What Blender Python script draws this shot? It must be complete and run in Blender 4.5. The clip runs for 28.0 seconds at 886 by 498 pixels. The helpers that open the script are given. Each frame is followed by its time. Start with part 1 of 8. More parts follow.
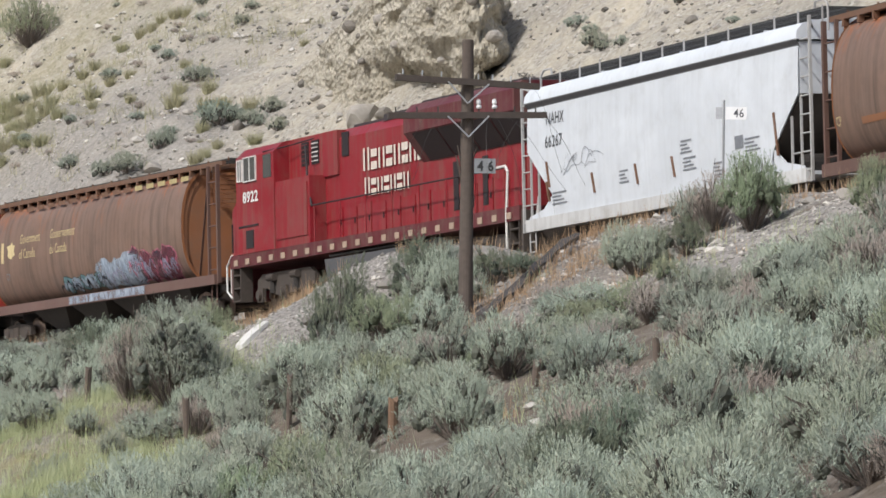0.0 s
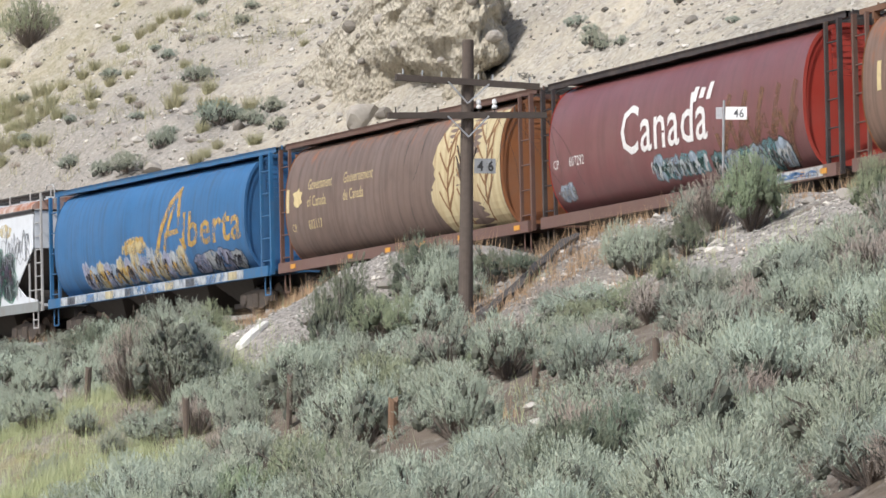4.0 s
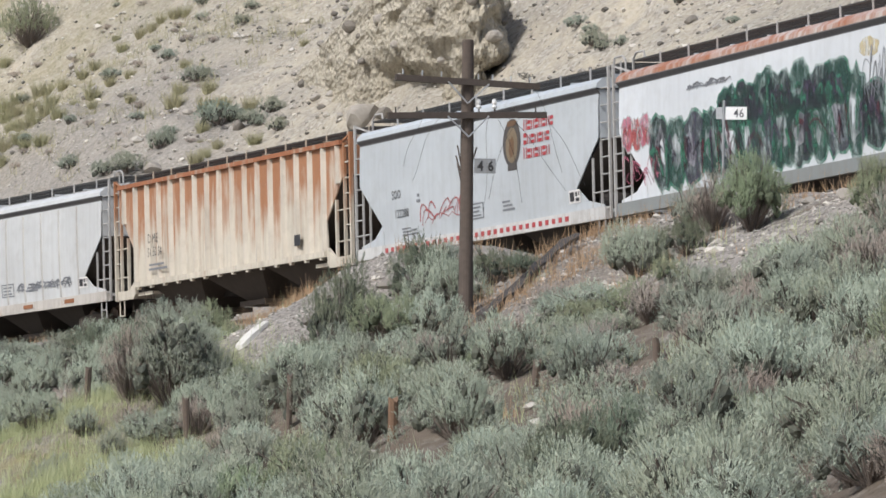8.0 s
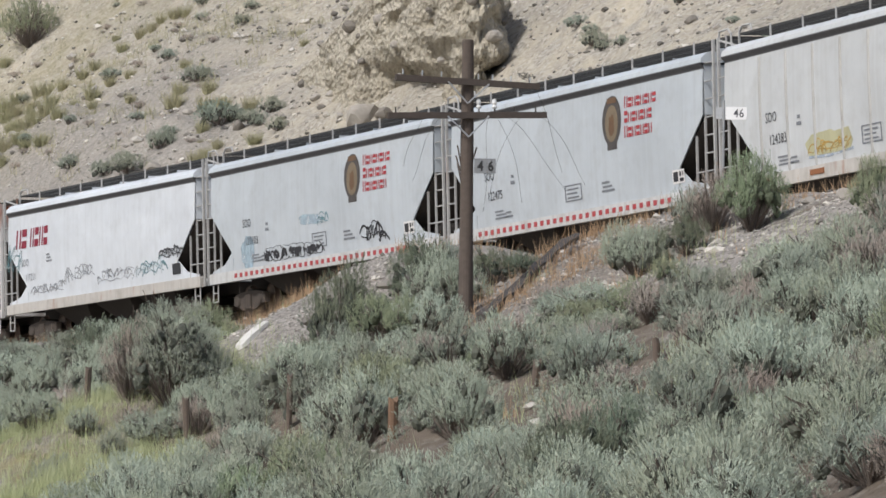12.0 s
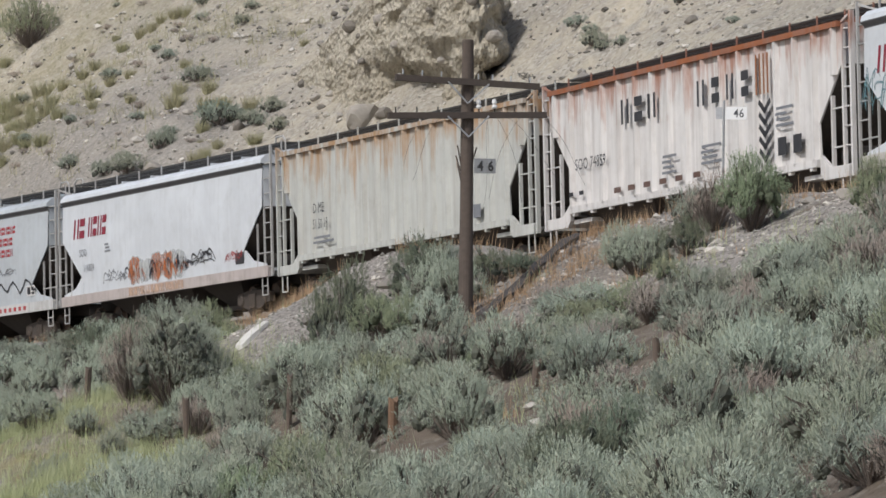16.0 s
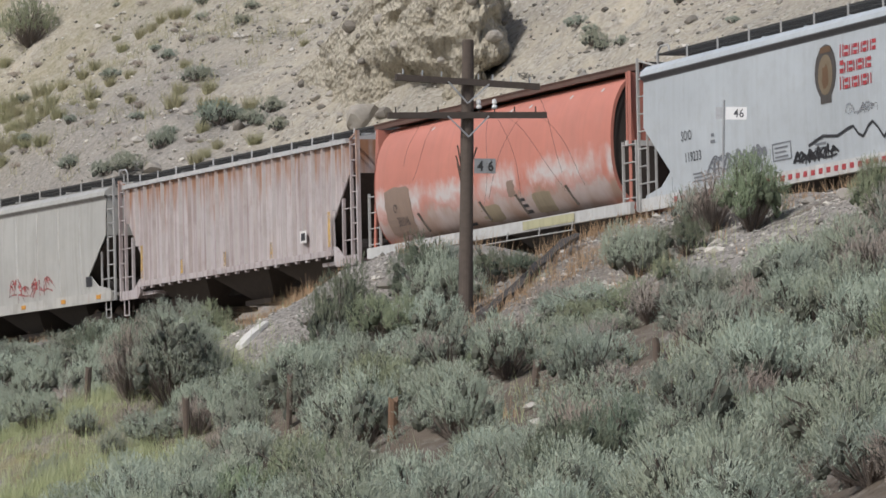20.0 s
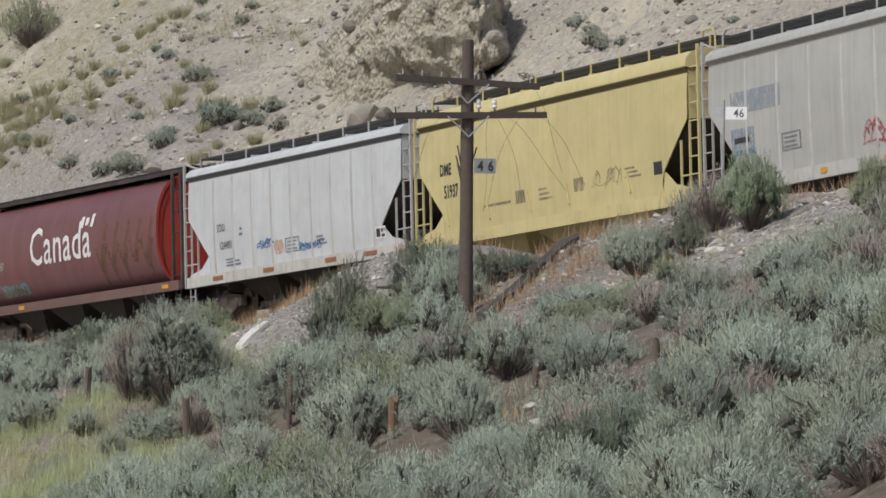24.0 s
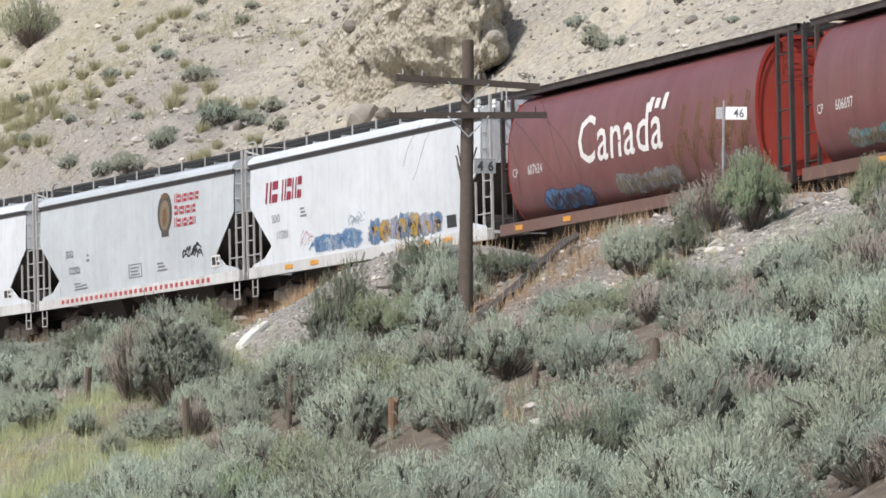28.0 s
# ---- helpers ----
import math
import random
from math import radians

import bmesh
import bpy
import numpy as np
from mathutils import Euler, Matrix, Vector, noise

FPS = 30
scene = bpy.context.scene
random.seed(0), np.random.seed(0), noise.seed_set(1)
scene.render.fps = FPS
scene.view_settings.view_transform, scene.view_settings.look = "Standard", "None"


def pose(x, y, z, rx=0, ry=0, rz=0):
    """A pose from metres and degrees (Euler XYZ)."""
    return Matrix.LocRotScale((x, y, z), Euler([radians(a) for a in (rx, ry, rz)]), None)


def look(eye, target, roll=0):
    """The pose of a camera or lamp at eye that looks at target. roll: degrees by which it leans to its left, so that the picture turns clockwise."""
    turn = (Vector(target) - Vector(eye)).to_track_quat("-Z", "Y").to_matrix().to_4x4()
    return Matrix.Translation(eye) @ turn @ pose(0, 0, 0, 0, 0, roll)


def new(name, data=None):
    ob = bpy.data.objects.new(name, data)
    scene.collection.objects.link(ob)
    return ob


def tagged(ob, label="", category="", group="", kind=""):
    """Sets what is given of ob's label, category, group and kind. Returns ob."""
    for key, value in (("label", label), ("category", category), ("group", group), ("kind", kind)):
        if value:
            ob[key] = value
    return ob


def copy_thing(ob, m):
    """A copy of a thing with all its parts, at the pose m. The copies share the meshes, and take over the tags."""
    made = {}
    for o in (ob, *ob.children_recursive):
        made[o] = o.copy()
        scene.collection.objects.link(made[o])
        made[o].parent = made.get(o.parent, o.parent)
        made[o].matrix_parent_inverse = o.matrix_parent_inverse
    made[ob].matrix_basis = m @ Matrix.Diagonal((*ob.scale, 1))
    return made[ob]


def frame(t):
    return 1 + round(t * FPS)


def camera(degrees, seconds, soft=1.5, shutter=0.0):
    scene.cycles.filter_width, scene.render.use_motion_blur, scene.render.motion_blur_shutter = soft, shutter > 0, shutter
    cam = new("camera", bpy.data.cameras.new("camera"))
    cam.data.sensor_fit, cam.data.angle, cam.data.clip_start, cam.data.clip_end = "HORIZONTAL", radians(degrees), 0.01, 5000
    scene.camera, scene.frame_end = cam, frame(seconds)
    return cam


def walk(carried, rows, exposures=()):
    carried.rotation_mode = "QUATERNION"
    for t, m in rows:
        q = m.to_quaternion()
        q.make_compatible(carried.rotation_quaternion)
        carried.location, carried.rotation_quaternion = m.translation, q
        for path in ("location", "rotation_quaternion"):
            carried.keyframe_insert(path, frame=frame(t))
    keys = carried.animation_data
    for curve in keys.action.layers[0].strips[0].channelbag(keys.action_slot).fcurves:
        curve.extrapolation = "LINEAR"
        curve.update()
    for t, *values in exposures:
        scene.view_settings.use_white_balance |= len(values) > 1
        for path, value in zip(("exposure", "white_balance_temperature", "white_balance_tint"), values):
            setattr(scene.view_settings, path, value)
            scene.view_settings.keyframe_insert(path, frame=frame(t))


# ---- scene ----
import itertools

# The camera stands still on its tripod, on the flat below the railway bank.
cam = camera(8.614, 28.0, soft=1.6)
EYE_Z = 1.6
STAND = pose(0, 0, EYE_Z, 93.382, 0, 0) @ pose(0, 0, 0, 0, 0, 0.871)
walk(cam, [(0, STAND), (28.0, STAND)], [(0, -0.1), (1, 0.15), (3, 0.15), (6, 0.18), (8, -0.1), (10, -0.19), (12, -0.25), (15, -0.40), (17, -0.47), (19, -0.51), (21, -0.40), (24, -0.50), (25, -0.27), (26, 0.02), (27, 0.08), (28, 0.06)])

# ---------------------------------------------------------------- light
SUN_FROM = Vector((-0.58, -0.62, 0.80)).normalized()
world = bpy.data.worlds.new("world")
scene.world = world
world.use_nodes = True
wn = world.node_tree
sky = wn.nodes.new("ShaderNodeTexSky")
sky.sky_type, sky.sun_disc = "NISHITA", False
sky.sun_elevation = math.asin(SUN_FROM.z)
sky.sun_rotation = math.atan2(SUN_FROM.x, SUN_FROM.y)
sky.dust_density, sky.air_density = 2.5, 1.0
wn.links.new(sky.outputs[0], wn.nodes["Background"].inputs[0])
wn.nodes["Background"].inputs[1].default_value = 0.15
sun_data = bpy.data.lights.new("sun", "SUN")
sun_data.energy, sun_data.angle, sun_data.color = 3.3, radians(0.8), (1.0, 0.995, 0.98)
sun = new("sun", sun_data)
sun.matrix_world = look(SUN_FROM * 300, (0, 0, 0))

# ---------------------------------------------------------------- materials


def nodes_of(name):
    m = bpy.data.materials.new(name)
    m.use_nodes = True
    nt = m.node_tree
    return m, nt, nt.nodes["Principled BSDF"]


def mixer(nt, fac, a, b, blend="MIX"):
    n = nt.nodes.new("ShaderNodeMix")
    n.data_type, n.blend_type = "RGBA", blend
    for sock, val in ((n.inputs[0], fac), (n.inputs[6], a), (n.inputs[7], b)):
        if isinstance(val, (int, float)):
            sock.default_value = val
        elif isinstance(val, tuple):
            sock.default_value = (*val[:3], 1)
        else:
            nt.links.new(val, sock)
    return n.outputs[2]


def noise_tex(nt, vec, scale, detail=4.0, rough=0.55, dist=0.0):
    n = nt.nodes.new("ShaderNodeTexNoise")
    n.inputs["Scale"].default_value, n.inputs["Detail"].default_value = scale, detail
    n.inputs["Roughness"].default_value, n.inputs["Distortion"].default_value = rough, dist
    if vec is not None:
        nt.links.new(vec, n.inputs["Vector"])
    return n.outputs[0]


def ramp(nt, fac, lo, hi):
    n = nt.nodes.new("ShaderNodeMapRange")
    n.inputs[1].default_value, n.inputs[2].default_value = lo, hi
    nt.links.new(fac, n.inputs[0])
    return n.outputs[0]


def math_node(nt, op, a, b):
    n = nt.nodes.new("ShaderNodeMath")
    n.operation, n.use_clamp = op, True
    for sock, val in ((n.inputs[0], a), (n.inputs[1], b)):
        if isinstance(val, (int, float)):
            sock.default_value = val
        else:
            nt.links.new(val, sock)
    return n.outputs[0]


def scaled(nt, vec, sx, sy, sz):
    n = nt.nodes.new("ShaderNodeMapping")
    n.inputs["Scale"].default_value = (sx, sy, sz)
    nt.links.new(vec, n.inputs["Vector"])
    return n.outputs[0]


def coords(nt, which="Object"):
    return nt.nodes.new("ShaderNodeTexCoord").outputs[which]


def where(nt):
    return nt.nodes.new("ShaderNodeNewGeometry").outputs["Position"]


def bump(nt, bsdf, height, strength, distance):
    n = nt.nodes.new("ShaderNodeBump")
    n.inputs["Strength"].default_value, n.inputs["Distance"].default_value = strength, distance
    nt.links.new(height, n.inputs["Height"])
    nt.links.new(n.outputs[0], bsdf.inputs["Normal"])


PAINTS = {}


def paint(name, color, dirt=0.35, streak=0.25, rust=0.0, rough=0.55, dirt_color=(0.16, 0.12, 0.09), rust_color=(0.26, 0.085, 0.03),
          metal=0.0, rust_top=True, overspray=False):
    """Weathered vehicle paint: faded patches, vertical run-off streaks, rust and road dust."""
    if name in PAINTS:
        return PAINTS[name]
    m, nt, b = nodes_of(name)
    co = coords(nt)
    rnd = nt.nodes.new("ShaderNodeObjectInfo").outputs["Random"]
    shift = nt.nodes.new("ShaderNodeVectorMath")
    shift.operation = "ADD"
    nt.links.new(co, shift.inputs[0])
    comb = nt.nodes.new("ShaderNodeCombineXYZ")
    big = nt.nodes.new("ShaderNodeMath")
    big.operation = "MULTIPLY"
    nt.links.new(rnd, big.inputs[0])
    big.inputs[1].default_value = 37.0
    nt.links.new(big.outputs[0], comb.inputs[0])
    nt.links.new(comb.outputs[0], shift.inputs[1])
    co2 = shift.outputs[0]
    fade = noise_tex(nt, co2, 0.9, 5)
    c = mixer(nt, ramp(nt, fade, 0.35, 0.75), color, tuple(min(1, v * 0.82 + 0.03) for v in color))
    wide = noise_tex(nt, scaled(nt, co2, 0.22, 0.5, 0.6), 1.0, 4, 0.6)
    c = mixer(nt, ramp(nt, wide, 0.4, 0.66), c, tuple(v * 0.86 for v in color))
    patch = noise_tex(nt, co2, 2.2, 6, 0.65)
    c = mixer(nt, math_node(nt, "MULTIPLY", ramp(nt, patch, 0.5, 0.8), dirt), c, dirt_color)
    runs = noise_tex(nt, scaled(nt, co2, 4.5, 1.2, 0.22), 1.0, 6, 0.62)
    c = mixer(nt, math_node(nt, "MULTIPLY", ramp(nt, runs, 0.46, 0.72), streak), c, dirt_color)
    if overspray:
        sp = nt.nodes.new("ShaderNodeSeparateXYZ")
        nt.links.new(co, sp.inputs[0])
        edge = noise_tex(nt, co2, 1.6, 6, 0.7)
        lift_ = nt.nodes.new("ShaderNodeMath")
        lift_.operation = "MULTIPLY_ADD"
        nt.links.new(edge, lift_.inputs[0])
        lift_.inputs[1].default_value = 1.1
        nt.links.new(sp.outputs[2], lift_.inputs[2])
        low = ramp(nt, lift_.outputs[0], 2.70, 2.40)
        c = mixer(nt, math_node(nt, "MULTIPLY", low, 0.75), c, mixer(nt, ramp(nt, noise_tex(nt, co2, 0.7, 3), 0.4, 0.6), (0.50, 0.49, 0.48), (0.32, 0.27, 0.21)))
        band = math_node(nt, "MULTIPLY", ramp(nt, lift_.outputs[0], 2.55, 2.85), ramp(nt, lift_.outputs[0], 3.35, 2.9))
        band = math_node(nt, "MULTIPLY", band, ramp(nt, noise_tex(nt, scaled(nt, co2, 0.7, 1, 0.3), 1.0, 5), 0.38, 0.54))
        c = mixer(nt, math_node(nt, "MULTIPLY", band, 0.9), c, (0.60, 0.58, 0.57))
    if rust > 0:
        r1 = noise_tex(nt, scaled(nt, co2, 3.2, 3.2, 0.45), 1.0, 6, 0.62, 0.4)
        r2 = noise_tex(nt, co2, 0.8, 3)
        sep = nt.nodes.new("ShaderNodeSeparateXYZ")
        nt.links.new(co, sep.inputs[0])
        h = ramp(nt, sep.outputs[2], 1.6, 4.2) if rust_top else r2
        s = math_node(nt, "ADD", math_node(nt, "MULTIPLY", h, 0.30), math_node(nt, "MULTIPLY", r2, 0.3))
        s = math_node(nt, "ADD", s, math_node(nt, "MULTIPLY", r1, 0.6))
        f = ramp(nt, s, 0.86 - 0.42 * rust, 0.98 - 0.34 * rust)
        rc = mixer(nt, noise_tex(nt, co2, 9.0, 4), rust_color, tuple(v * 1.4 for v in rust_color))
        c = mixer(nt, math_node(nt, "MULTIPLY", f, 0.9), c, rc)
    nt.links.new(c, b.inputs["Base Color"])
    b.inputs["Roughness"].default_value, b.inputs["Metallic"].default_value = rough, metal
    b.inputs["Specular IOR Level"].default_value = 0.3
    bump(nt, b, noise_tex(nt, co2, 14.0, 3), 0.12, 0.01)
    PAINTS[name] = m
    return m


def plain(name, color, rough=0.7, metal=0.0, var=0.35, scale=8.0, bump_d=0.01):
    if name in PAINTS:
        return PAINTS[name]
    m, nt, b = nodes_of(name)
    co = coords(nt)
    n = noise_tex(nt, co, scale, 5, 0.6)
    n2 = noise_tex(nt, co, scale * 0.17, 3)
    c = mixer(nt, n, tuple(v * (1 - var) for v in color), tuple(min(1, v * (1 + var)) for v in color))
    c = mixer(nt, math_node(nt, "MULTIPLY", n2, 0.4), c, tuple(v * 0.7 for v in color))
    nt.links.new(c, b.inputs["Base Color"])
    b.inputs["Roughness"].default_value, b.inputs["Metallic"].default_value = rough, metal
    bump(nt, b, n, 0.3, bump_d)
    PAINTS[name] = m
    return m


def leaf_material(name, a, b_, tip):
    m, nt, b = nodes_of(name)
    g = nt.nodes.new("ShaderNodeNewGeometry")
    isl = g.outputs["Random Per Island"]
    rnd = nt.nodes.new("ShaderNodeObjectInfo").outputs["Random"]
    patch = noise_tex(nt, g.outputs["Position"], 0.55, 3)
    c = mixer(nt, ramp(nt, patch, 0.35, 0.68), a, b_)
    c = mixer(nt, math_node(nt, "MULTIPLY", rnd, 0.85), c, tip)
    c = mixer(nt, math_node(nt, "MULTIPLY", isl, 0.25), c, tuple(v * 1.25 for v in b_))
    nt.links.new(c, b.inputs["Base Color"])
    b.inputs["Roughness"].default_value = 0.75
    b.inputs["Specular IOR Level"].default_value = 0.25
    t = nt.nodes.new("ShaderNodeBsdfTranslucent")
    nt.links.new(c, t.inputs[0])
    mx = nt.nodes.new("ShaderNodeMixShader")
    mx.inputs[0].default_value = 0.15
    nt.links.new(b.outputs[0], mx.inputs[1])
    nt.links.new(t.outputs[0], mx.inputs[2])
    nt.links.new(mx.outputs[0], nt.nodes["Material Output"].inputs[0])
    return m


def ground_material():
    """Silt bluff, gravel bank and ballast on one sheet; the zones come from the sheet's own soil attribute."""
    m, nt, b = nodes_of("ground_soil")
    p = where(nt)
    at = nt.nodes.new("ShaderNodeAttribute")
    at.attribute_name = "soil"
    sep = nt.nodes.new("ShaderNodeSeparateColor")
    nt.links.new(at.outputs[0], sep.inputs[0])
    big = noise_tex(nt, p, 0.12, 4)
    mid = noise_tex(nt, p, 1.1, 6, 0.65)
    fine = noise_tex(nt, p, 9.0, 5, 0.7)
    silt = mixer(nt, ramp(nt, big, 0.35, 0.65), (0.475, 0.42, 0.325), (0.355, 0.32, 0.26))
    silt = mixer(nt, math_node(nt, "MULTIPLY", ramp(nt, mid, 0.45, 0.75), 0.6), silt, (0.26, 0.235, 0.19))
    silt = mixer(nt, math_node(nt, "MULTIPLY", ramp(nt, fine, 0.52, 0.7), 0.65), silt, (0.52, 0.485, 0.41))
    peb = nt.nodes.new("ShaderNodeTexVoronoi")
    peb.inputs["Scale"].default_value = 8.0
    nt.links.new(p, peb.inputs["Vector"])
    silt = mixer(nt, math_node(nt, "MULTIPLY", ramp(nt, mid, 0.3, 0.65), 0.75), silt, mixer(nt, peb.outputs["Color"], (0.13, 0.118, 0.105), (0.56, 0.53, 0.475)))
    grav = mixer(nt, ramp(nt, mid, 0.3, 0.7), (0.29, 0.265, 0.24), (0.215, 0.196, 0.175))
    vor = nt.nodes.new("ShaderNodeTexVoronoi")
    vor.inputs["Scale"].default_value = 11.0
    nt.links.new(p, vor.inputs["Vector"])
    grav = mixer(nt, 0.58, grav, mixer(nt, vor.outputs["Color"], (0.12, 0.108, 0.095), (0.52, 0.485, 0.44)))
    dry = mixer(nt, fine, (0.23, 0.20, 0.115), (0.33, 0.30, 0.15))
    bal = mixer(nt, vor.outputs["Color"], (0.10, 0.085, 0.07), (0.26, 0.23, 0.20))
    c = mixer(nt, sep.outputs[0], grav, silt)
    c = mixer(nt, math_node(nt, "MULTIPLY", sep.outputs[1], ramp(nt, mid, 0.35, 0.6)), c, dry)
    lit = mixer(nt, fine, (0.105, 0.085, 0.068), (0.21, 0.175, 0.14))
    c = mixer(nt, math_node(nt, "MULTIPLY", at.outputs["Alpha"], ramp(nt, mid, 0.2, 0.5)), c, lit)
    c = mixer(nt, sep.outputs[2], c, bal)
    nt.links.new(c, b.inputs["Base Color"])
    b.inputs["Roughness"].default_value = 0.95
    b.inputs["Specular IOR Level"].default_value = 0.1
    h = math_node(nt, "ADD", math_node(nt, "MULTIPLY", mid, 0.7), math_node(nt, "MULTIPLY", fine, 0.3))
    bump(nt, b, h, 1.0, 0.2)
    return m


# ---------------------------------------------------------------- mesh helpers


def part(name, bm, material, parent, label=""):
    me = bpy.data.meshes.new(name)
    bm.to_mesh(me)
    bm.free()
    return part_of(name, me, material, parent, label)


def part_of(name, me, material, parent, label=""):
    """One more object on a mesh that may be shared."""
    if material is not None and not me.materials:
        me.materials.append(material)
    ob = new(name, me)
    ob.parent = parent
    if label:
        ob["label"] = label
    return ob


def box(bm, x0, x1, y0, y1, z0, z1, m=None):
    vs = [bm.verts.new((x, y, z)) for x in (x0, x1) for y in (y0, y1) for z in (z0, z1)]
    if m is not None:
        for v in vs:
            v.co = m @ v.co
    for a in ((0, 1, 3, 2), (4, 6, 7, 5), (0, 4, 5, 1), (2, 3, 7, 6), (0, 2, 6, 4), (1, 5, 7, 3)):
        bm.faces.new([vs[i] for i in a])
    return vs


def bar(bm, a, b, w, sides=4):
    """A straight bar of thickness w from a to b."""
    a, b = Vector(a), Vector(b)
    d = (b - a)
    q = d.to_track_quat("Z", "Y").to_matrix()
    rings = []
    for p in (a, b):
        rings.append([bm.verts.new(p + q @ Vector((math.cos(t) * w / 2, math.sin(t) * w / 2, 0)))
                      for t in [2 * math.pi * (i + 0.5) / sides for i in range(sides)]])
    for i in range(sides):
        j = (i + 1) % sides
        bm.faces.new((rings[0][i], rings[0][j], rings[1][j], rings[1][i]))
    bm.faces.new(rings[0][::-1])
    bm.faces.new(rings[1])


def pipe(bm, pts, w, sides=6):
    for a, b in zip(pts, pts[1:]):
        bar(bm, a, b, w, sides)


def lathe_y(bm, prof, y_c=0.0, x_c=0.0, z_c=0.0, n=24):
    """A wheel-like solid turned about the y axis from (radius, y) pairs."""
    rings = [[bm.verts.new((x_c + r * math.cos(2 * math.pi * i / n), y_c + y, z_c + r * math.sin(2 * math.pi * i / n))) for i in range(n)] for r, y in prof]
    for a, b in zip(rings, rings[1:]):
        for i in range(n):
            j = (i + 1) % n
            bm.faces.new((a[i], a[j], b[j], b[i]))
    bm.faces.new(rings[0][::-1])
    bm.faces.new(rings[-1])


def skin(bm, rows, close=False):
    """Quads between rows of equally many points."""
    vs = [[bm.verts.new(p) for p in r] for r in rows]
    for a, b in zip(vs, vs[1:]):
        n = len(a)
        for i in range(n if close else n - 1):
            j = (i + 1) % n
            bm.faces.new((a[i], a[j], b[j], b[i]))
    return vs


def prism_y(bm, outline, y0, y1):
    """A plate with the outline in (x, z), from y0 to y1."""
    a = [bm.verts.new((x, y0, z)) for x, z in outline]
    b = [bm.verts.new((x, y1, z)) for x, z in outline]
    n = len(a)
    bm.faces.new(a)
    bm.faces.new(b[::-1])
    for i in range(n):
        bm.faces.new((a[i], b[i], b[(i + 1) % n], a[(i + 1) % n]))


def smooth(ob, angle=35):
    for p in ob.data.polygons:
        p.use_smooth = True
    if hasattr(ob.data, "set_sharp_from_angle"):
        ob.data.set_sharp_from_angle(angle=radians(angle))
    return ob


GLYPHS = {}


def glyphs(text, size, shear=0.0, bold=0.0, width=1.0):
    """The built-in font as a flat mesh in x and z, centred at its left foot."""
    key = (text, size, shear, bold, width)
    if key not in GLYPHS:
        cu = bpy.data.curves.new("lettering", "FONT")
        cu.body, cu.size, cu.shear, cu.offset, cu.resolution_u = text, size, shear, bold, 2
        cu.space_character = 1.05
        ob = new("lettering", cu)
        bpy.context.view_layer.update()
        me = bpy.data.meshes.new_from_object(ob.evaluated_get(bpy.context.evaluated_depsgraph_get()))
        bpy.data.objects.remove(ob)
        bpy.data.curves.remove(cu)
        me.transform(Matrix.Diagonal((width, 1, 1, 1)))
        me.transform(Matrix.Rotation(radians(90), 4, "X"))
        GLYPHS[key] = me
    return GLYPHS[key]


# ---------------------------------------------------------------- the railway's line: a gentle bend
X0, Y0, A0, BEND, RAIL, CANT, GRADE = 1.103, 150.976, radians(69.013), 0.0015356, 9.506, 2.0, 0.01117
RAD = 1 / BEND
CX, CY = X0 - math.sin(A0) * RAD, Y0 - math.cos(A0) * RAD


def along(s, q):
    """Plan place at s metres along the line and q metres towards the valley."""
    th = A0 + BEND * s
    return CX + (RAD - q) * np.sin(th), CY + (RAD - q) * np.cos(th)


def on_line(s):
    th = A0 + BEND * s
    x, y = along(s, 0.0)
    return pose(x, y, RAIL + 0.03 + GRADE * s, 0, 0, -math.degrees(th)) @ pose(0, 0, 0, CANT, -math.degrees(math.atan(GRADE)))


def hash2(i, j, k):
    h = np.sin(i * 127.1 + j * 311.7 + k * 74.7) * 43758.5453
    return h - np.floor(h)


def vnoise(x, y, k=0):
    i, j = np.floor(x), np.floor(y)
    f, g = x - i, y - j
    f, g = f * f * (3 - 2 * f), g * g * (3 - 2 * g)
    a = hash2(i, j, k) * (1 - f) + hash2(i + 1, j, k) * f
    b = hash2(i, j + 1, k) * (1 - f) + hash2(i + 1, j + 1, k) * f
    return (a * (1 - g) + b * g) * 2 - 1


def fbm(x, y, octaves=4, k=0):
    t, a = 0.0, 1.0
    for o in range(octaves):
        t = t + a * vnoise(x * 2 ** o, y * 2 ** o, k + o)
        a *= 0.5
    return t


def step(a, b, x):
    t = np.clip((x - a) / (b - a), 0, 1)
    return t * t * (3 - 2 * t)


def hump(x, c, w):
    return np.exp(-((x - c) / w) ** 2)


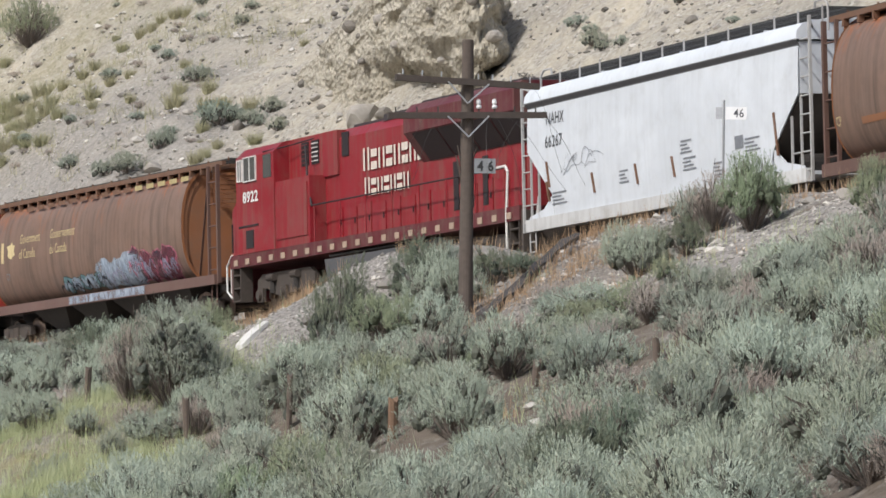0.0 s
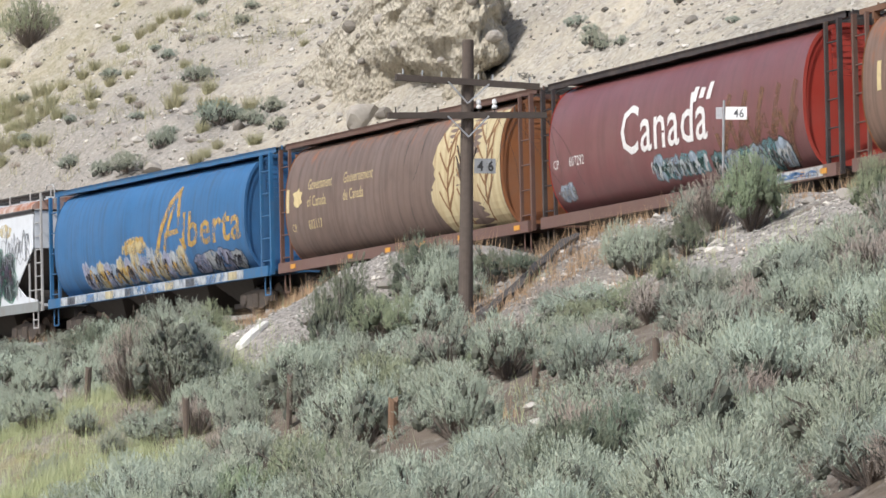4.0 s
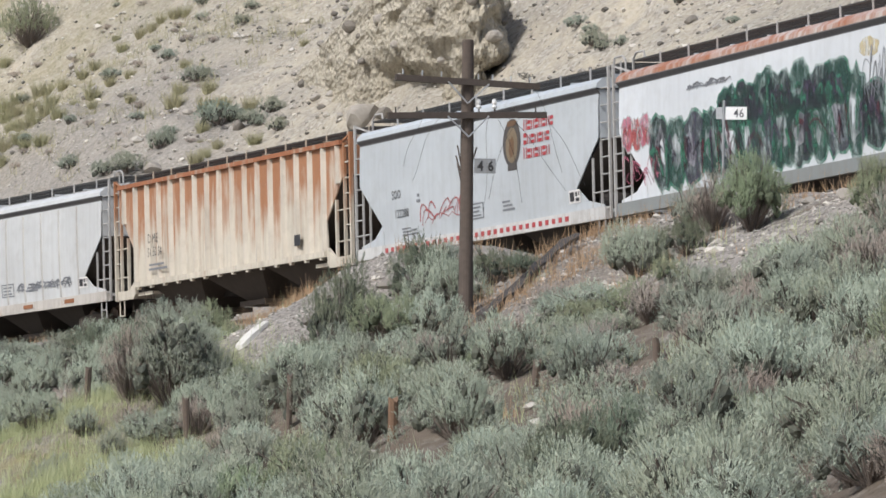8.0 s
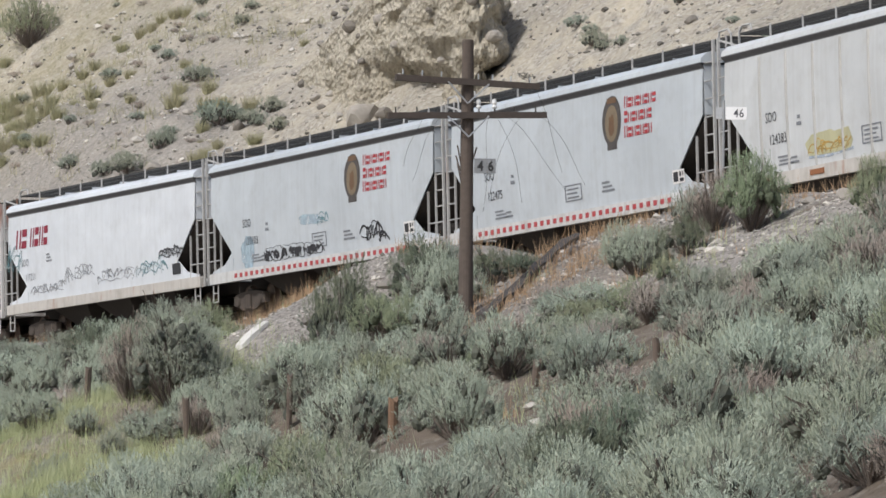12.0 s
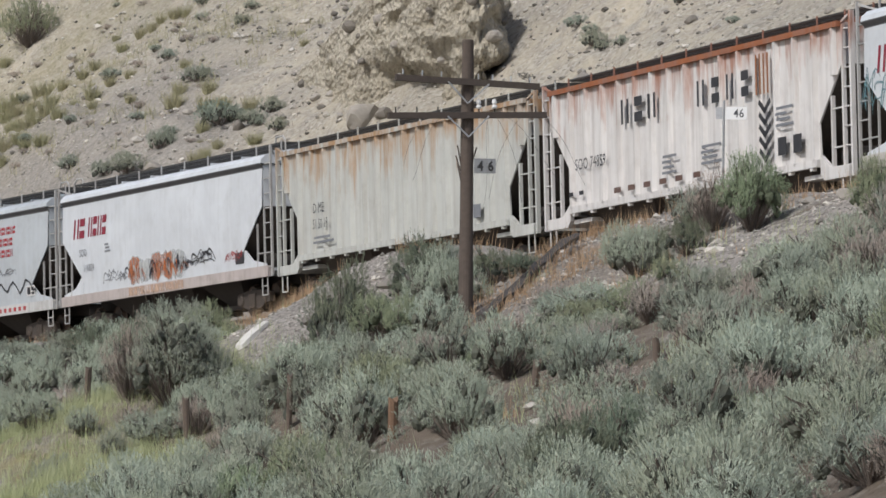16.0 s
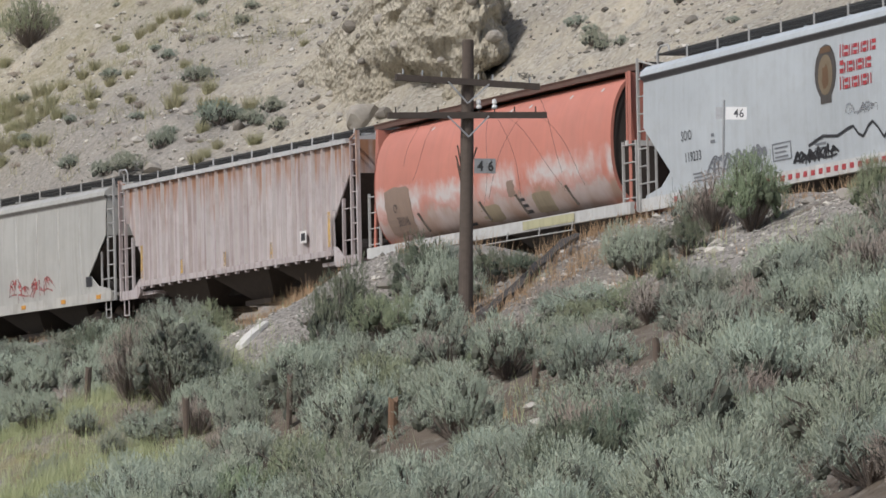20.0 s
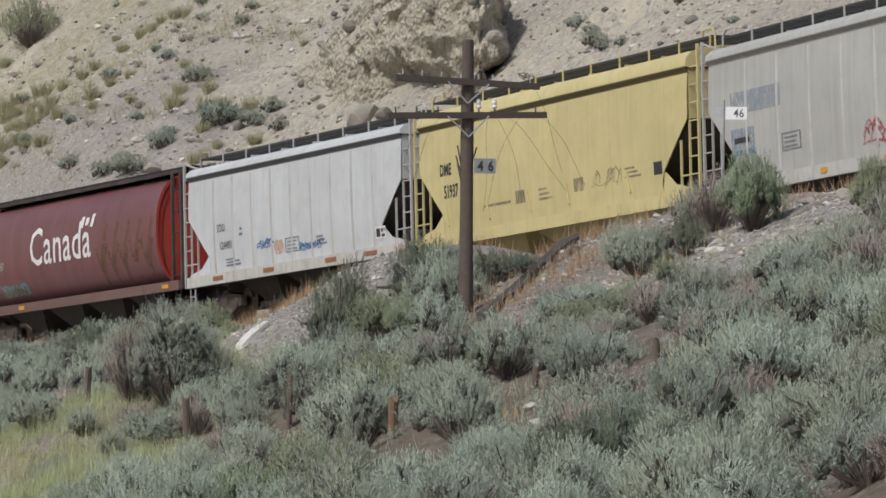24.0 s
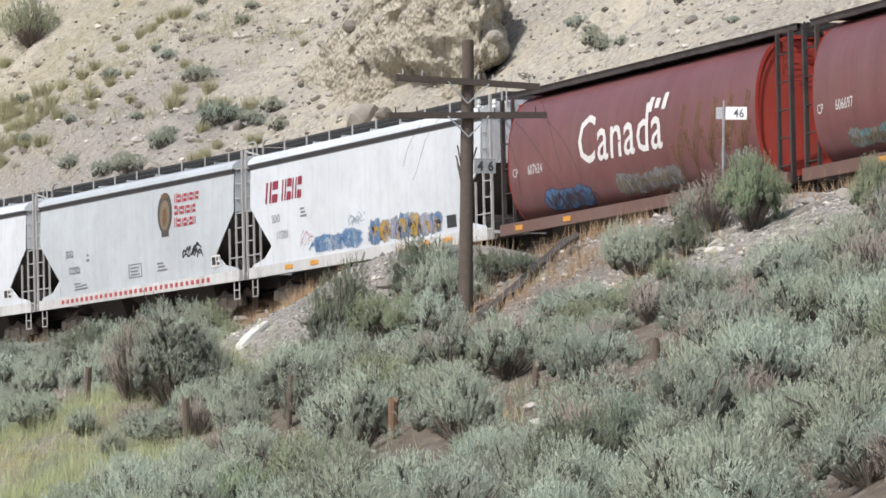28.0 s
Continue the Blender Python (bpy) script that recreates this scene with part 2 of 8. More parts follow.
def height(s, q):
    """The ground: valley flat, sage bank, track bench, ditch, and the silt bluff behind."""
    s, q = np.asarray(s, float), np.asarray(q, float)
    rise = GRADE * s
    # bench and the rim of the bank
    rim = RAIL + rise - 0.45 - 0.60 * step(15.2, 11.0, s) - 0.28 * hump(s, 5, 5) + 0.1 * step(2, -8, s) - 1.1 * hump(s, 22.8, 3.9) + 0.42 * hump(s, 17.0, 2.8) + 0.14 * hump(s, 30, 2.5) - 0.09 * step(33, 36, s)
    rim_q = 8.0 - 1.2 * hump(s, 23, 5)
    bed = RAIL + rise - 0.22 - 0.5 * step(1.6, 2.7, np.abs(q))
    bench = bed + (rim - (RAIL + rise - 0.72)) * step(3.0, rim_q - 0.5, q)
    t = q - rim_q
    slope = 0.5 * np.maximum(t, 0) - 0.012 * np.maximum(t - 9, 0) ** 2
    slope = np.where(t > 27, 0.5 * 27 - 0.012 * 18 ** 2 + (t - 27) * 0.12, slope)
    soft = 0.35 * np.exp(-(t / 1.0) ** 2)
    bank = np.where(t > 0, rim - np.minimum(slope, rim + 0.4) - soft * 0.5, bench - soft * 0.5 * step(-2.5, 0, t))
    rough = fbm(s * 0.35, q * 0.35, 4, 3) * 0.22 * step(3.5, 9, q) + fbm(s * 1.7, q * 1.7, 2, 9) * 0.05 * step(3, 6, np.abs(q))
    bank = bank + rough
    # bluff
    b = -q - 4.5
    up = 0.66 * np.maximum(b, 0) + fbm(s * 0.06, q * 0.08, 4, 20) * 1.8 * step(2, 14, b) + (fbm(s * 0.5, q * 0.5, 3, 30) * 0.28 + fbm(s * 1.3, q * 1.1, 2, 33) * 0.10) * step(1, 4, b)
    rill = np.abs(vnoise(s * 0.22 + fbm(s * .1, q * .1, 2, 41) * 2, q * 0.03, 44)) * 0.9 * step(4, 12, b) * step(-30, -5, s)
    up = up - rill
    far = np.maximum(b - 90, 0)
    up = up - 0.4 * far
    hill = RAIL - 0.85 + rise * step(14, 4, b) + up
    return np.where(q < -4.5, hill, bank)


# ---------------------------------------------------------------- ground


def bare_bank(s, q):
    """Where the bank is open gravel, and where grass grows instead of sage."""
    spur = step(13.2, 14.6, s) * step(21.2, 20.4, s) * step(13.4, 12.8, q) * step(7.5, 8.2, q) + 0.8 * hump(s, 2.8, 1.6) * hump(q, 12.0, 0.6)
    cut = step(24.0, 26, s) * step(44, 42.5, s) * step(0.4, -0.3, q - 11.2 - 0.19 * (s - 28))
    shoulder = step(44.0, 45.0, s) * step(54.5, 53.5, s) * step(13.8, 13.2, q)
    b = spur + cut + shoulder + 0.9 * hump(s, 21.0, 3.0) * step(10.2, 9.4, q) * step(7.2, 8.0, q)
    g = step(13.2, 14.4, q) * step(24.5, 21.5, s) * step(4, 10, s) + hump(s, 19.4, 1.4) * hump(q, 13.3, 0.8) + step(26, 29, s) * step(37.0, 36.2, s) * step(18.3, 18.7, q)
    return b, g


def ground():
    def line(fine0, fine1, d, ends, grow=1.25):
        a = list(np.arange(fine0, fine1 + 1e-6, d))
        e, x = d, fine1
        while x < ends[1]:
            e *= grow
            x = min(x + e, ends[1])
            a.append(x)
        e, x = d, fine0
        while x > ends[0]:
            e *= grow
            x = max(x - e, ends[0])
            a.insert(0, x)
        return np.array(a)
    S = np.concatenate([line(-210, -45, 0.8, (-900, -45)), line(-44.6, 75, 0.4, (-44.6, 900))])
    Q = np.concatenate([line(-75, -30, 0.6, (-1500, -30)), line(-29.6, 29, 0.33, (-29.6, 560))])
    sg, qg = np.meshgrid(S, Q, indexing="ij")
    x, y = along(sg, qg)
    z = height(sg, qg)
    co = np.stack([x, y, z], -1).reshape(-1, 3)
    n, k = sg.shape
    i = (np.arange(n - 1)[:, None] * k + np.arange(k - 1)[None]).ravel()
    faces = np.stack([i, i + 1, i + k + 1, i + k], -1)
    me = bpy.data.meshes.new("ground")
    me.from_pydata(co, [], faces.tolist())
    silt = step(-4, -7, qg)
    # slope wash lower down is stonier than the bluff's face
    silt = silt * (0.2 + 0.8 * step(6, 16, -qg + fbm(sg * .1, qg * .1, 3, 50) * 6 + (sg + 10) * 0.12))
    grass = np.clip(0.35 + 0.6 * fbm(sg * 0.15, qg * 0.15, 3, 60) + 0.6 * bare_bank(sg, qg)[1] - 1.2 * bare_bank(sg, qg)[0], 0, 1) * step(9, 14, qg) + 0.8 * step(-72, -100, sg) * step(-6, -10, qg) * np.clip(0.5 + fbm(sg * 0.2, qg * 0.2, 3, 70), 0, 1)
    ball = 1 - step(2.2, 3.4, np.abs(qg))
    b, g = bare_bank(sg, qg)
    # brown litter, kept dark so gaps between bushes read as shaded
    litter_shade = step(7.6, 9.0, qg) * np.clip(1 - 1.3 * b - 0.8 * g, 0, 1)
    litter_shade = np.maximum(litter_shade, 0.6 * hump(sg, 36, 4.5) * hump(qg, 11.4, 2.2))
    col = np.stack([silt, grass, ball, litter_shade], -1).reshape(-1, 4).astype(np.float32)
    at = me.color_attributes.new("soil", "FLOAT_COLOR", "POINT")
    at.data.foreach_set("color", col.ravel())
    me.polygons.foreach_set("use_smooth", np.ones(len(me.polygons), bool))
    me.materials.append(ground_material())
    return tagged(new("ground", me), "dry silt and gravel hillside with a sage bank below the track", "ground", kind="structure")


ground()


# ---------------------------------------------------------------- track


def track():
    steel = plain("rail_steel", (0.16, 0.11, 0.085), 0.45, 0.6)
    tie_m = plain("tie_wood", (0.085, 0.065, 0.05), 0.9, 0, 0.4, 5)
    root = tagged(new("railway_track"), "rusty steel rails on dark wooden ties in ballast", "railway track", kind="structure")
    for side in (-0.7535, 0.7535):
        bm = bmesh.new()
        rows = []
        for s in np.arange(-330, 330.1, 3.0):
            r = []
            for dq, z in ((-0.07, -0.18), (-0.07, -0.165), (-0.012, -0.14), (-0.012, -0.05), (-0.036, -0.04), (-0.036, 0), (0.036, 0), (0.036, -0.04), (0.012, -0.05), (0.012, -0.14), (0.07, -0.165), (0.07, -0.18)):
                x, y = along(s, side + dq)
                r.append((x, y, RAIL + GRADE * s + z))
            rows.append(r)
        skin(bm, rows, True)
        part("rail", bm, steel, root)
    bm = bmesh.new()
    box(bm, -0.11, 0.11, -1.3, 1.3, -0.18, 0)
    me = bpy.data.meshes.new("tie")
    bm.to_mesh(me)
    bm.free()
    for i in range(150):
        s = -48 + i * 0.56
        ob = part_of("tie", me, tie_m, root)
        m = on_line(s)
        ob.matrix_local = m @ pose(0, random.uniform(-.03, .03), -0.18, 0, 0, random.uniform(-1, 1))
    return root


# ---------------------------------------------------------------- cars: shared running gear
BLACK = plain("gear_black", (0.035, 0.03, 0.027), 0.75, 0.2)
# dusty running gear; on slope sheets this dark tone stands for shade
DUST_SHADE = plain("gear_dust_shade", (0.075, 0.06, 0.05), 0.85, 0.1)
WHEEL = plain("wheel_steel", (0.14, 0.10, 0.08), 0.5, 0.7)
# outlets near black: the shade under the cars is in the colour
BAY_SHADE = plain("outlet_shade", (0.045, 0.039, 0.035), 0.85, 0, 0.3, 3)
GRATE = plain("grating_dark", (0.06, 0.058, 0.055), 0.6, 0.3)
SHARED = {}


def shared(key, build):
    if key not in SHARED:
        bm = bmesh.new()
        build(bm)
        me = bpy.data.meshes.new(key[0] if isinstance(key, tuple) else key)
        bm.to_mesh(me)
        bm.free()
        SHARED[key] = me
    return SHARED[key]


def add(name, key, build, material, parent, at=None, label=""):
    """A part on a mesh that all like parts share; the material sits on the object."""
    me = shared(key, build)
    if not me.materials:
        me.materials.append(material)
    ob = new(name, me)
    ob.parent = parent
    ob.material_slots[0].link = "OBJECT"
    ob.material_slots[0].material = material
    if at is not None:
        ob.matrix_local = at
    if label:
        ob["label"] = label
    return ob


def b_side_frame(bm):
    prism_y(bm, [(-1.25, 0.62), (-1.05, 0.66), (-0.45, 0.72), (0.45, 0.72), (1.05, 0.66), (1.25, 0.62), (1.25, 0.36), (1.0, 0.34), (0.5, 0.2), (-0.5, 0.2), (-1.0, 0.34), (-1.25, 0.36)], -0.08, 0.08)
    for x in (-0.89, 0.89):
        lathe_y(bm, [(0.13, -0.13), (0.17, -0.10), (0.17, 0.10)], 0, x, 0.46, 10)
    for x in (-0.16, 0, 0.16):
        bar(bm, (x, -0.1, 0.24), (x, -0.1, 0.62), 0.12, 8)


def b_wheelset(bm):
    for y in (-0.75, 0.75):
        o = 1 if y > 0 else -1
        lathe_y(bm, [(0.12, 0.08 * o), (0.36, 0.05 * o), (0.42, 0.07 * o), (0.46, -0.04 * o), (0.49, -0.06 * o), (0.49, -0.08 * o), (0.12, -0.05 * o)], y, 0, 0.46, 24)
    bar(bm, (0, -0.95, 0.46), (0, 0.95, 0.46), 0.16, 10)


def truck(parent, x):
    """A two-axle truck under a car."""
    t = add("bogie", "bolster", lambda bm: (box(bm, -0.2, 0.2, -1.1, 1.1, 0.42, 0.78), box(bm, -0.9, 0.9, -0.06, 0.06, 0.3, 0.4)), BLACK, parent, pose(x, 0, 0))
    for y in (-1.05, 1.05):
        add("side_frame", "side_frame", b_side_frame, DUST_SHADE, t, pose(0, y, 0))
    for a in (-0.89, 0.89):
        add("wheelset", "wheelset", b_wheelset, WHEEL, t, pose(a, 0, 0))
    return t


def coupler(parent, x, o):
    def build(bm):
        box(bm, -0.25, 0.42, -0.09, 0.09, 0.78, 0.98)
        prism_y(bm, [(0.38, 0.72), (0.62, 0.74), (0.66, 0.9), (0.6, 1.02), (0.38, 1.0)], -0.15, 0.14)
    add("coupler", "coupler", build, DUST_SHADE, parent, pose(x, 0, 0, 0, 0, 0 if o > 0 else 180))


def roofwalk(parent, half, z, material, post_mat, step_x=1.05, post_h=0.28, width=1.1):
    """Open steel walkway on the roof with its short posts."""
    def grate(bm):
        for y in (-width / 2, -width / 4, 0, width / 4, width / 2):
            box(bm, -half, half, y - 0.03, y + 0.03, z - 0.04, z)
        k = int(2 * half / 0.3)
        for i in range(k + 1):
            x = -half + i * 2 * half / k
            box(bm, x - 0.02, x + 0.02, -width / 2, width / 2, z - 0.035, z - 0.005)
    add("roof_walk", ("roof_walk", round(half, 2), z, width), grate, material, parent)
    n = int(2 * half / step_x)
    for i in range(n + 1):
        x = -half + 0.1 + i * (2 * half - 0.2) / n
        for o in (-1, 1):
            add("walk_bracket", ("walk_bracket", post_h), lambda bm: bar(bm, (0, 0, -post_h), (0, 0, 0.03), 0.05), post_mat, parent,
                pose(x, o * (width / 2 + 0.05), z))


def hatches(parent, half, z, material):
    """The long trough of hatch covers between the walkways."""
    n = max(4, int(half / 1.1))
    for i in range(n):
        x = -half + (i + 0.5) * 2 * half / n
        add("hatch_cover", ("hatch_cover", round(half / n, 2)), lambda bm: (box(bm, -half / n + 0.06, half / n - 0.06, -0.3, 0.3, 0, 0.12), box(bm, -0.04, 0.04, -0.36, 0.36, 0.1, 0.17)), material, parent, pose(x, 0, z))


def hopper_bays(parent, half, z_top, z_low, n, material, wide=1.35, reach=0.6):
    """Funnel-shaped outlets under a hopper."""
    span = (2 * half - 2 * reach) / n

    def build(bm):
        a = [(-span / 2, -wide, z_top), (span / 2, -wide, z_top), (span / 2, wide, z_top), (-span / 2, wide, z_top)]
        b = [(-span * 0.16, -0.55, z_low), (span * 0.16, -0.55, z_low), (span * 0.16, 0.55, z_low), (-span * 0.16, 0.55, z_low)]
        vs = skin(bm, [a, b], True)
        bm.faces.new(vs[1])
        box(bm, -span * 0.2, span * 0.2, -0.75, 0.75, z_low - 0.14, z_low - 0.002)
    for i in range(n):
        x = -half + reach + (i + 0.5) * span
        add("hopper_bay", ("hopper_bay", round(span, 2), z_top, z_low, wide), build, material, parent, pose(x, 0, 0))


def car_root(name, label, category="hopper car"):
    return tagged(new(name), label, category, "wagons of the freight train")


def rung(parent, x0, x1, y, z, material):
    w = round(abs(x1 - x0), 2)
    add("grab_iron", ("grab_iron", w), lambda bm: bar(bm, (-w / 2, 0, 0), (w / 2, 0, 0), 0.04, 5), material, parent, pose((x0 + x1) / 2, y, z))


# ---------------------------------------------------------------- smooth-sided covered hopper


def smooth_side(half, o):
    """Rows of the gently bowed side sheet between the cut-away ends."""
    zs = [1.28, 1.62, 1.85, 2.1, 2.5, 2.95, 3.5, 4.0]
    rows = []
    for z in zs:
        inset = float(np.interp(z, (1.28, 1.62, 1.85, 2.1, 2.95), (2.3, 2.34, 2.2, 1.85, 0.68)))
        e = half - inset
        bow = 1.48 + 0.07 * math.sin(math.pi * min(1, max(0, (z - 1.28) / 3.4)))
        rows.append([(-e + 2 * e * i / 16, o * bow, z) for i in range(17)])
    return rows


def smooth_hopper(name, label, length, body, roof, shade_mat, sill_paint, dashes=None, end_paint=None, hatch_mat=None, bays=None, lift=0.0, post_step=1.75, seams=0):
    """Slab-sided grain hopper: bowed sides, cut-away ends, framed end platforms."""
    root = car_root(name, label)
    half = length / 2
    end_paint = end_paint or body
    rail = YELLOW if body is YELLOW else RAIL_GREY
    for o in (-1, 1):
        bm = bmesh.new()
        rows = smooth_side(half, o)
        skin(bm, rows)
        skin(bm, [[(x, yy - o * 0.03, z) for x, yy, z in r] for r in rows])
        smooth(part("side_sheet", bm, body, root))
        # flange under the roof's edge; its dark colour stands in for shade
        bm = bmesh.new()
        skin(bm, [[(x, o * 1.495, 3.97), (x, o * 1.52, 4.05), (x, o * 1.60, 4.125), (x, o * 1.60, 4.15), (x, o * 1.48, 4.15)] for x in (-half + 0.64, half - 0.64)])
        part("eave", bm, shade_mat, root, "roof-edge flange with shade painted into its colour")
        bm = bmesh.new()
        box(bm, -half + 0.4, half - 0.4, o * 1.47 - 0.06, o * 1.47 + 0.06, 1.0, 1.30)
        sill = part("side_sill", bm, sill_paint, root)
        if dashes is not None:
            n = int((length - 5.0) / 0.42)
            for i in range(n):
                x = -half + 2.6 + i * (length - 5.0) / n
                add("reflector_strip", "reflector_strip", lambda bm: box(bm, -0.10, 0.10, -0.006, 0.006, -0.06, 0.06), dashes, sill, pose(x, o * 1.536, 1.15))
        for k in range(seams):
            x = -half + 2.0 + (k + 0.5) * (length - 4.0) / seams
            bm = bmesh.new()
            skin(bm, [[(x + d + 0.05 * math.sin((z - 1.3) * 1.2), o * (slab_at(z) + h), z) for d, h in ((-0.06, 0.0), (-0.02, 0.03), (0.02, 0.03), (0.06, 0.0))] for z in (1.32, 1.8, 2.3, 2.8, 3.3, 3.95)])
            part("panel_seam", bm, SEAM, root, "raised vertical weld seam")
    # rounded roof
    bm = bmesh.new()
    prof = [(-1.60, 4.14), (-1.57, 4.26), (-1.42, 4.38), (-1.0, 4.46), (-0.45, 4.52), (0.45, 4.52), (1.0, 4.46), (1.42, 4.38), (1.57, 4.26), (1.60, 4.14)]
    vs = skin(bm, [[(x, y, z + lift * min(1, (z - 4.14) / 0.2)) for y, z in prof] for x in np.linspace(-half + 0.63, half - 0.63, 9)])
    bm.faces.new(vs[0][::-1])
    bm.faces.new(vs[-1])
    smooth(part("roof", bm, roof, root))
    roofwalk(root, half - 0.3, 4.72 + lift, GRATE, rail, post_step, 0.34, 2.0)
    hatches(root, half - 1.5, 4.5 + lift, hatch_mat or body)
    for o in (-1, 1):
        e = o * (half - 0.68)
        # end wall, slope sheet and the platform below it
        bm = bmesh.new()
        box(bm, min(e, e - o * 0.04), max(e, e - o * 0.04), -1.5, 1.5, 2.95, 4.1)
        part("end_wall", bm, end_paint, root)
        # slope sheet in the dark gear colour, painting the cavity's shade
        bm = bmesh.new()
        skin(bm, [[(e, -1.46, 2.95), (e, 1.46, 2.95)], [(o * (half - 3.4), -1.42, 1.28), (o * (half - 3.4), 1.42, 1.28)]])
        part("slope_sheet", bm, DUST_SHADE, root)
        for y in (-1.47, 1.47):
            bm = bmesh.new()
            prism_y(bm, [(o * (half - 2.3), 1.3), (o * (half - 2.24), 1.84), (o * (half - 1.6), 1.5), (o * (half - 0.6), 1.36), (o * (half - 0.6), 1.3)], y - 0.02, y + 0.02)
            part("gusset_plate", bm, body, root)
            # corner ladder: outer rail to the roof, two shorter rails under the slope sheet
            bm = bmesh.new()
            box(bm, o * (half - 0.17) - 0.035, o * (half - 0.17) + 0.035, y - 0.03, y + 0.03, 1.0, 4.62)
            bar(bm, (o * (half - 0.17), y, 4.58), (e, y * 0.8, 4.4), 0.06)
            part("corner_post", bm, rail, root)
            for dx, top in ((0.72, 4.3), (1.25, 2.5)):
                bm = bmesh.new()
                box(bm, o * (half - dx) - 0.022, o * (half - dx) + 0.022, y - 0.025, y + 0.025, 1.3, top)
                part("end_strut", bm, rail, root)
            for i in range(8):
                z = 1.25 + i * 0.41
                rung(root, o * (half - 0.17), o * (half - (1.25 if z < 2.4 and i % 2 else 0.72)), y, z, rail)
            # sill step below the corner
            bm = bmesh.new()
            x = o * (half - 0.75)
            pipe(bm, [(x - 0.2, y, 1.0), (x - 0.2, y, 0.5), (x + 0.2, y, 0.5), (x + 0.2, y, 1.0)], 0.045, 5)
            bar(bm, (x - 0.2, y, 0.75), (x + 0.2, y, 0.75), 0.04, 5)
            part("sill_step", bm, rail, root)
        # hoop rail where the roof walk ends
        for y in (-0.98, 0.98):
            bm = bmesh.new()
            z = 4.72 + lift
            pipe(bm, [(o * (half - 1.0), y, z), (o * (half - 0.95), y, z + 0.16), (o * (half - 0.45), y, z + 0.17), (o * (half - 0.27), y, z + 0.05), (o * (half - 0.24), y, 4.3)], 0.05, 6)
            part("hoop_rail", bm, rail, root)
        bm = bmesh.new()
        box(bm, min(o * (half - 0.42), o * (half - 3.0)), max(o * (half - 0.42), o * (half - 3.0)), -1.42, 1.42, 1.16, 1.24)
        part("end_platform", bm, end_paint, root)
        bm = bmesh.new()
        box(bm, o * (half - 1.9) - 0.35, o * (half - 1.9) + 0.35, -0.4, 0.4, 1.24, 1.75)
        lathe_y(bm, [(0.17, -0.45), (0.2, -0.3), (0.2, 0.3), (0.17, 0.45)], -0.7, o * (half - 1.5), 1.5, 12)
        part("brake_gear", bm, BLACK, root)
        truck(root, o * (half - 2.55))
        coupler(root, o * (half - 0.55), o)
    hopper_bays(root, half - 2.6, 1.28, 0.42, 3, bays or BAY_SHADE)
    bm = bmesh.new()
    box(bm, -half + 0.5, half - 0.5, -0.3, 0.3, 0.82, 1.15)
    part("centre_sill", bm, BLACK, root)
    return root


# ---------------------------------------------------------------- ribbed covered hopper


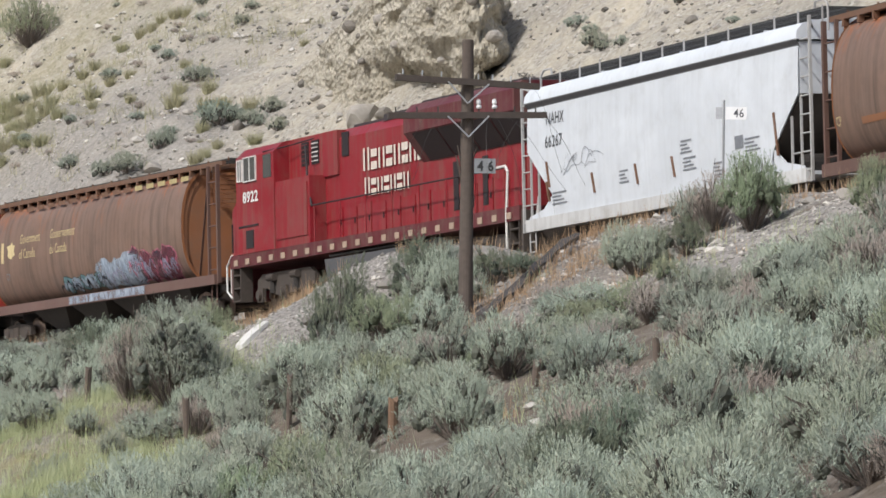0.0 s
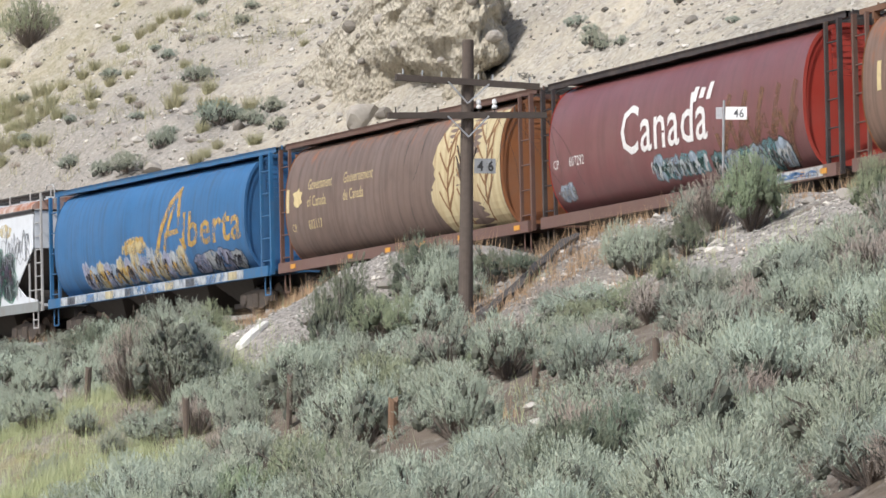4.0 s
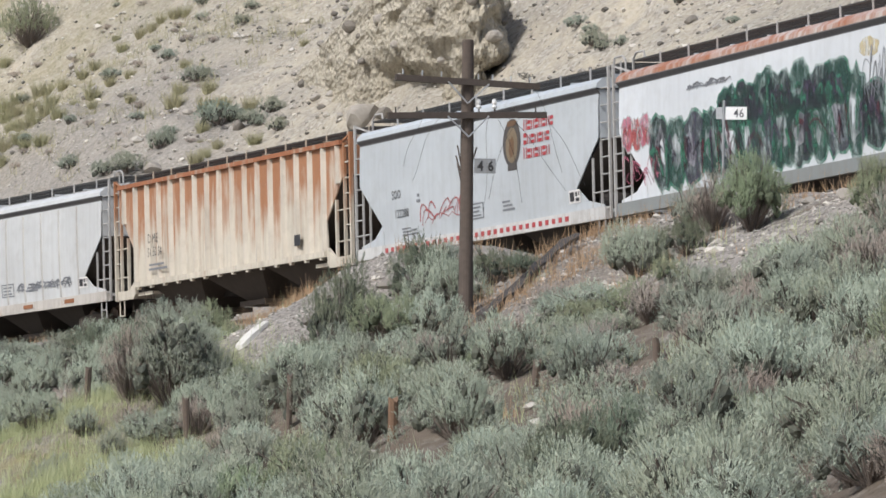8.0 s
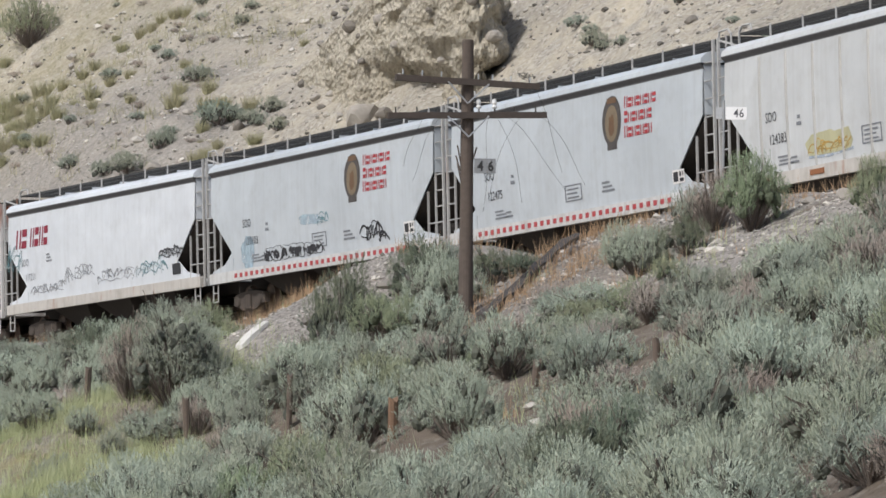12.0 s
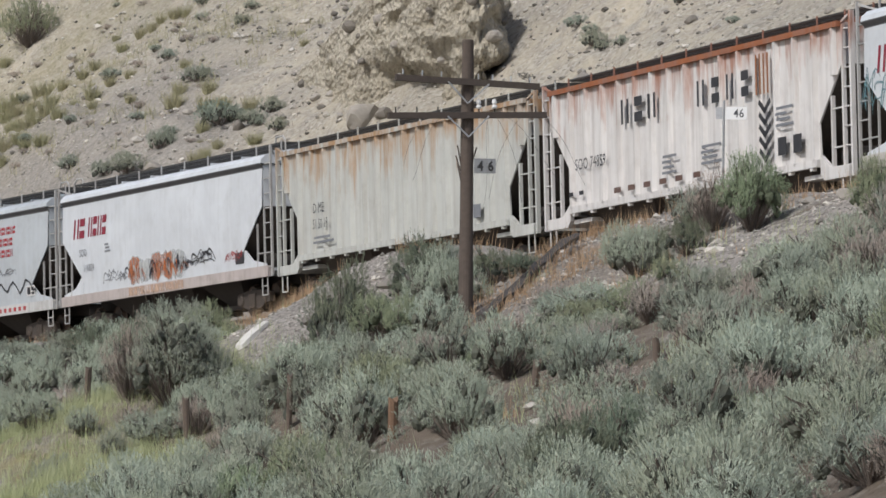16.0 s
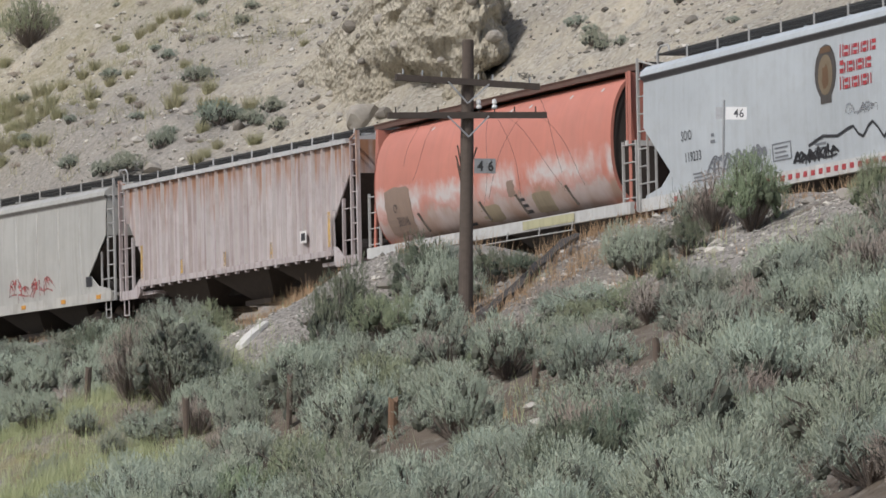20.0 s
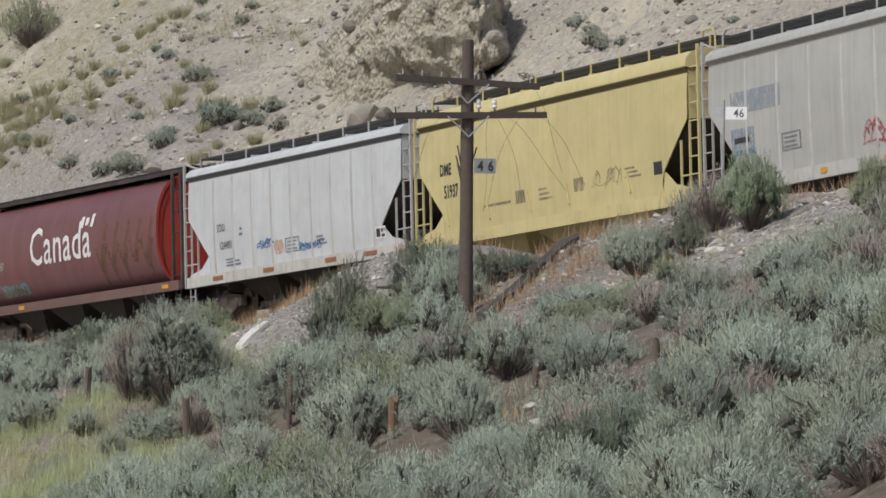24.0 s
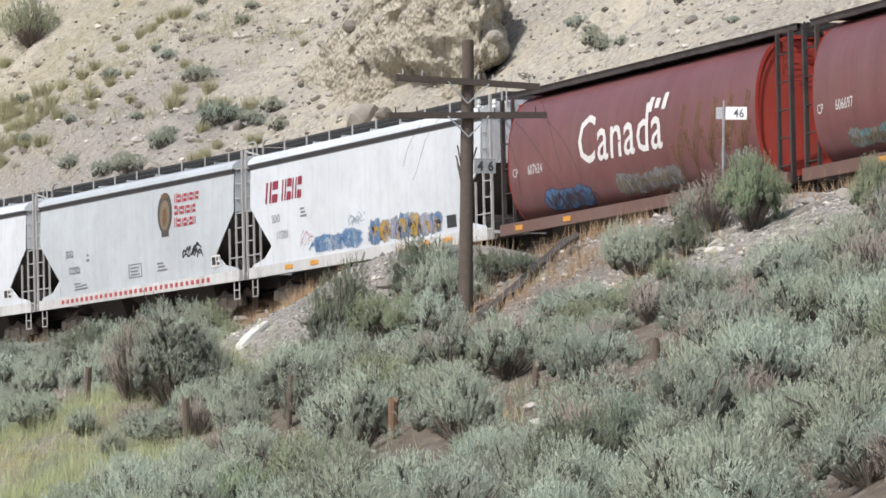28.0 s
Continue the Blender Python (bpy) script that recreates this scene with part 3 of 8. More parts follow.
def ribbed_hopper(name, label, length, body, ribs_mat, roof, n_ribs=18, bays=None, low=1.36, rib_w=0.11):
    root = car_root(name, label)
    half = length / 2
    top_e, low_e = half - 0.84, half - 2.12
    outline = [(-top_e, 4.2), (top_e, 4.2), (top_e, 3.4), (low_e, 2.2), (low_e + 0.06, low), (-low_e - 0.06, low), (-low_e, 2.2), (-top_e, 3.4)]
    for o in (-1, 1):
        bm = bmesh.new()
        prism_y(bm, outline, o * 1.44 - 0.02, o * 1.44 + 0.02)
        part("side_sheet", bm, body, root)
        for i in range(n_ribs):
            x = -top_e + 0.35 + i * (2 * top_e - 0.7) / (n_ribs - 1)
            ax = abs(x)
            z0 = low
            if ax > low_e:
                z0 = 2.3 + (ax - low_e) / (top_e - low_e) * 1.2
            if z0 > 3.45:
                continue
            add("rib", ("rib", round(z0, 2), rib_w), lambda bm: skin(bm, [[(-rib_w, -0.0, z), (-rib_w * 0.45, -0.1, z), (rib_w * 0.45, -0.1, z), (rib_w, 0.0, z)] for z in (z0, 4.2)]), ribs_mat, root,
                pose(x, o * 1.46, 0, 0, 0, 0 if o < 0 else 180))
        bm = bmesh.new()
        box(bm, -low_e - 0.02, low_e + 0.02, o * 1.5 - 0.06, o * 1.5 + 0.06, low - 0.1, low + 0.06)
        k = n_ribs - 4
        for i in range(k):
            x = -low_e + 0.3 + i * (2 * low_e - 0.6) / (k - 1)
            box(bm, x - 0.07, x + 0.07, o * 1.5 - 0.05, o * 1.5 + 0.05, low - 0.17, low - 0.1)
        part("side_sill", bm, body, root)
        bm = bmesh.new()
        box(bm, -top_e, top_e, o * 1.52 - 0.05, o * 1.52 + 0.05, 4.2, 4.32)
        part("top_chord", bm, roof, root)
    bm = bmesh.new()
    prof = [(-1.52, 4.3), (-1.0, 4.41), (-0.45, 4.46), (0.45, 4.46), (1.0, 4.41), (1.52, 4.3)]
    vs = skin(bm, [[(x, y, z) for y, z in prof] for x in (-top_e, top_e)])
    bm.faces.new(vs[0][::-1])
    bm.faces.new(vs[1])
    part("roof", bm, roof, root)
    roofwalk(root, half - 0.35, 4.66, GRATE, roof, 1.5, 0.28, 1.6)
    hatches(root, half - 1.5, 4.45, roof)
    for o in (-1, 1):
        e = o * top_e
        bm = bmesh.new()
        box(bm, min(e, e - o * 0.04), max(e, e - o * 0.04), -1.42, 1.42, 3.4, 4.3)
        part("end_wall", bm, body, root)
        # near-black slope sheet: shade of the open end put into its colour
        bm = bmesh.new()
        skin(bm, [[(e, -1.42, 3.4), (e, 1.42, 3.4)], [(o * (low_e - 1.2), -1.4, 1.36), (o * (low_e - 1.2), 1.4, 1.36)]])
        part("slope_sheet", bm, DUST_SHADE, root)
        for y in (-1.44, 1.44):
            bm = bmesh.new()
            box(bm, o * (half - 0.32) - 0.045, o * (half - 0.32) + 0.045, y - 0.05, y + 0.05, 0.95, 4.5)
            bar(bm, (o * (half - 0.32), y, 4.46), (e, y, 4.3), 0.07)
            part("corner_post", bm, body, root)
            for dx, top in ((0.78, 4.25), (1.4, 2.75)):
                bm = bmesh.new()
                box(bm, o * (half - dx) - 0.04, o * (half - dx) + 0.04, y - 0.04, y + 0.04, 1.1, top)
                part("end_strut", bm, body, root)
            for i in range(8):
                z = 1.2 + i * 0.42
                rung(root, o * (half - 0.32), o * (half - (1.4 if z < 2.6 and i % 2 else 0.78)), y, z, body)
            bm = bmesh.new()
            prism_y(bm, [(o * (low_e + 0.07), 1.5), (o * (low_e + 0.07), 1.1), (o * (low_e + 0.25), 0.95), (o * (half - 0.5), 0.95), (o * (half - 0.5), 1.2), (o * (low_e + 0.6), 1.22)], y - 0.05, y + 0.05)
            part("bolster_plate", bm, body, root)
            bm = bmesh.new()
            x = o * (half - 0.75)
            pipe(bm, [(x - 0.2, y, 1.0), (x - 0.2, y, 0.5), (x + 0.2, y, 0.5), (x + 0.2, y, 1.0)], 0.045, 5)
            part("sill_step", bm, body, root)
        bm = bmesh.new()
        box(bm, min(o * (half - 0.45), o * (half - 3.2)), max(o * (half - 0.45), o * (half - 3.2)), -1.38, 1.38, 1.02, 1.12)
        part("end_platform", bm, body, root)
        bm = bmesh.new()
        lathe_y(bm, [(0.2, -0.5), (0.24, -0.4), (0.24, 0.4), (0.2, 0.5)], -0.6, o * (half - 1.6), 1.45, 12)
        part("air_tank", bm, BLACK, root)
        truck(root, o * (half - 2.2))
        coupler(root, o * (half - 0.55), o)
    hopper_bays(root, low_e, low, 0.5, 3, bays or DUST_SHADE, 1.4, 0.25)
    bm = bmesh.new()
    box(bm, -half + 0.5, half - 0.5, -0.3, 0.3, 0.78, 1.1)
    part("centre_sill", bm, BLACK, root)
    return root


# ---------------------------------------------------------------- cylindrical grain hopper


BARREL_Z, BARREL_W, BARREL_H, BARREL_TOP = 2.75, 1.53, 1.62, 1.74


def barrel_point(t):
    c, n = math.cos(t), math.sin(t)
    return BARREL_W * abs(c) ** (0.52 if n > 0 else 0.62), BARREL_Z + (BARREL_TOP if n > 0 else BARREL_H) * math.copysign(abs(n) ** 0.86, n)


def barrel_at(z):
    """How far the barrel's skin stands out at the height z."""
    n = min(1.0, abs((z - BARREL_Z) / (BARREL_TOP if z > BARREL_Z else BARREL_H))) ** (1 / 0.86)
    return BARREL_W * math.sqrt(max(0.0, 1 - n * n)) ** (0.52 if z > BARREL_Z else 0.62)


def slab_at(z):
    return 1.48 + 0.07 * math.sin(math.pi * min(1, max(0, (z - 1.28) / 3.4)))


def rib_at(z):
    return 1.565


def round_hopper(name, label, length, body, end_mat, frame_mat, sill_mat, roof_mat, gap=2.1, closed=False):
    """Round-sided grain hopper; closed: with a panelled upper end in place of the louvred cage."""
    root = car_root(name, label)
    half = length / 2
    lo_e, hi_e = -(half - 1.25), half - gap
    rusty = roof_mat is FRAME_RUST
    wave = 0.004 if rusty else 0.0012
    ts = [radians(a) for a in np.linspace(-80, 80, 25)]
    ring = [barrel_point(t) for t in ts]
    for o in (-1, 1):
        bm = bmesh.new()
        rows = []
        for x in np.linspace(lo_e, hi_e, 91):
            dent = 1 + wave * math.sin(x * 5.1 + 2.5 * noise.noise(Vector((x * 0.5, 7, length)))) + 0.010 * noise.noise(Vector((x * 0.8, length, o)))
            rows.append([(x, o * y * (dent + 0.008 * noise.noise(Vector((x * 1.3, z * 0.9, o + length)))), z) for y, z in ring])
        skin(bm, rows)
        smooth(part("barrel_side", bm, body, root), 60)
        bm = bmesh.new()
        box(bm, -half + 0.45, half - 0.45, o * 1.44 - 0.06, o * 1.44 + 0.06, 1.02, 1.30)
        part("side_sill", bm, sill_mat, root)
    cz = BARREL_Z
    loop = ring + [(-y, z) for y, z in ring[::-1]]
    for o in (-1, 1):
        e = hi_e if o > 0 else -lo_e
        bm = bmesh.new()
        a = [bm.verts.new((o * (e - 0.06), y * 0.985, cz + (z - cz) * 0.985)) for y, z in loop]
        bm.faces.new(a if o > 0 else a[::-1])
        # a closed end's sheet is coloured dark to paint in shade below its wall
        part("end_sheet", bm, BAY_SHADE if closed else end_mat, root, "round end sheet")
        bm = bmesh.new()
        skin(bm, [[(o * (e + 0.03), y * 1.01, cz + (z - cz) * 1.01) for y, z in loop], [(o * (e + 0.03), y * 0.96, cz + (z - cz) * 0.96) for y, z in loop]], True)
        part("end_rim", bm, end_mat, root)
        for y in (-1.36, 1.36):
            bm = bmesh.new()
            if closed:
                bar(bm, (o * (half - 0.72), y, 1.05), (o * (half - 0.86), y * 0.94, 4.42), 0.10)
                part("corner_post", bm, frame_mat, root)
                for dx in (0.32, 1.15):
                    bm = bmesh.new()
                    box(bm, o * (half - dx) - 0.025, o * (half - dx) + 0.025, y - 0.03, y + 0.03, 1.05, 2.75)
                    part("end_strut", bm, RAIL_GREY, root)
                for i in range(4):
                    rung(root, o * (half - 0.32), o * (half - 1.15), y, 1.4 + i * 0.42, RAIL_GREY)
            else:
                box(bm, o * (half - 0.42) - 0.05, o * (half - 0.42) + 0.05, y - 0.05, y + 0.05, 1.05, 4.42)
                part("corner_post", bm, frame_mat, root)
                bm = bmesh.new()
                box(bm, o * (half - 1.15) - 0.04, o * (half - 1.15) + 0.04, y - 0.04, y + 0.04, 1.05, 4.40)
                bar(bm, (o * (half - 1.15), y, 4.0), (o * (e - 0.1), y * 0.7, 1.3), 0.08)
                part("end_strut", bm, frame_mat, root)
                for i in range(5):
                    rung(root, o * (half - 0.42), o * (half - 1.15), y, 1.45 + i * 0.62, frame_mat)
            bm = bmesh.new()
            x = o * (half - 0.8)
            pipe(bm, [(x - 0.2, y, 1.0), (x - 0.2, y, 0.5), (x + 0.2, y, 0.5), (x + 0.2, y, 1.0)], 0.045, 5)
            part("sill_step", bm, frame_mat, root)
        # louvred panel and slope sheet between the posts
        bm = bmesh.new()
        if closed:
            x = o * (half - 0.95)
            prism_y(bm, [(x, 2.75), (x + o * 0.05, 4.4), (x - o * 0.05, 4.4), (x - o * 0.1, 2.75)], -1.32, 1.32)
            part("end_wall", bm, end_mat, root)
            bm = bmesh.new()
            box(bm, x - 0.07, x + 0.07, -1.36, 1.36, 2.66, 2.78)
            part("end_girt", bm, SILL_WHITE, root)
        else:
            for i in range(8):
                z = 3.25 + i * 0.13
                box(bm, o * (half - 1.2) - 0.03, o * (half - 1.2) + 0.03, -1.2, 1.2, z, z + 0.085)
            part("end_louvre", bm, end_mat, root)
        bm = bmesh.new()
        box(bm, min(o * (half - 0.45), o * (half - 2.6)), max(o * (half - 0.45), o * (half - 2.6)), -1.4, 1.4, 1.12, 1.22)
        part("end_platform", bm, frame_mat, root)
        truck(root, o * (half - 2.3))
        coupler(root, o * (half - 0.55), o)
    # roof trough: edge beams, cross bars, hatches
    for y in (-1.16, 1.16):
        bm = bmesh.new()
        if rusty:
            box(bm, -half + 0.4, half - 0.4, y - 0.06, y + 0.06, 4.40, 4.52)
            k = int(length / 0.9)
            for i in range(k):
                x = -half + 1.2 + i * (length - 2.4) / (k - 1)
                box(bm, x - 0.05, x + 0.05, y - 0.07, y + 0.07, 4.24, 4.40)
        else:
            # a deep channel with a worn, slightly wavy lower lip
            rows = []
            for x in np.linspace(-half + 0.4, half - 0.4, 61):
                dz = 0.025 * noise.noise(Vector((x * 1.4, length, y)))
                rows.append([(x, y - 0.04, 4.43 + dz), (x, y - 0.04, 4.52), (x, y - 0.07, 4.58), (x, y + 0.07, 4.58), (x, y + 0.04, 4.52), (x, y + 0.04, 4.43 + dz)])
            skin(bm, rows, True)
        part("roof_beam", bm, roof_mat, root)
    bm = bmesh.new()
    skin(bm, [[(lo_e, -1.13, 4.47), (lo_e, 1.13, 4.47)], [(hi_e, -1.13, 4.47), (hi_e, 1.13, 4.47)]])
    part("roof", bm, roof_mat, root)
    roofwalk(root, half - 0.6, 4.62, GRATE, roof_mat, 1.6, 0.08, 1.7)
    hatches(root, half - 2.0, 4.44, roof_mat)
    hopper_bays(root, e - 0.2, 1.25, 0.45, 4, BAY_SHADE, 1.2, 0.2)
    bm = bmesh.new()
    box(bm, -half + 0.5, half - 0.5, -0.3, 0.3, 0.8, 1.15)
    part("centre_sill", bm, BLACK, root)
    return root


# ---------------------------------------------------------------- lettering and spray paint on the cars


def conform(me, surf, off, slices):
    """Lay a flat mesh of the x-z plane onto a car's camera-side skin."""
    bm = bmesh.new()
    bm.from_mesh(me)
    if slices:
        zs = [v.co.z for v in bm.verts]
        z = math.floor(min(zs) / 0.16) * 0.16
        while z < max(zs):
            bmesh.ops.bisect_plane(bm, geom=bm.verts[:] + bm.edges[:] + bm.faces[:], plane_co=(0, 0, z), plane_no=(0, 0, 1))
            z += 0.16
    for v in bm.verts:
        v.co.y = -(surf(v.co.z) + off)
    bm.to_mesh(me)
    bm.free()


def decal(parent, name, me, material, surf, off=0.008, label=""):
    conform(me, surf, off, surf is barrel_at)
    me.materials.clear()
    me.materials.append(material)
    ob = new(name, me)
    ob.parent = parent
    if label:
        ob["label"] = label
    return ob


def words(parent, text, x, z, size, material, surf, width=0.8, shear=0.0, bold=0.0, name="lettering", label=""):
    me = glyphs(text, size, shear, bold, width).copy()
    me.transform(Matrix.Translation((x, 0, z)))
    return decal(parent, name, me, material, surf, 0.012, label)


def poly_mesh(polys):
    me = bpy.data.meshes.new("shape")
    vs, fs = [], []
    for p in polys:
        fs.append(list(range(len(vs), len(vs) + len(p))))
        vs += [(x, 0, z) for x, z in p]
    me.from_pydata(vs, [], fs)
    return me


def rect(x0, x1, z0, z1):
    return [(x0, z0), (x1, z0), (x1, z1), (x0, z1)]


def bars(parent, x, z, w, h, rows, material, surf, name="stencil_data"):
    """Small print that cannot be read: plain bars."""
    out = []
    for i in range(rows):
        zz = z + i * h / rows
        out.append(rect(x + 0.05 * (i % 2), x + w * (1 - 0.18 * (i % 3)), zz, zz + h / rows * 0.5))
    return decal(parent, name, poly_mesh(out), material, surf, 0.010)


def letter_blocks(parent, counts, x, z, w, h, material, surf, name="name_block", gap=0.25, shear=0.0, first=1.0, stroke=0.24):
    """A maker's or owner's name as rows of plain blocks, split in halves."""
    k = len(counts)
    for r, n in enumerate(counts):
        zz = z + (k - 1 - r) * h / k
        hh = h / k * (0.66 if k > 1 else 1.0)
        lw = w / max(counts)
        for i in range(n):
            a, b = x + i * lw, x + i * lw + lw * (1 - gap)
            t = hh * (1.0 if i else first)
            u, v = (b - a) * (0.5 - stroke * 0.55) * 1.7, t * (1 - stroke) * 0.34
            if (i + r) % 2:
                ps = [rect(a, b, zz, zz + t * 0.5 - v / 2), rect(a, b, zz + t * 0.5 + v / 2, zz + t)]
            else:
                m_ = (a + b) / 2
                ps = [rect(a, m_ - u * 0.4, zz, zz + t), rect(m_ + u * 0.4, b, zz, zz + t)]
            ps = [[(px + shear * (pz - zz), pz) for px, pz in q] for q in ps]
            decal(parent, name, poly_mesh(ps), material, surf, 0.012)


def blob(rng, cx, cz, w, h, lean=0.0, pts=18, wob=0.16, sq=3.0):
    out = []
    for i in range(pts):
        t = 2 * math.pi * i / pts
        c, s = math.cos(t), math.sin(t)
        k = (abs(c) ** sq + abs(s) ** sq) ** (-1 / sq) * (1 + rng.uniform(-wob, wob))
        x, z = c * k * w / 2, s * k * h / 2
        out.append((cx + x + lean * z, cz + z))
    return out


def ribbon(pts, w):
    """A brush stroke along the points, as quads."""
    out = []
    for (x0, z0), (x1, z1) in zip(pts, pts[1:]):
        d = math.hypot(x1 - x0, z1 - z0) or 1
        nx, nz = -(z1 - z0) / d * w / 2, (x1 - x0) / d * w / 2
        ex, ez = (x1 - x0) / d * w * 0.3, (z1 - z0) / d * w * 0.3
        out.append([(x0 + nx - ex, z0 + nz - ez), (x0 - nx - ex, z0 - nz - ez), (x1 - nx + ex, z1 - nz + ez), (x1 + nx + ex, z1 + nz + ez)])
    return out


def graffiti(parent, x0, x1, z0, z1, n, fills, edge, seed, surf, inner=None, name="graffiti", lean=0.12):
    """Fat sprayed shapes: rims, coloured bodies, inner strokes."""
    rng = random.Random(seed)
    step_x = (x1 - x0) / n
    for i in range(n):
        cx = x0 + (i + 0.5) * step_x
        top = z1 - rng.uniform(0, 0.22) * (z1 - z0)
        cz, h, w = (z0 + top) / 2, top - z0, step_x * rng.uniform(1.0, 1.3)
        p = blob(rng, cx, cz, w, h, lean * rng.uniform(-1, 1.5))
        decal(parent, name, poly_mesh([[(cx + (x - cx) * 1.14, cz + (z - cz) * 1.10) for x, z in p]]), edge, surf, 0.008 + 0.001 * (i % 2))
        decal(parent, name, poly_mesh([p]), fills[i % len(fills)], surf, 0.012 + 0.001 * (i % 2))
        if inner:
            for k in range(6):
                a = (cx + rng.uniform(-.45, .45) * w, z0 + rng.uniform(.05, .45) * h)
                b = (a[0] + rng.uniform(-.4, .4) * w, z0 + rng.uniform(.7, 1.15) * h)
                c = (b[0] + rng.uniform(-.4, .4) * w, z0 + rng.uniform(.05, .6) * h)
                pts = [tuple((1 - t) ** 2 * a[m] + 2 * t * (1 - t) * b[m] + t * t * c[m] for m in (0, 1)) for t in (0, 0.25, 0.5, 0.75, 1)]
                decal(parent, name, poly_mesh(ribbon(pts, 0.035 + 0.09 * rng.random())), inner[(i + k) % len(inner)], surf, 0.016 + 0.001 * k)


def tag_scrawl(parent, x0, x1, z0, z1, material, seed, surf, loops=6, w=0.05, name="spray_tag"):
    """An unreadable sprayed scribble: quick curved strokes of uneven width, crossing each other."""
    rng = random.Random(seed)
    cell = (x1 - x0) / loops
    quads = []
    for i in range(loops):
        for k in range(3):
            cx = x0 + (i + rng.uniform(0.0, 1.0)) * cell
            hi, lo = z1 - rng.uniform(0, 0.45) * (z1 - z0), z0 + rng.uniform(0, 0.45) * (z1 - z0)
            a = (cx - rng.uniform(0.1, 0.5) * cell, lo)
            b = (cx + rng.uniform(-0.7, 0.9) * cell, hi + rng.uniform(0.0, 0.5) * (z1 - z0))
            c = (cx + rng.uniform(0.1, 0.9) * cell, lo + rng.uniform(-0.1, 0.7) * (hi - lo))
            pts = [tuple((1 - t) ** 2 * a[m] + 2 * t * (1 - t) * b[m] + t * t * c[m] for m in (0, 1)) for t in [n / 6 for n in range(7)]]
            quads += ribbon(pts, w * rng.uniform(0.45, 1.25))
    # one long stroke underneath ties them together
    y = z0 + 0.25 * (z1 - z0)
    quads += ribbon([(x0 + (x1 - x0) * n / 10, y + rng.uniform(-0.15, 0.15) * (z1 - z0)) for n in range(11)], w * 0.6)
    decal(parent, name, poly_mesh(quads), material, surf, 0.014)


def crest(parent, x, z, surf):
    """The round painted crest, as plain shapes."""
    rng = random.Random(3)
    def oval(rx, rz, dz=0.0):
        return [(x + rx * math.cos(t), z + dz + rz * math.sin(t)) for t in [2 * math.pi * i / 20 for i in range(20)]]
    decal(parent, "crest", poly_mesh([oval(0.60, 0.60), rect(x - .3, x + .3, z - 0.68, z - 0.5)]), CREST_DARK, surf, 0.008, "dark oval crest with a tan field")
    decal(parent, "crest_field", poly_mesh([oval(0.40, 0.44, -0.06)]), CREST_TAN, surf, 0.012)
    decal(parent, "crest_figure", poly_mesh([blob(rng, x, z - 0.1, 0.34, 0.5), rect(x - .3, x + .3, z + .42, z + .55)]), CREST_BROWN, surf, 0.016)


# ---------------------------------------------------------------- paints of the train
WHITE = paint("paint_white", (0.66, 0.69, 0.725), 0.16, 0.10, dirt_color=(0.17, 0.15, 0.12))
GREY_BLUE = paint("paint_pale_grey", (0.505, 0.542, 0.572), 0.18, 0.12, dirt_color=(0.17, 0.15, 0.12))
EAVE_SHADE = plain("eave_shade", (0.13, 0.13, 0.135), 0.7)
RAIL_GREY = paint("rail_grey", (0.46, 0.455, 0.445), 0.4, 0.3, 0.3, rust_top=False)
SEAM = paint("seam_grey", (0.47, 0.465, 0.45), 0.4, 0.3, 0.3, rust_top=False)
CHALK = paint("paint_chalk_white", (0.575, 0.590, 0.596), 0.22, 0.16, dirt_color=(0.22, 0.19, 0.15))
SILL_WHITE = paint("sill_white", (0.60, 0.60, 0.59), 0.4, 0.3)
REFL = plain("reflector_red", (0.42, 0.05, 0.06), 0.4)
AMBER = plain("reflector_amber", (0.65, 0.30, 0.04), 0.4)
LOCO_RED = paint("loco_red", (0.26, 0.006, 0.015), 0.35, 0.5, rough=0.5)
LOCO_DIM = paint("loco_red_grimy", (0.11, 0.012, 0.018), 0.6, 0.5, rough=0.55)
LOCO_DARK = plain("loco_screen", (0.022, 0.014, 0.015), 0.7)
LOCO_TAN = plain("loco_marker", (0.42, 0.31, 0.23), 0.6)
MAROON = paint("paint_maroon", (0.185, 0.070, 0.072), 0.5, 0.4, 0.24, rough=0.36, dirt_color=(0.09, 0.045, 0.04), rust_color=(0.17, 0.075, 0.045), rust_top=False)
BROWN = paint("paint_brown", (0.215, 0.135, 0.10), 0.45, 0.75, 0.32, dirt_color=(0.075, 0.055, 0.043))
DUSK_BROWN = paint("paint_dusk_brown", (0.185, 0.13, 0.108), 0.45, 0.75, 0.22, dirt_color=(0.065, 0.05, 0.042))
BLUE = paint("paint_blue", (0.04, 0.145, 0.32), 0.3, 0.5, 0.06, dirt_color=(0.045, 0.06, 0.08))
BLUE_FRAME = paint("frame_blue", (0.03, 0.14, 0.30), 0.35, 0.35)
RED_END = paint("paint_red_end", (0.40, 0.045, 0.03), 0.25, 0.2)
RUSTY_END = paint("paint_orange_end", (0.30, 0.12, 0.05), 0.4, 0.3)
FRAME_BROWN = paint("frame_brown", (0.13, 0.07, 0.055), 0.4, 0.3)
FRAME_DARK = paint("frame_dark", (0.040, 0.032, 0.033), 0.4, 0.3)
FRAME_RUST = paint("frame_rust", (0.17, 0.085, 0.05), 0.4, 0.3)
SILL_MAROON = paint("sill_maroon", (0.16, 0.09, 0.075), 0.4, 0.3)
RUSTED = paint("paint_rusted", (0.62, 0.57, 0.48), 0.25, 0.35, 0.86, rust_color=(0.27, 0.105, 0.04))
ROSE_RUST = paint("paint_rose_rust", (0.53, 0.48, 0.48), 0.4, 0.8, 0.53, dirt_color=(0.17, 0.09, 0.075), rust_color=(0.26, 0.12, 0.055))
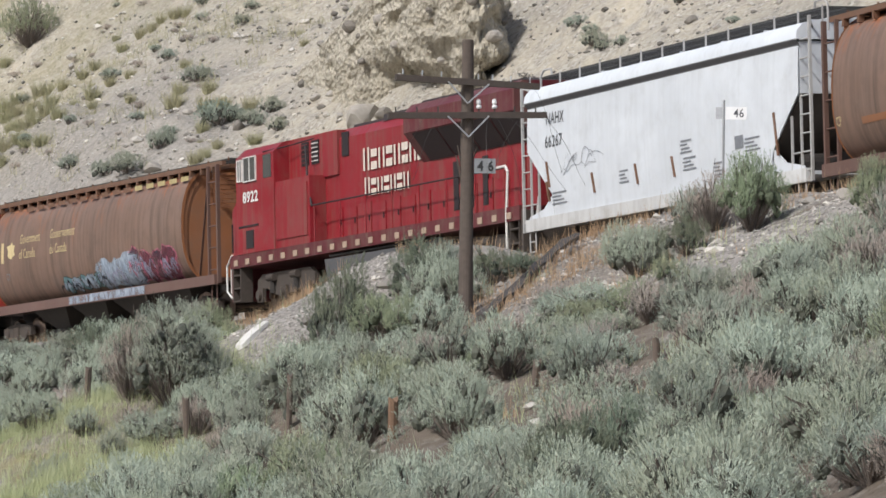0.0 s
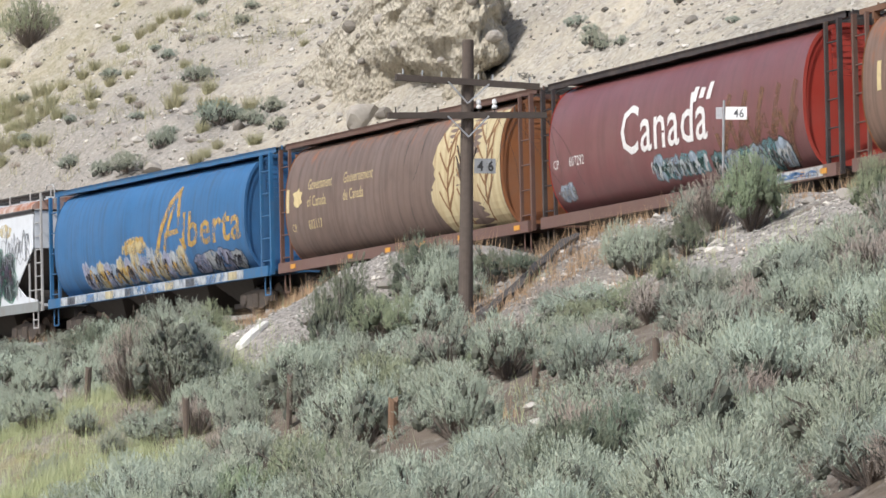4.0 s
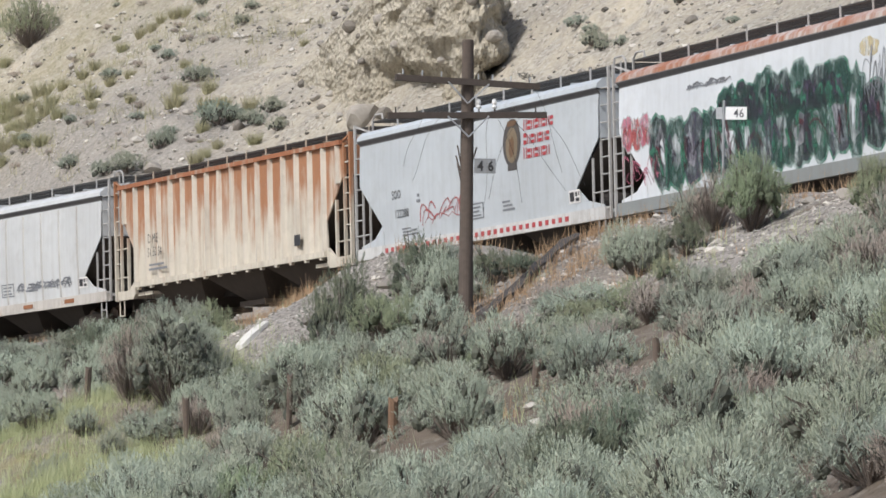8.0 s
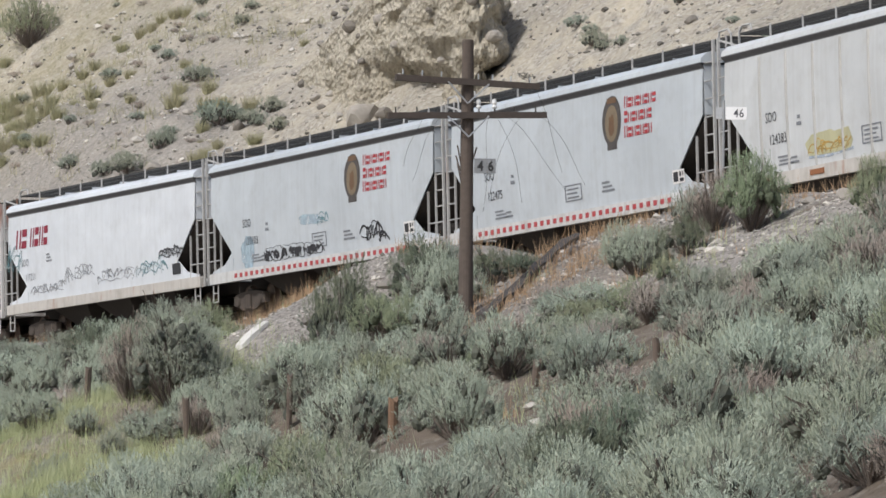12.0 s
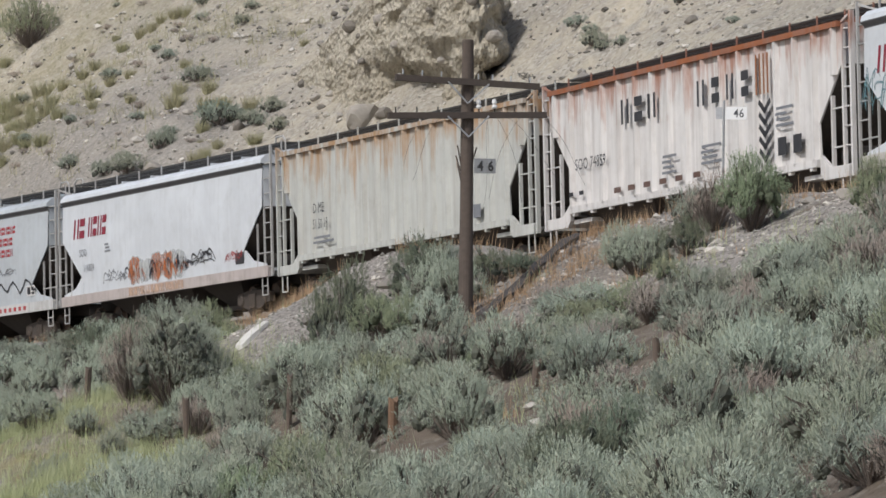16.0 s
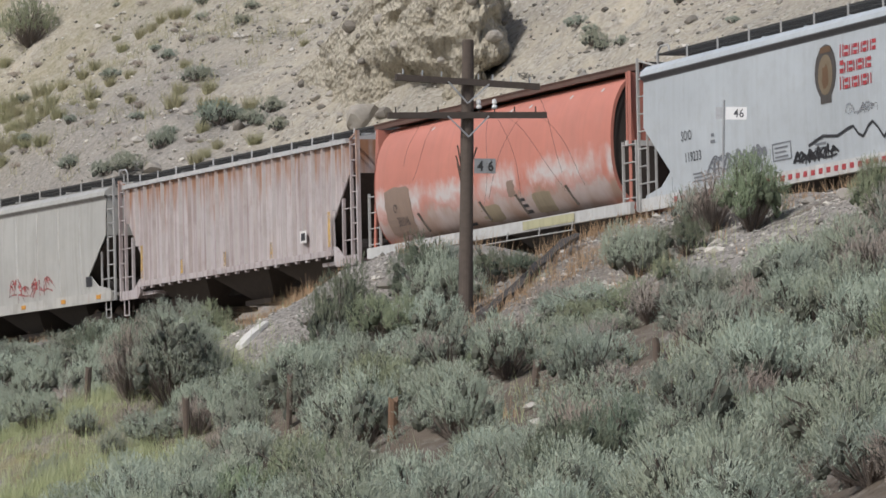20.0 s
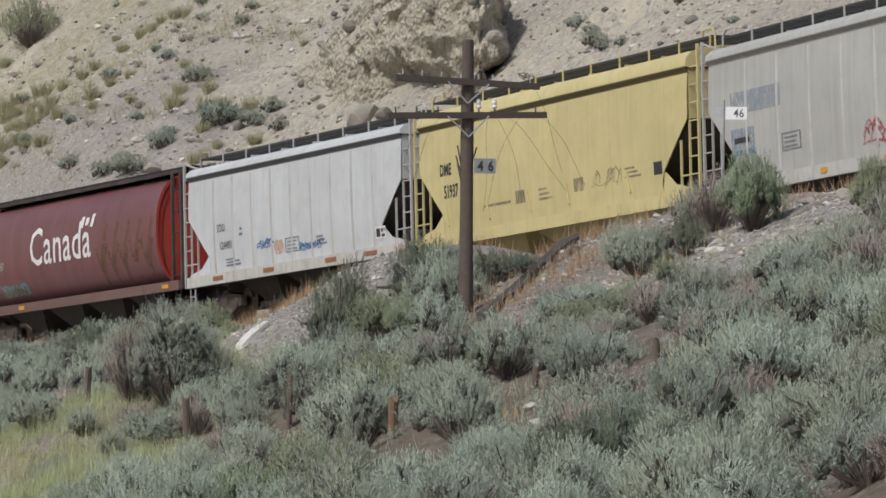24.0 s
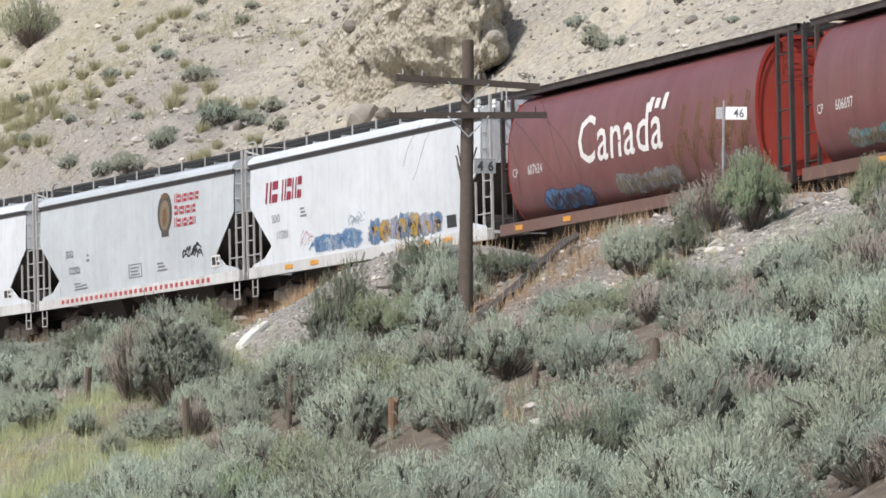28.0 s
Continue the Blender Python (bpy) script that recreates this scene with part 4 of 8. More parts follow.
PALE_RUST = paint("paint_pale_rust", (0.545, 0.555, 0.525), 0.25, 0.3, 0.50, rust_color=(0.30, 0.165, 0.07))
LINE_WHITE = paint("paint_line_white", (0.72, 0.70, 0.685), 0.2, 0.35, 0.44, rust_color=(0.27, 0.10, 0.05))
RIB_PALE = paint("rib_pale", (0.62, 0.57, 0.49), 0.3, 0.35, 0.36, rust_color=(0.30, 0.12, 0.05))
RIB_ROSE = paint("rib_rose", (0.55, 0.51, 0.50), 0.35, 0.6, 0.35, dirt_color=(0.24, 0.14, 0.11), rust_color=(0.27, 0.12, 0.055))
YELLOW = paint("paint_yellow", (0.60, 0.515, 0.25), 0.15, 0.15)
SALMON = paint("paint_salmon", (0.50, 0.19, 0.145), 0.2, 0.25)
SALMON_SIDE = paint("paint_salmon_side", (0.60, 0.235, 0.18), 0.18, 0.18, dirt_color=(0.30, 0.16, 0.12), overspray=True)
CONCRETE = paint("paint_stone_grey", (0.46, 0.455, 0.43), 0.15, 0.25)
ROOF_RUST = paint("roof_rust", (0.55, 0.50, 0.47), 0.3, 0.3, 0.5)
INK = plain("ink_black", (0.035, 0.035, 0.04), 0.6)
FADED_INK = plain("ink_faded", (0.20, 0.21, 0.23), 0.7)
MARK_WHITE = plain("mark_white", (0.72, 0.70, 0.68), 0.6)
MARK_CREAM = plain("mark_cream", (0.62, 0.50, 0.27), 0.7)
SCRIPT_RED = plain("script_crimson", (0.27, 0.02, 0.045), 0.5)
BRAND_RED = plain("lettering_red", (0.42, 0.045, 0.055), 0.5)
CREST_DARK = plain("crest_dark", (0.08, 0.07, 0.065), 0.6)
CREST_TAN = plain("crest_tan", (0.20, 0.155, 0.10), 0.6)
CREST_BROWN = plain("crest_brown", (0.15, 0.085, 0.045), 0.6)
def sprayed(name, color):
    """Thin sprayed paint, worn through in soft patches to the paint under it."""
    m = plain(name, color, 0.6, 0, 0.3, 2.5)
    nt = m.node_tree
    b = nt.nodes["Principled BSDF"]
    co = coords(nt)
    worn = math_node(nt, "ADD", math_node(nt, "MULTIPLY", noise_tex(nt, scaled(nt, co, 1.0, 1.0, 0.6), 3.2, 6, 0.7), 0.7), math_node(nt, "MULTIPLY", noise_tex(nt, co, 0.9, 3), 0.3))
    clear = nt.nodes.new("ShaderNodeBsdfTransparent")
    mx = nt.nodes.new("ShaderNodeMixShader")
    nt.links.new(ramp(nt, worn, 0.66, 0.36), mx.inputs[0])
    nt.links.new(clear.outputs[0], mx.inputs[1])
    nt.links.new(b.outputs[0], mx.inputs[2])
    nt.links.new(mx.outputs[0], nt.nodes["Material Output"].inputs[0])
    return m


SPRAY = {n: sprayed("spray_" + n, c) for n, c in dict(
    green=(0.05, 0.20, 0.13), deep=(0.025, 0.065, 0.055), night=(0.03, 0.028, 0.04), wine=(0.10, 0.025, 0.04), pink=(0.55, 0.16, 0.24), blue=(0.10, 0.22, 0.42),
    pale=(0.42, 0.50, 0.60), teal=(0.16, 0.30, 0.33), orange=(0.48, 0.15, 0.05), gold=(0.58, 0.36, 0.08), sand=(0.60, 0.50, 0.28), grey=(0.30, 0.31, 0.33), lilac=(0.38, 0.38, 0.50), red=(0.45, 0.10, 0.10), white=(0.72, 0.73, 0.74), wash=(0.58, 0.60, 0.60), mud=(0.22, 0.19, 0.14), dusk=(0.075, 0.06, 0.095), haze=(0.40, 0.52, 0.60), peach=(0.62, 0.42, 0.30), slate=(0.33, 0.37, 0.42)).items()}
GLASS = plain("cab_glass", (0.03, 0.035, 0.04), 0.08, 0, 0.1)
WHITE_RAIL = plain("handrail_white", (0.72, 0.70, 0.66), 0.5)

V_MID, SLOWING = 15.449, -0.02114
DRIFT = ((0, 3.5, 7, 10.5, 14, 17.5, 21, 24.5, 28), (-0.25, 0.10, -0.10, 0, 0, 0, 0.47, 0.90, 1.64))


def travelled(t):
    return V_MID * (t - 14) + 0.5 * SLOWING * (t - 14) ** 2 + float(np.interp(t, *DRIFT))


TRAIN = []

# ---------------------------------------------------------------- locomotive


def loco_truck(parent, x):
    t = add("bogie", "loco_frame", lambda bm: (prism_y(bm, [(-2.3, 0.95), (-1.9, 1.12), (1.9, 1.12), (2.3, 0.95), (2.3, 0.62), (1.5, 0.72), (0.9, 0.5), (-0.9, 0.5), (-1.5, 0.72), (-2.3, 0.62)], -1.2, -1.06),
                                               prism_y(bm, [(-2.3, 0.95), (-1.9, 1.12), (1.9, 1.12), (2.3, 0.95), (2.3, 0.62), (-2.3, 0.62)], 1.06, 1.2), box(bm, -0.3, 0.3, -1.06, 1.06, 0.6, 1.1)), DUST_SHADE, parent, pose(x, 0, 0))
    for a in (-1.85, 0, 1.85):
        add("wheelset", "loco_wheelset", lambda bm: [lathe_y(bm, [(0.15, -0.07), (0.5, -0.06), (0.53, 0.04), (0.53, 0.07), (0.15, 0.06)], y, 0, 0.53, 24) for y in (-0.75, 0.75)] + [bar(bm, (0, -1, .53), (0, 1, .53), .2, 8)], WHEEL, t, pose(a, 0, 0))
        add("journal_box", "journal_box", lambda bm: (box(bm, -0.22, 0.22, -1.3, -1.2, 0.34, 0.72), lathe_y(bm, [(0.14, -0.05), (0.16, 0.05)], -1.33, 0, 0.53, 10)), DUST_SHADE, t, pose(a, 0, 0))
    for a in (-0.95, 0.95):
        add("coil_spring", "coil_spring", lambda bm: bar(bm, (0, -1.22, 0.55), (0, -1.22, 0.98), 0.22, 10), BLACK, t, pose(a, 0, 0))
        add("brake_cylinder", "brake_cylinder", lambda bm: bar(bm, (-0.25, -1.28, 0.98), (0.25, -1.28, 0.98), 0.2, 10), DUST_SHADE, t, pose(a, 0, 0))
    return t


def loco(name, label, length):
    root = tagged(new(name), label, "locomotive", "wagons of the freight train")
    h = length / 2
    # frame, tank and running gear
    bm = bmesh.new()
    box(bm, -h + 0.35, h - 0.45, -1.5, 1.5, 1.36, 1.72)
    part("underframe", bm, LOCO_DIM, root)
    for o in (-1.52, 1.52):
        for i in range(22):
            x = -h + 0.9 + i * (length - 2.0) / 21
            add("frame_reflector", "frame_reflector", lambda bm: box(bm, -0.15, 0.15, -0.008, 0.008, -0.08, 0.08), LOCO_TAN, root, pose(x, o, 1.50))
    bm = bmesh.new()
    prism_x = [(-1.45, 1.2), (-1.35, 0.45), (-1.0, 0.3), (1.0, 0.3), (1.35, 0.45), (1.45, 1.2)]
    vs = skin(bm, [[(x, y, z) for y, z in prism_x] for x in (-3.3, 3.6)], True)
    bm.faces.new(vs[0][::-1])
    bm.faces.new(vs[1])
    box(bm, 3.75, 5.0, -1.3, 1.3, 0.7, 1.3)
    part("fuel_tank", bm, plain("tank_grey", (0.10, 0.10, 0.105), 0.8, 0, 0.25, 3), root)
    bm = bmesh.new()
    for k in range(3):
        bar(bm, (-3.0 + k, -1.4, 1.28), (4.6, -1.3 + 0.1 * k, 1.28), 0.07, 6)
    lathe_y(bm, [(0.22, -0.6), (0.25, -0.5), (0.25, 0.5), (0.22, 0.6)], -0.7, 5.4, 0.95, 14)
    part("air_piping", bm, BLACK, root)
    for o in (-1, 1):
        loco_truck(root, o * (h - 4.1))
        coupler(root, o * (h - 0.45), o)
        bm = bmesh.new()
        box(bm, o * (h - 0.4) - 0.06, o * (h - 0.4) + 0.06, -1.45, 1.45, 0.45, 1.6)
        part("pilot", bm, LOCO_DIM if o < 0 else DUST_SHADE, root)
    # nose and cab at the trailing end
    bm = bmesh.new()
    prof = [(-h + 0.35, 1.72), (-h + 0.42, 3.0), (-h + 1.1, 3.42), (-h + 1.25, 3.62), (-h + 1.6, 3.62), (-h + 1.6, 1.72)]
    prism_y(bm, prof, -1.42, 1.42)
    part("nose", bm, LOCO_RED, root)
    bm = bmesh.new()
    cab_x0, cab_x1 = -h + 1.05, -h + 4.15
    rows = [[(x, -1.52, 1.72), (x, -1.52, 4.40), (x, -1.25, 4.66), (x, -0.6, 4.80), (x, 0.6, 4.80), (x, 1.25, 4.66), (x, 1.52, 4.40), (x, 1.52, 1.72)] for x in (cab_x0, cab_x1)]
    vs = skin(bm, rows)
    bm.faces.new(vs[0])
    bm.faces.new(vs[1][::-1])
    part("cab", bm, LOCO_RED, root)
    for x0, x1, z0, z1 in ((-9.95, -9.55, 3.74, 4.36), (-9.45, -8.40, 3.70, 4.40)):
        bm = bmesh.new()
        for a, b, c, d in ((x0, x1, z0, z0 + .035), (x0, x1, z1 - .035, z1), (x0, x0 + .04, z0, z1), (x1 - .04, x1, z0, z1), ((x0 + x1) / 2 - .018, (x0 + x1) / 2 + .018, z0, z1)):
            box(bm, a, b, -1.56, -1.50, c, d)
        w = part("cab_window", bm, WHITE_RAIL, root, "white-framed sliding cab window")
        bm = bmesh.new()
        box(bm, x0 + .035, x1 - .035, -1.535, -1.50, z0 + .03, z1 - .03)
        part("pane", bm, GLASS, w)
    bm = bmesh.new()
    prism_y(bm, [(-7.95, 2.2), (-7.05, 2.2), (-7.05, 4.4), (-7.95, 4.4)], -1.51, -1.47)
    d = part("cab_door", bm, LOCO_RED, root)
    bm = bmesh.new()
    box(bm, -7.85, -7.2, -1.53, -1.49, 3.72, 4.36)
    part("pane", bm, GLASS, d)
    words(root, "8922", -9.53, 3.14, 0.42, MARK_WHITE, lambda z: 1.525, 1.45, 0, 0.012)
    # equipment boxes behind the cab
    bm = bmesh.new()
    box(bm, -7.4, -4.3, -1.48, 1.48, 1.72, 3.55)
    part("equipment_cabinet", bm, LOCO_RED, root)
    bm = bmesh.new()
    box(bm, -6.95, -4.45, -1.51, -1.478, 1.95, 3.4)
    part("cabinet_door", bm, LOCO_RED, root)
    for a, b, z0, z1 in ((-9.9, -8.3, 2.45, 2.5), (-9.3, -8.7, 1.85, 2.35), (-10.5, -10.46, 1.8, 2.6)):
        bm = bmesh.new()
        box(bm, a, b, -1.54, -1.5, z0, z1)
        part("side_vent", bm, LOCO_DARK, root)
    # long hood with its doors
    bm = bmesh.new()
    rows = [[(x, -1.0, 1.72), (x, -1.0, 4.45), (x, -0.75, 4.72), (x, 0.75, 4.72), (x, 1.0, 4.45), (x, 1.0, 1.72)] for x in (-7.35, h - 1.25)]
    vs = skin(bm, rows)
    bm.faces.new(vs[0])
    bm.faces.new(vs[1][::-1])
    part("long_hood", bm, LOCO_RED, root)
    bm = bmesh.new()
    prism_y(bm, [(-7.35, 3.5), (-3.2, 3.5), (-3.2, 4.70), (-6.4, 4.70), (-7.35, 4.62)], -1.06, 1.06)
    part("blower_housing", bm, LOCO_RED, root)
    for x in (-5.95, -5.15):
        bm = bmesh.new()
        box(bm, x, x + 0.55, -1.085, -1.055, 3.9, 4.55)
        lou = part("intake_grille", bm, LOCO_DARK, root, "dark louvred intake with pale slats")
        for k in range(5):
            bm = bmesh.new()
            box(bm, x + 0.04, x + 0.51, -1.10, -1.084, 3.97 + k * 0.12, 4.0 + k * 0.12)
            part("slat", bm, WHITE_RAIL if x > -5.5 else LOCO_DIM, lou)
    bm = bmesh.new()
    box(bm, -2.95, -2.45, -1.03, -0.99, 3.95, 4.6)
    part("hood_vent", bm, LOCO_DARK, root)
    for i in range(12):
        x = -4.0 + i * 1.08
        z1 = 2.55 if i % 2 else 2.6
        bm = bmesh.new()
        box(bm, x + 0.05, x + 1.02, -1.035, -1.0, 1.78, z1)
        d = part("hood_door", bm, LOCO_RED, root)
        bm = bmesh.new()
        box(bm, x + 0.9, x + 0.95, -1.06, -1.03, 2.1, 2.25)
        part("latch", bm, LOCO_DARK, d)
    for x in (5.2, 6.2, 7.2):
        bm = bmesh.new()
        box(bm, x, x + 0.35, -1.05, -1.03, 1.95, 3.2)
        part("hood_grille", bm, LOCO_DARK, root)
    # the flared radiator housing and its screens
    bm = bmesh.new()
    rows = [[(x, -1.0, 3.35), (x, -1.54, 4.10), (x, -1.54, 4.62), (x, -1.30, 4.84), (x, 1.30, 4.84), (x, 1.54, 4.62), (x, 1.54, 4.10), (x, 1.0, 3.35)] for x in (3.0, h - 0.55)]
    vs = skin(bm, rows)
    bm.faces.new(vs[0])
    bm.faces.new(vs[1][::-1])
    part("radiator_housing", bm, LOCO_DIM, root, "flared radiator housing with grimy red sides")
    for k in range(4):
        x = 3.6 + k * 1.78
        bm = bmesh.new()
        prism = [(x, -1.02, 3.38), (x + 1.7, -1.02, 3.38), (x + 1.7, -1.535, 4.08), (x, -1.535, 4.08)]
        vs = [bm.verts.new((a, b - 0.02, c - 0.02)) for a, b, c in prism]
        bm.faces.new(vs)
        part("radiator_screen", bm, LOCO_DARK, root)
    bm = bmesh.new()
    box(bm, h - 1.3, h - 0.6, -0.95, 0.95, 1.72, 3.4)
    part("hood_end", bm, LOCO_RED, root)
    soot = plain("sooty_roof", (0.05, 0.04, 0.042), 0.85, 0, 0.4, 4)
    for x0, x1, y, z in ((-2.9, -0.6, 0.7, 4.80), (-0.4, 1.5, 0.8, 4.88), (1.6, 2.9, 0.6, 4.82)):
        bm = bmesh.new()
        prism_y(bm, [(x0, 4.70), (x1, 4.70), (x1 - 0.08, z), (x0 + 0.08, z)], -y, y)
        part("roof_hatch", bm, soot, root)
    bm = bmesh.new()
    prism_y(bm, [(3.1, 4.83), (h - 0.7, 4.83), (h - 0.9, 4.93), (3.3, 4.93)], -1.1, 1.1)
    part("radiator_top", bm, soot, root)
    letter_blocks(root, [8], -1.3, 3.44, 4.55, 0.54, MARK_CREAM_LOCO, lambda z: 1.03, gap=0.2, first=1.12, stroke=0.32)
    letter_blocks(root, [7], -1.2, 2.76, 3.35, 0.44, MARK_CREAM_LOCO, lambda z: 1.04, gap=0.2, first=1.12, stroke=0.32)
    # handrails
    for o in (-1, 1):
        bm = bmesh.new()
        pipe(bm, [(-4.1, o * 1.46, 2.72), (h - 1.6, o * 1.46, 2.72)], 0.045)
        part("handrail", bm, LOCO_DARK, root)
        for i in range(8):
            x = -4.0 + i * 1.95
            add("stanchion", "stanchion", lambda bm: bar(bm, (0, 0, 1.72), (0, 0, 2.72), 0.045, 5), LOCO_RED, root, pose(x, o * 1.46, 0))
        bm = bmesh.new()
        pipe(bm, [(h - 1.9, o * 1.48, 2.75), (h - 1.35, o * 1.48, 2.75), (h - 1.2, o * 1.48, 2.6), (h - 1.35, o * 1.48, 1.5), (h - 1.35, o * 1.48, 0.55)], 0.07)
        part("grab_rail", bm, WHITE_RAIL, root, "white end handrail")
        bm = bmesh.new()
        pipe(bm, [(-h + 0.5, o * 1.48, 1.75), (-h + 0.05, o * 1.48, 1.45), (-h + 0.05, o * 1.48, 0.75), (-h + 0.45, o * 1.48, 0.55)], 0.06)
        pipe(bm, [(-h + 0.25, o * 1.3, 1.7), (-h - 0.1, o * 1.3, 1.4), (-h - 0.1, o * 1.3, 0.7)], 0.05)
        part("grab_rail", bm, WHITE_RAIL, root)
        for e in (-1, 1):
            bm = bmesh.new()
            for k in range(3):
                box(bm, e * (h - 0.85) - 0.3, e * (h - 0.85) + 0.3, o * 1.3 - 0.18, o * 1.3 + 0.18, 0.42 + 0.36 * k, 0.46 + 0.36 * k)
            for dx in (-0.3, 0.3):
                box(bm, e * (h - 0.85) + dx - 0.02, e * (h - 0.85) + dx + 0.02, o * 1.3 - 0.18, o * 1.3 + 0.18, 0.40, 1.4)
            part("step_well", bm, DUST_SHADE, root)
        bm = bmesh.new()
        pipe(bm, [(h - 0.5, o * 1.2, 1.1), (h - 0.05, o * 1.2, 1.35), (h + 0.1, o * 1.2, 1.9)], 0.06)
        part("grab_rail", bm, WHITE_RAIL, root)
    pipe_bm = bmesh.new()
    pipe(pipe_bm, [(-7.9, -1.5, 4.45), (-6.2, -1.32, 4.5), (-4.4, -1.3, 4.55)], 0.04)
    pipe(pipe_bm, [(-4.9, -1.35, 4.4), (-4.6, -1.42, 3.5), (-4.2, -1.46, 2.7)], 0.06)
    part("conduit", pipe_bm, LOCO_DARK, root)
    return root


MARK_CREAM_LOCO = plain("loco_lettering", (0.66, 0.58, 0.50), 0.6)


# ---------------------------------------------------------------- liveries


def data_box(car, x, z, material, surf):
    """A framed block of small print."""
    w, h = 1.1, 0.40
    decal(car, "data_panel", poly_mesh([rect(x, x + w, z, z + 0.03), rect(x, x + w, z + h - 0.03, z + h), rect(x, x + 0.06, z + 0.03, z + h - 0.03), rect(x + w - 0.06, x + w, z + 0.03, z + h - 0.03)]
                                       + [rect(x + 0.15, x + w - 0.2 - 0.1 * (k % 2), z + 0.07 + 0.1 * k, z + 0.11 + 0.1 * k) for k in range(3)]), material, surf, 0.010)


def code_plate(car, x, z, surf):
    decal(car, "inspection_plate", poly_mesh([rect(x, x + 0.72, z, z + 0.32)]), MARK_WHITE, surf, 0.008)
    decal(car, "inspection_code", poly_mesh([rect(x + 0.06, x + 0.34, z + 0.05, z + 0.27), rect(x + 0.42, x + 0.66, z + 0.04, z + 0.12), rect(x + 0.42, x + 0.54, z + 0.16, z + 0.27), rect(x + 0.6, x + 0.66, z + 0.18, z + 0.27)]), INK, surf, 0.012)


def livery_grey(car, number, surf=slab_at, crest_on=True, rows=(8, 7, 7)):
    words(car, "SOO", -5.9, 2.44, 0.33, INK, surf, 0.95)
    words(car, number, -5.75, 1.94, 0.32, INK, surf, 1.05)
    bars(car, -5.3, 1.45, 0.9, 0.25, 3, FADED_INK, surf)
    data_box(car, -0.5, 1.55, FADED_INK, surf)
    bars(car, 1.9, 1.62, 0.8, 0.3, 3, FADED_INK, surf)
    bars(car, -4.1, 2.25, 0.28, 0.3, 2, FADED_INK, surf)
    bars(car, -4.6, 1.45, 0.5, 0.2, 2, FADED_INK, surf)
    code_plate(car, 6.28, 1.5, surf)
    if crest_on:
        crest(car, 2.7, 3.26, surf)
        letter_blocks(car, list(rows), 3.5, 2.80, 2.0, 1.05, BRAND_RED, surf, gap=0.18, first=1.2)


def livery_script(car, number, surf=slab_at):
    """White car with the owner's red two-word name, drawn as plain shapes."""
    letter_blocks(car, [2], -7.35, 2.98, 1.05, 0.58, SCRIPT_RED, surf, gap=0.16, shear=0.18, stroke=0.34)
    letter_blocks(car, [4], -6.05, 2.98, 1.65, 0.58, SCRIPT_RED, surf, gap=0.2, shear=0.18, stroke=0.34)
    words(car, "SOO", -6.85, 2.42, 0.32, FADED_INK, surf, 0.95)
    words(car, number, -6.55, 1.96, 0.32, FADED_INK, surf, 0.95)
    bars(car, -4.6, 2.45, 0.5, 0.3, 3, FADED_INK, surf)
    decal(car, "inspection_plate", poly_mesh([rect(6.1, 6.75, 1.46, 1.78)]), INK, surf, 0.008)


def livery_canada(car, number, surf=barrel_at):
    words(car, "Canada", -3.55, 2.40, 1.62, MARK_WHITE, surf, 1.08, 0, 0.012, "lettering", "large white word Canada")
    decal(car, "flag_mark", poly_mesh([[(0.95, 3.28), (1.2, 3.28), (1.32, 3.62), (1.07, 3.62)], [(1.8, 3.28), (2.05, 3.28), (2.2, 3.66), (1.95, 3.66)], [(1.36, 3.34), (1.62, 3.34), (1.74, 3.56), (1.46, 3.58)]]), MARK_WHITE, surf, 0.012)
    words(car, "CP", -8.0, 2.40, 0.30, MARK_WHITE, surf, 1.0)
    words(car, number, -6.95, 2.40, 0.34, MARK_WHITE, surf, 0.95)
    for i in range(5):
        x = 2.7 + i * 0.95
        decal(car, "faded_ear", poly_mesh(ribbon([(x, 1.6), (x + 0.15, 2.3), (x + 0.5, 3.2)], 0.26) + ribbon([(x, 1.9), (x - 0.35, 2.6)], 0.22) + ribbon([(x + 0.1, 2.1), (x + 0.55, 2.6)], 0.22)), FADED_WHEAT, surf, 0.005)


def livery_government(car, number):
    surf = barrel_at
    decal(car, "leaf_mark", poly_mesh([rect(-8.25, -8.02, 2.62, 3.25)]), MARK_CREAM, surf, 0.012)
    rng = random.Random(8)
    decal(car, "leaf_mark", poly_mesh([blob(rng, -7.35, 2.97, 0.62, 0.5, 0, 14, 0.3)]), MARK_CREAM, surf, 0.012)
    words(car, "Government", -6.55, 3.14, 0.42, MARK_CREAM, surf, 0.82)
    words(car, "of Canada", -6.6, 2.68, 0.42, MARK_CREAM, surf, 0.82)
    words(car, "Gouvernement", -3.8, 3.14, 0.42, MARK_CREAM, surf, 0.82)
    words(car, "du Canada", -3.8, 2.68, 0.42, MARK_CREAM, surf, 0.82)
    words(car, "CP", -7.9, 2.08, 0.3, FADED_INK if number == "" else MARK_CREAM, surf, 1.0)
    if number:
        words(car, number, -6.6, 2.08, 0.36, MARK_CREAM, surf, 0.95)


OLD_CREAM = plain("old_cream", (0.42, 0.34, 0.17), 0.8)
FADED_WHEAT = sprayed("faded_wheat", (0.20, 0.105, 0.06))
WHEAT = paint("wheat_cream", (0.56, 0.48, 0.29), 0.3, 0.6, 0.0, dirt_color=(0.28, 0.16, 0.07))
WHEAT_LINE = plain("wheat_brown", (0.24, 0.13, 0.06), 0.7)


def sill_marks(car, half, material, xs, w=0.35):
    for x in xs:
        add("sill_reflector", ("sill_reflector", w), lambda bm: box(bm, -w / 2, w / 2, -0.008, 0.008, -0.06, 0.06), material, car, pose(x, -1.512 if half < 0 else -1.54, 1.16))


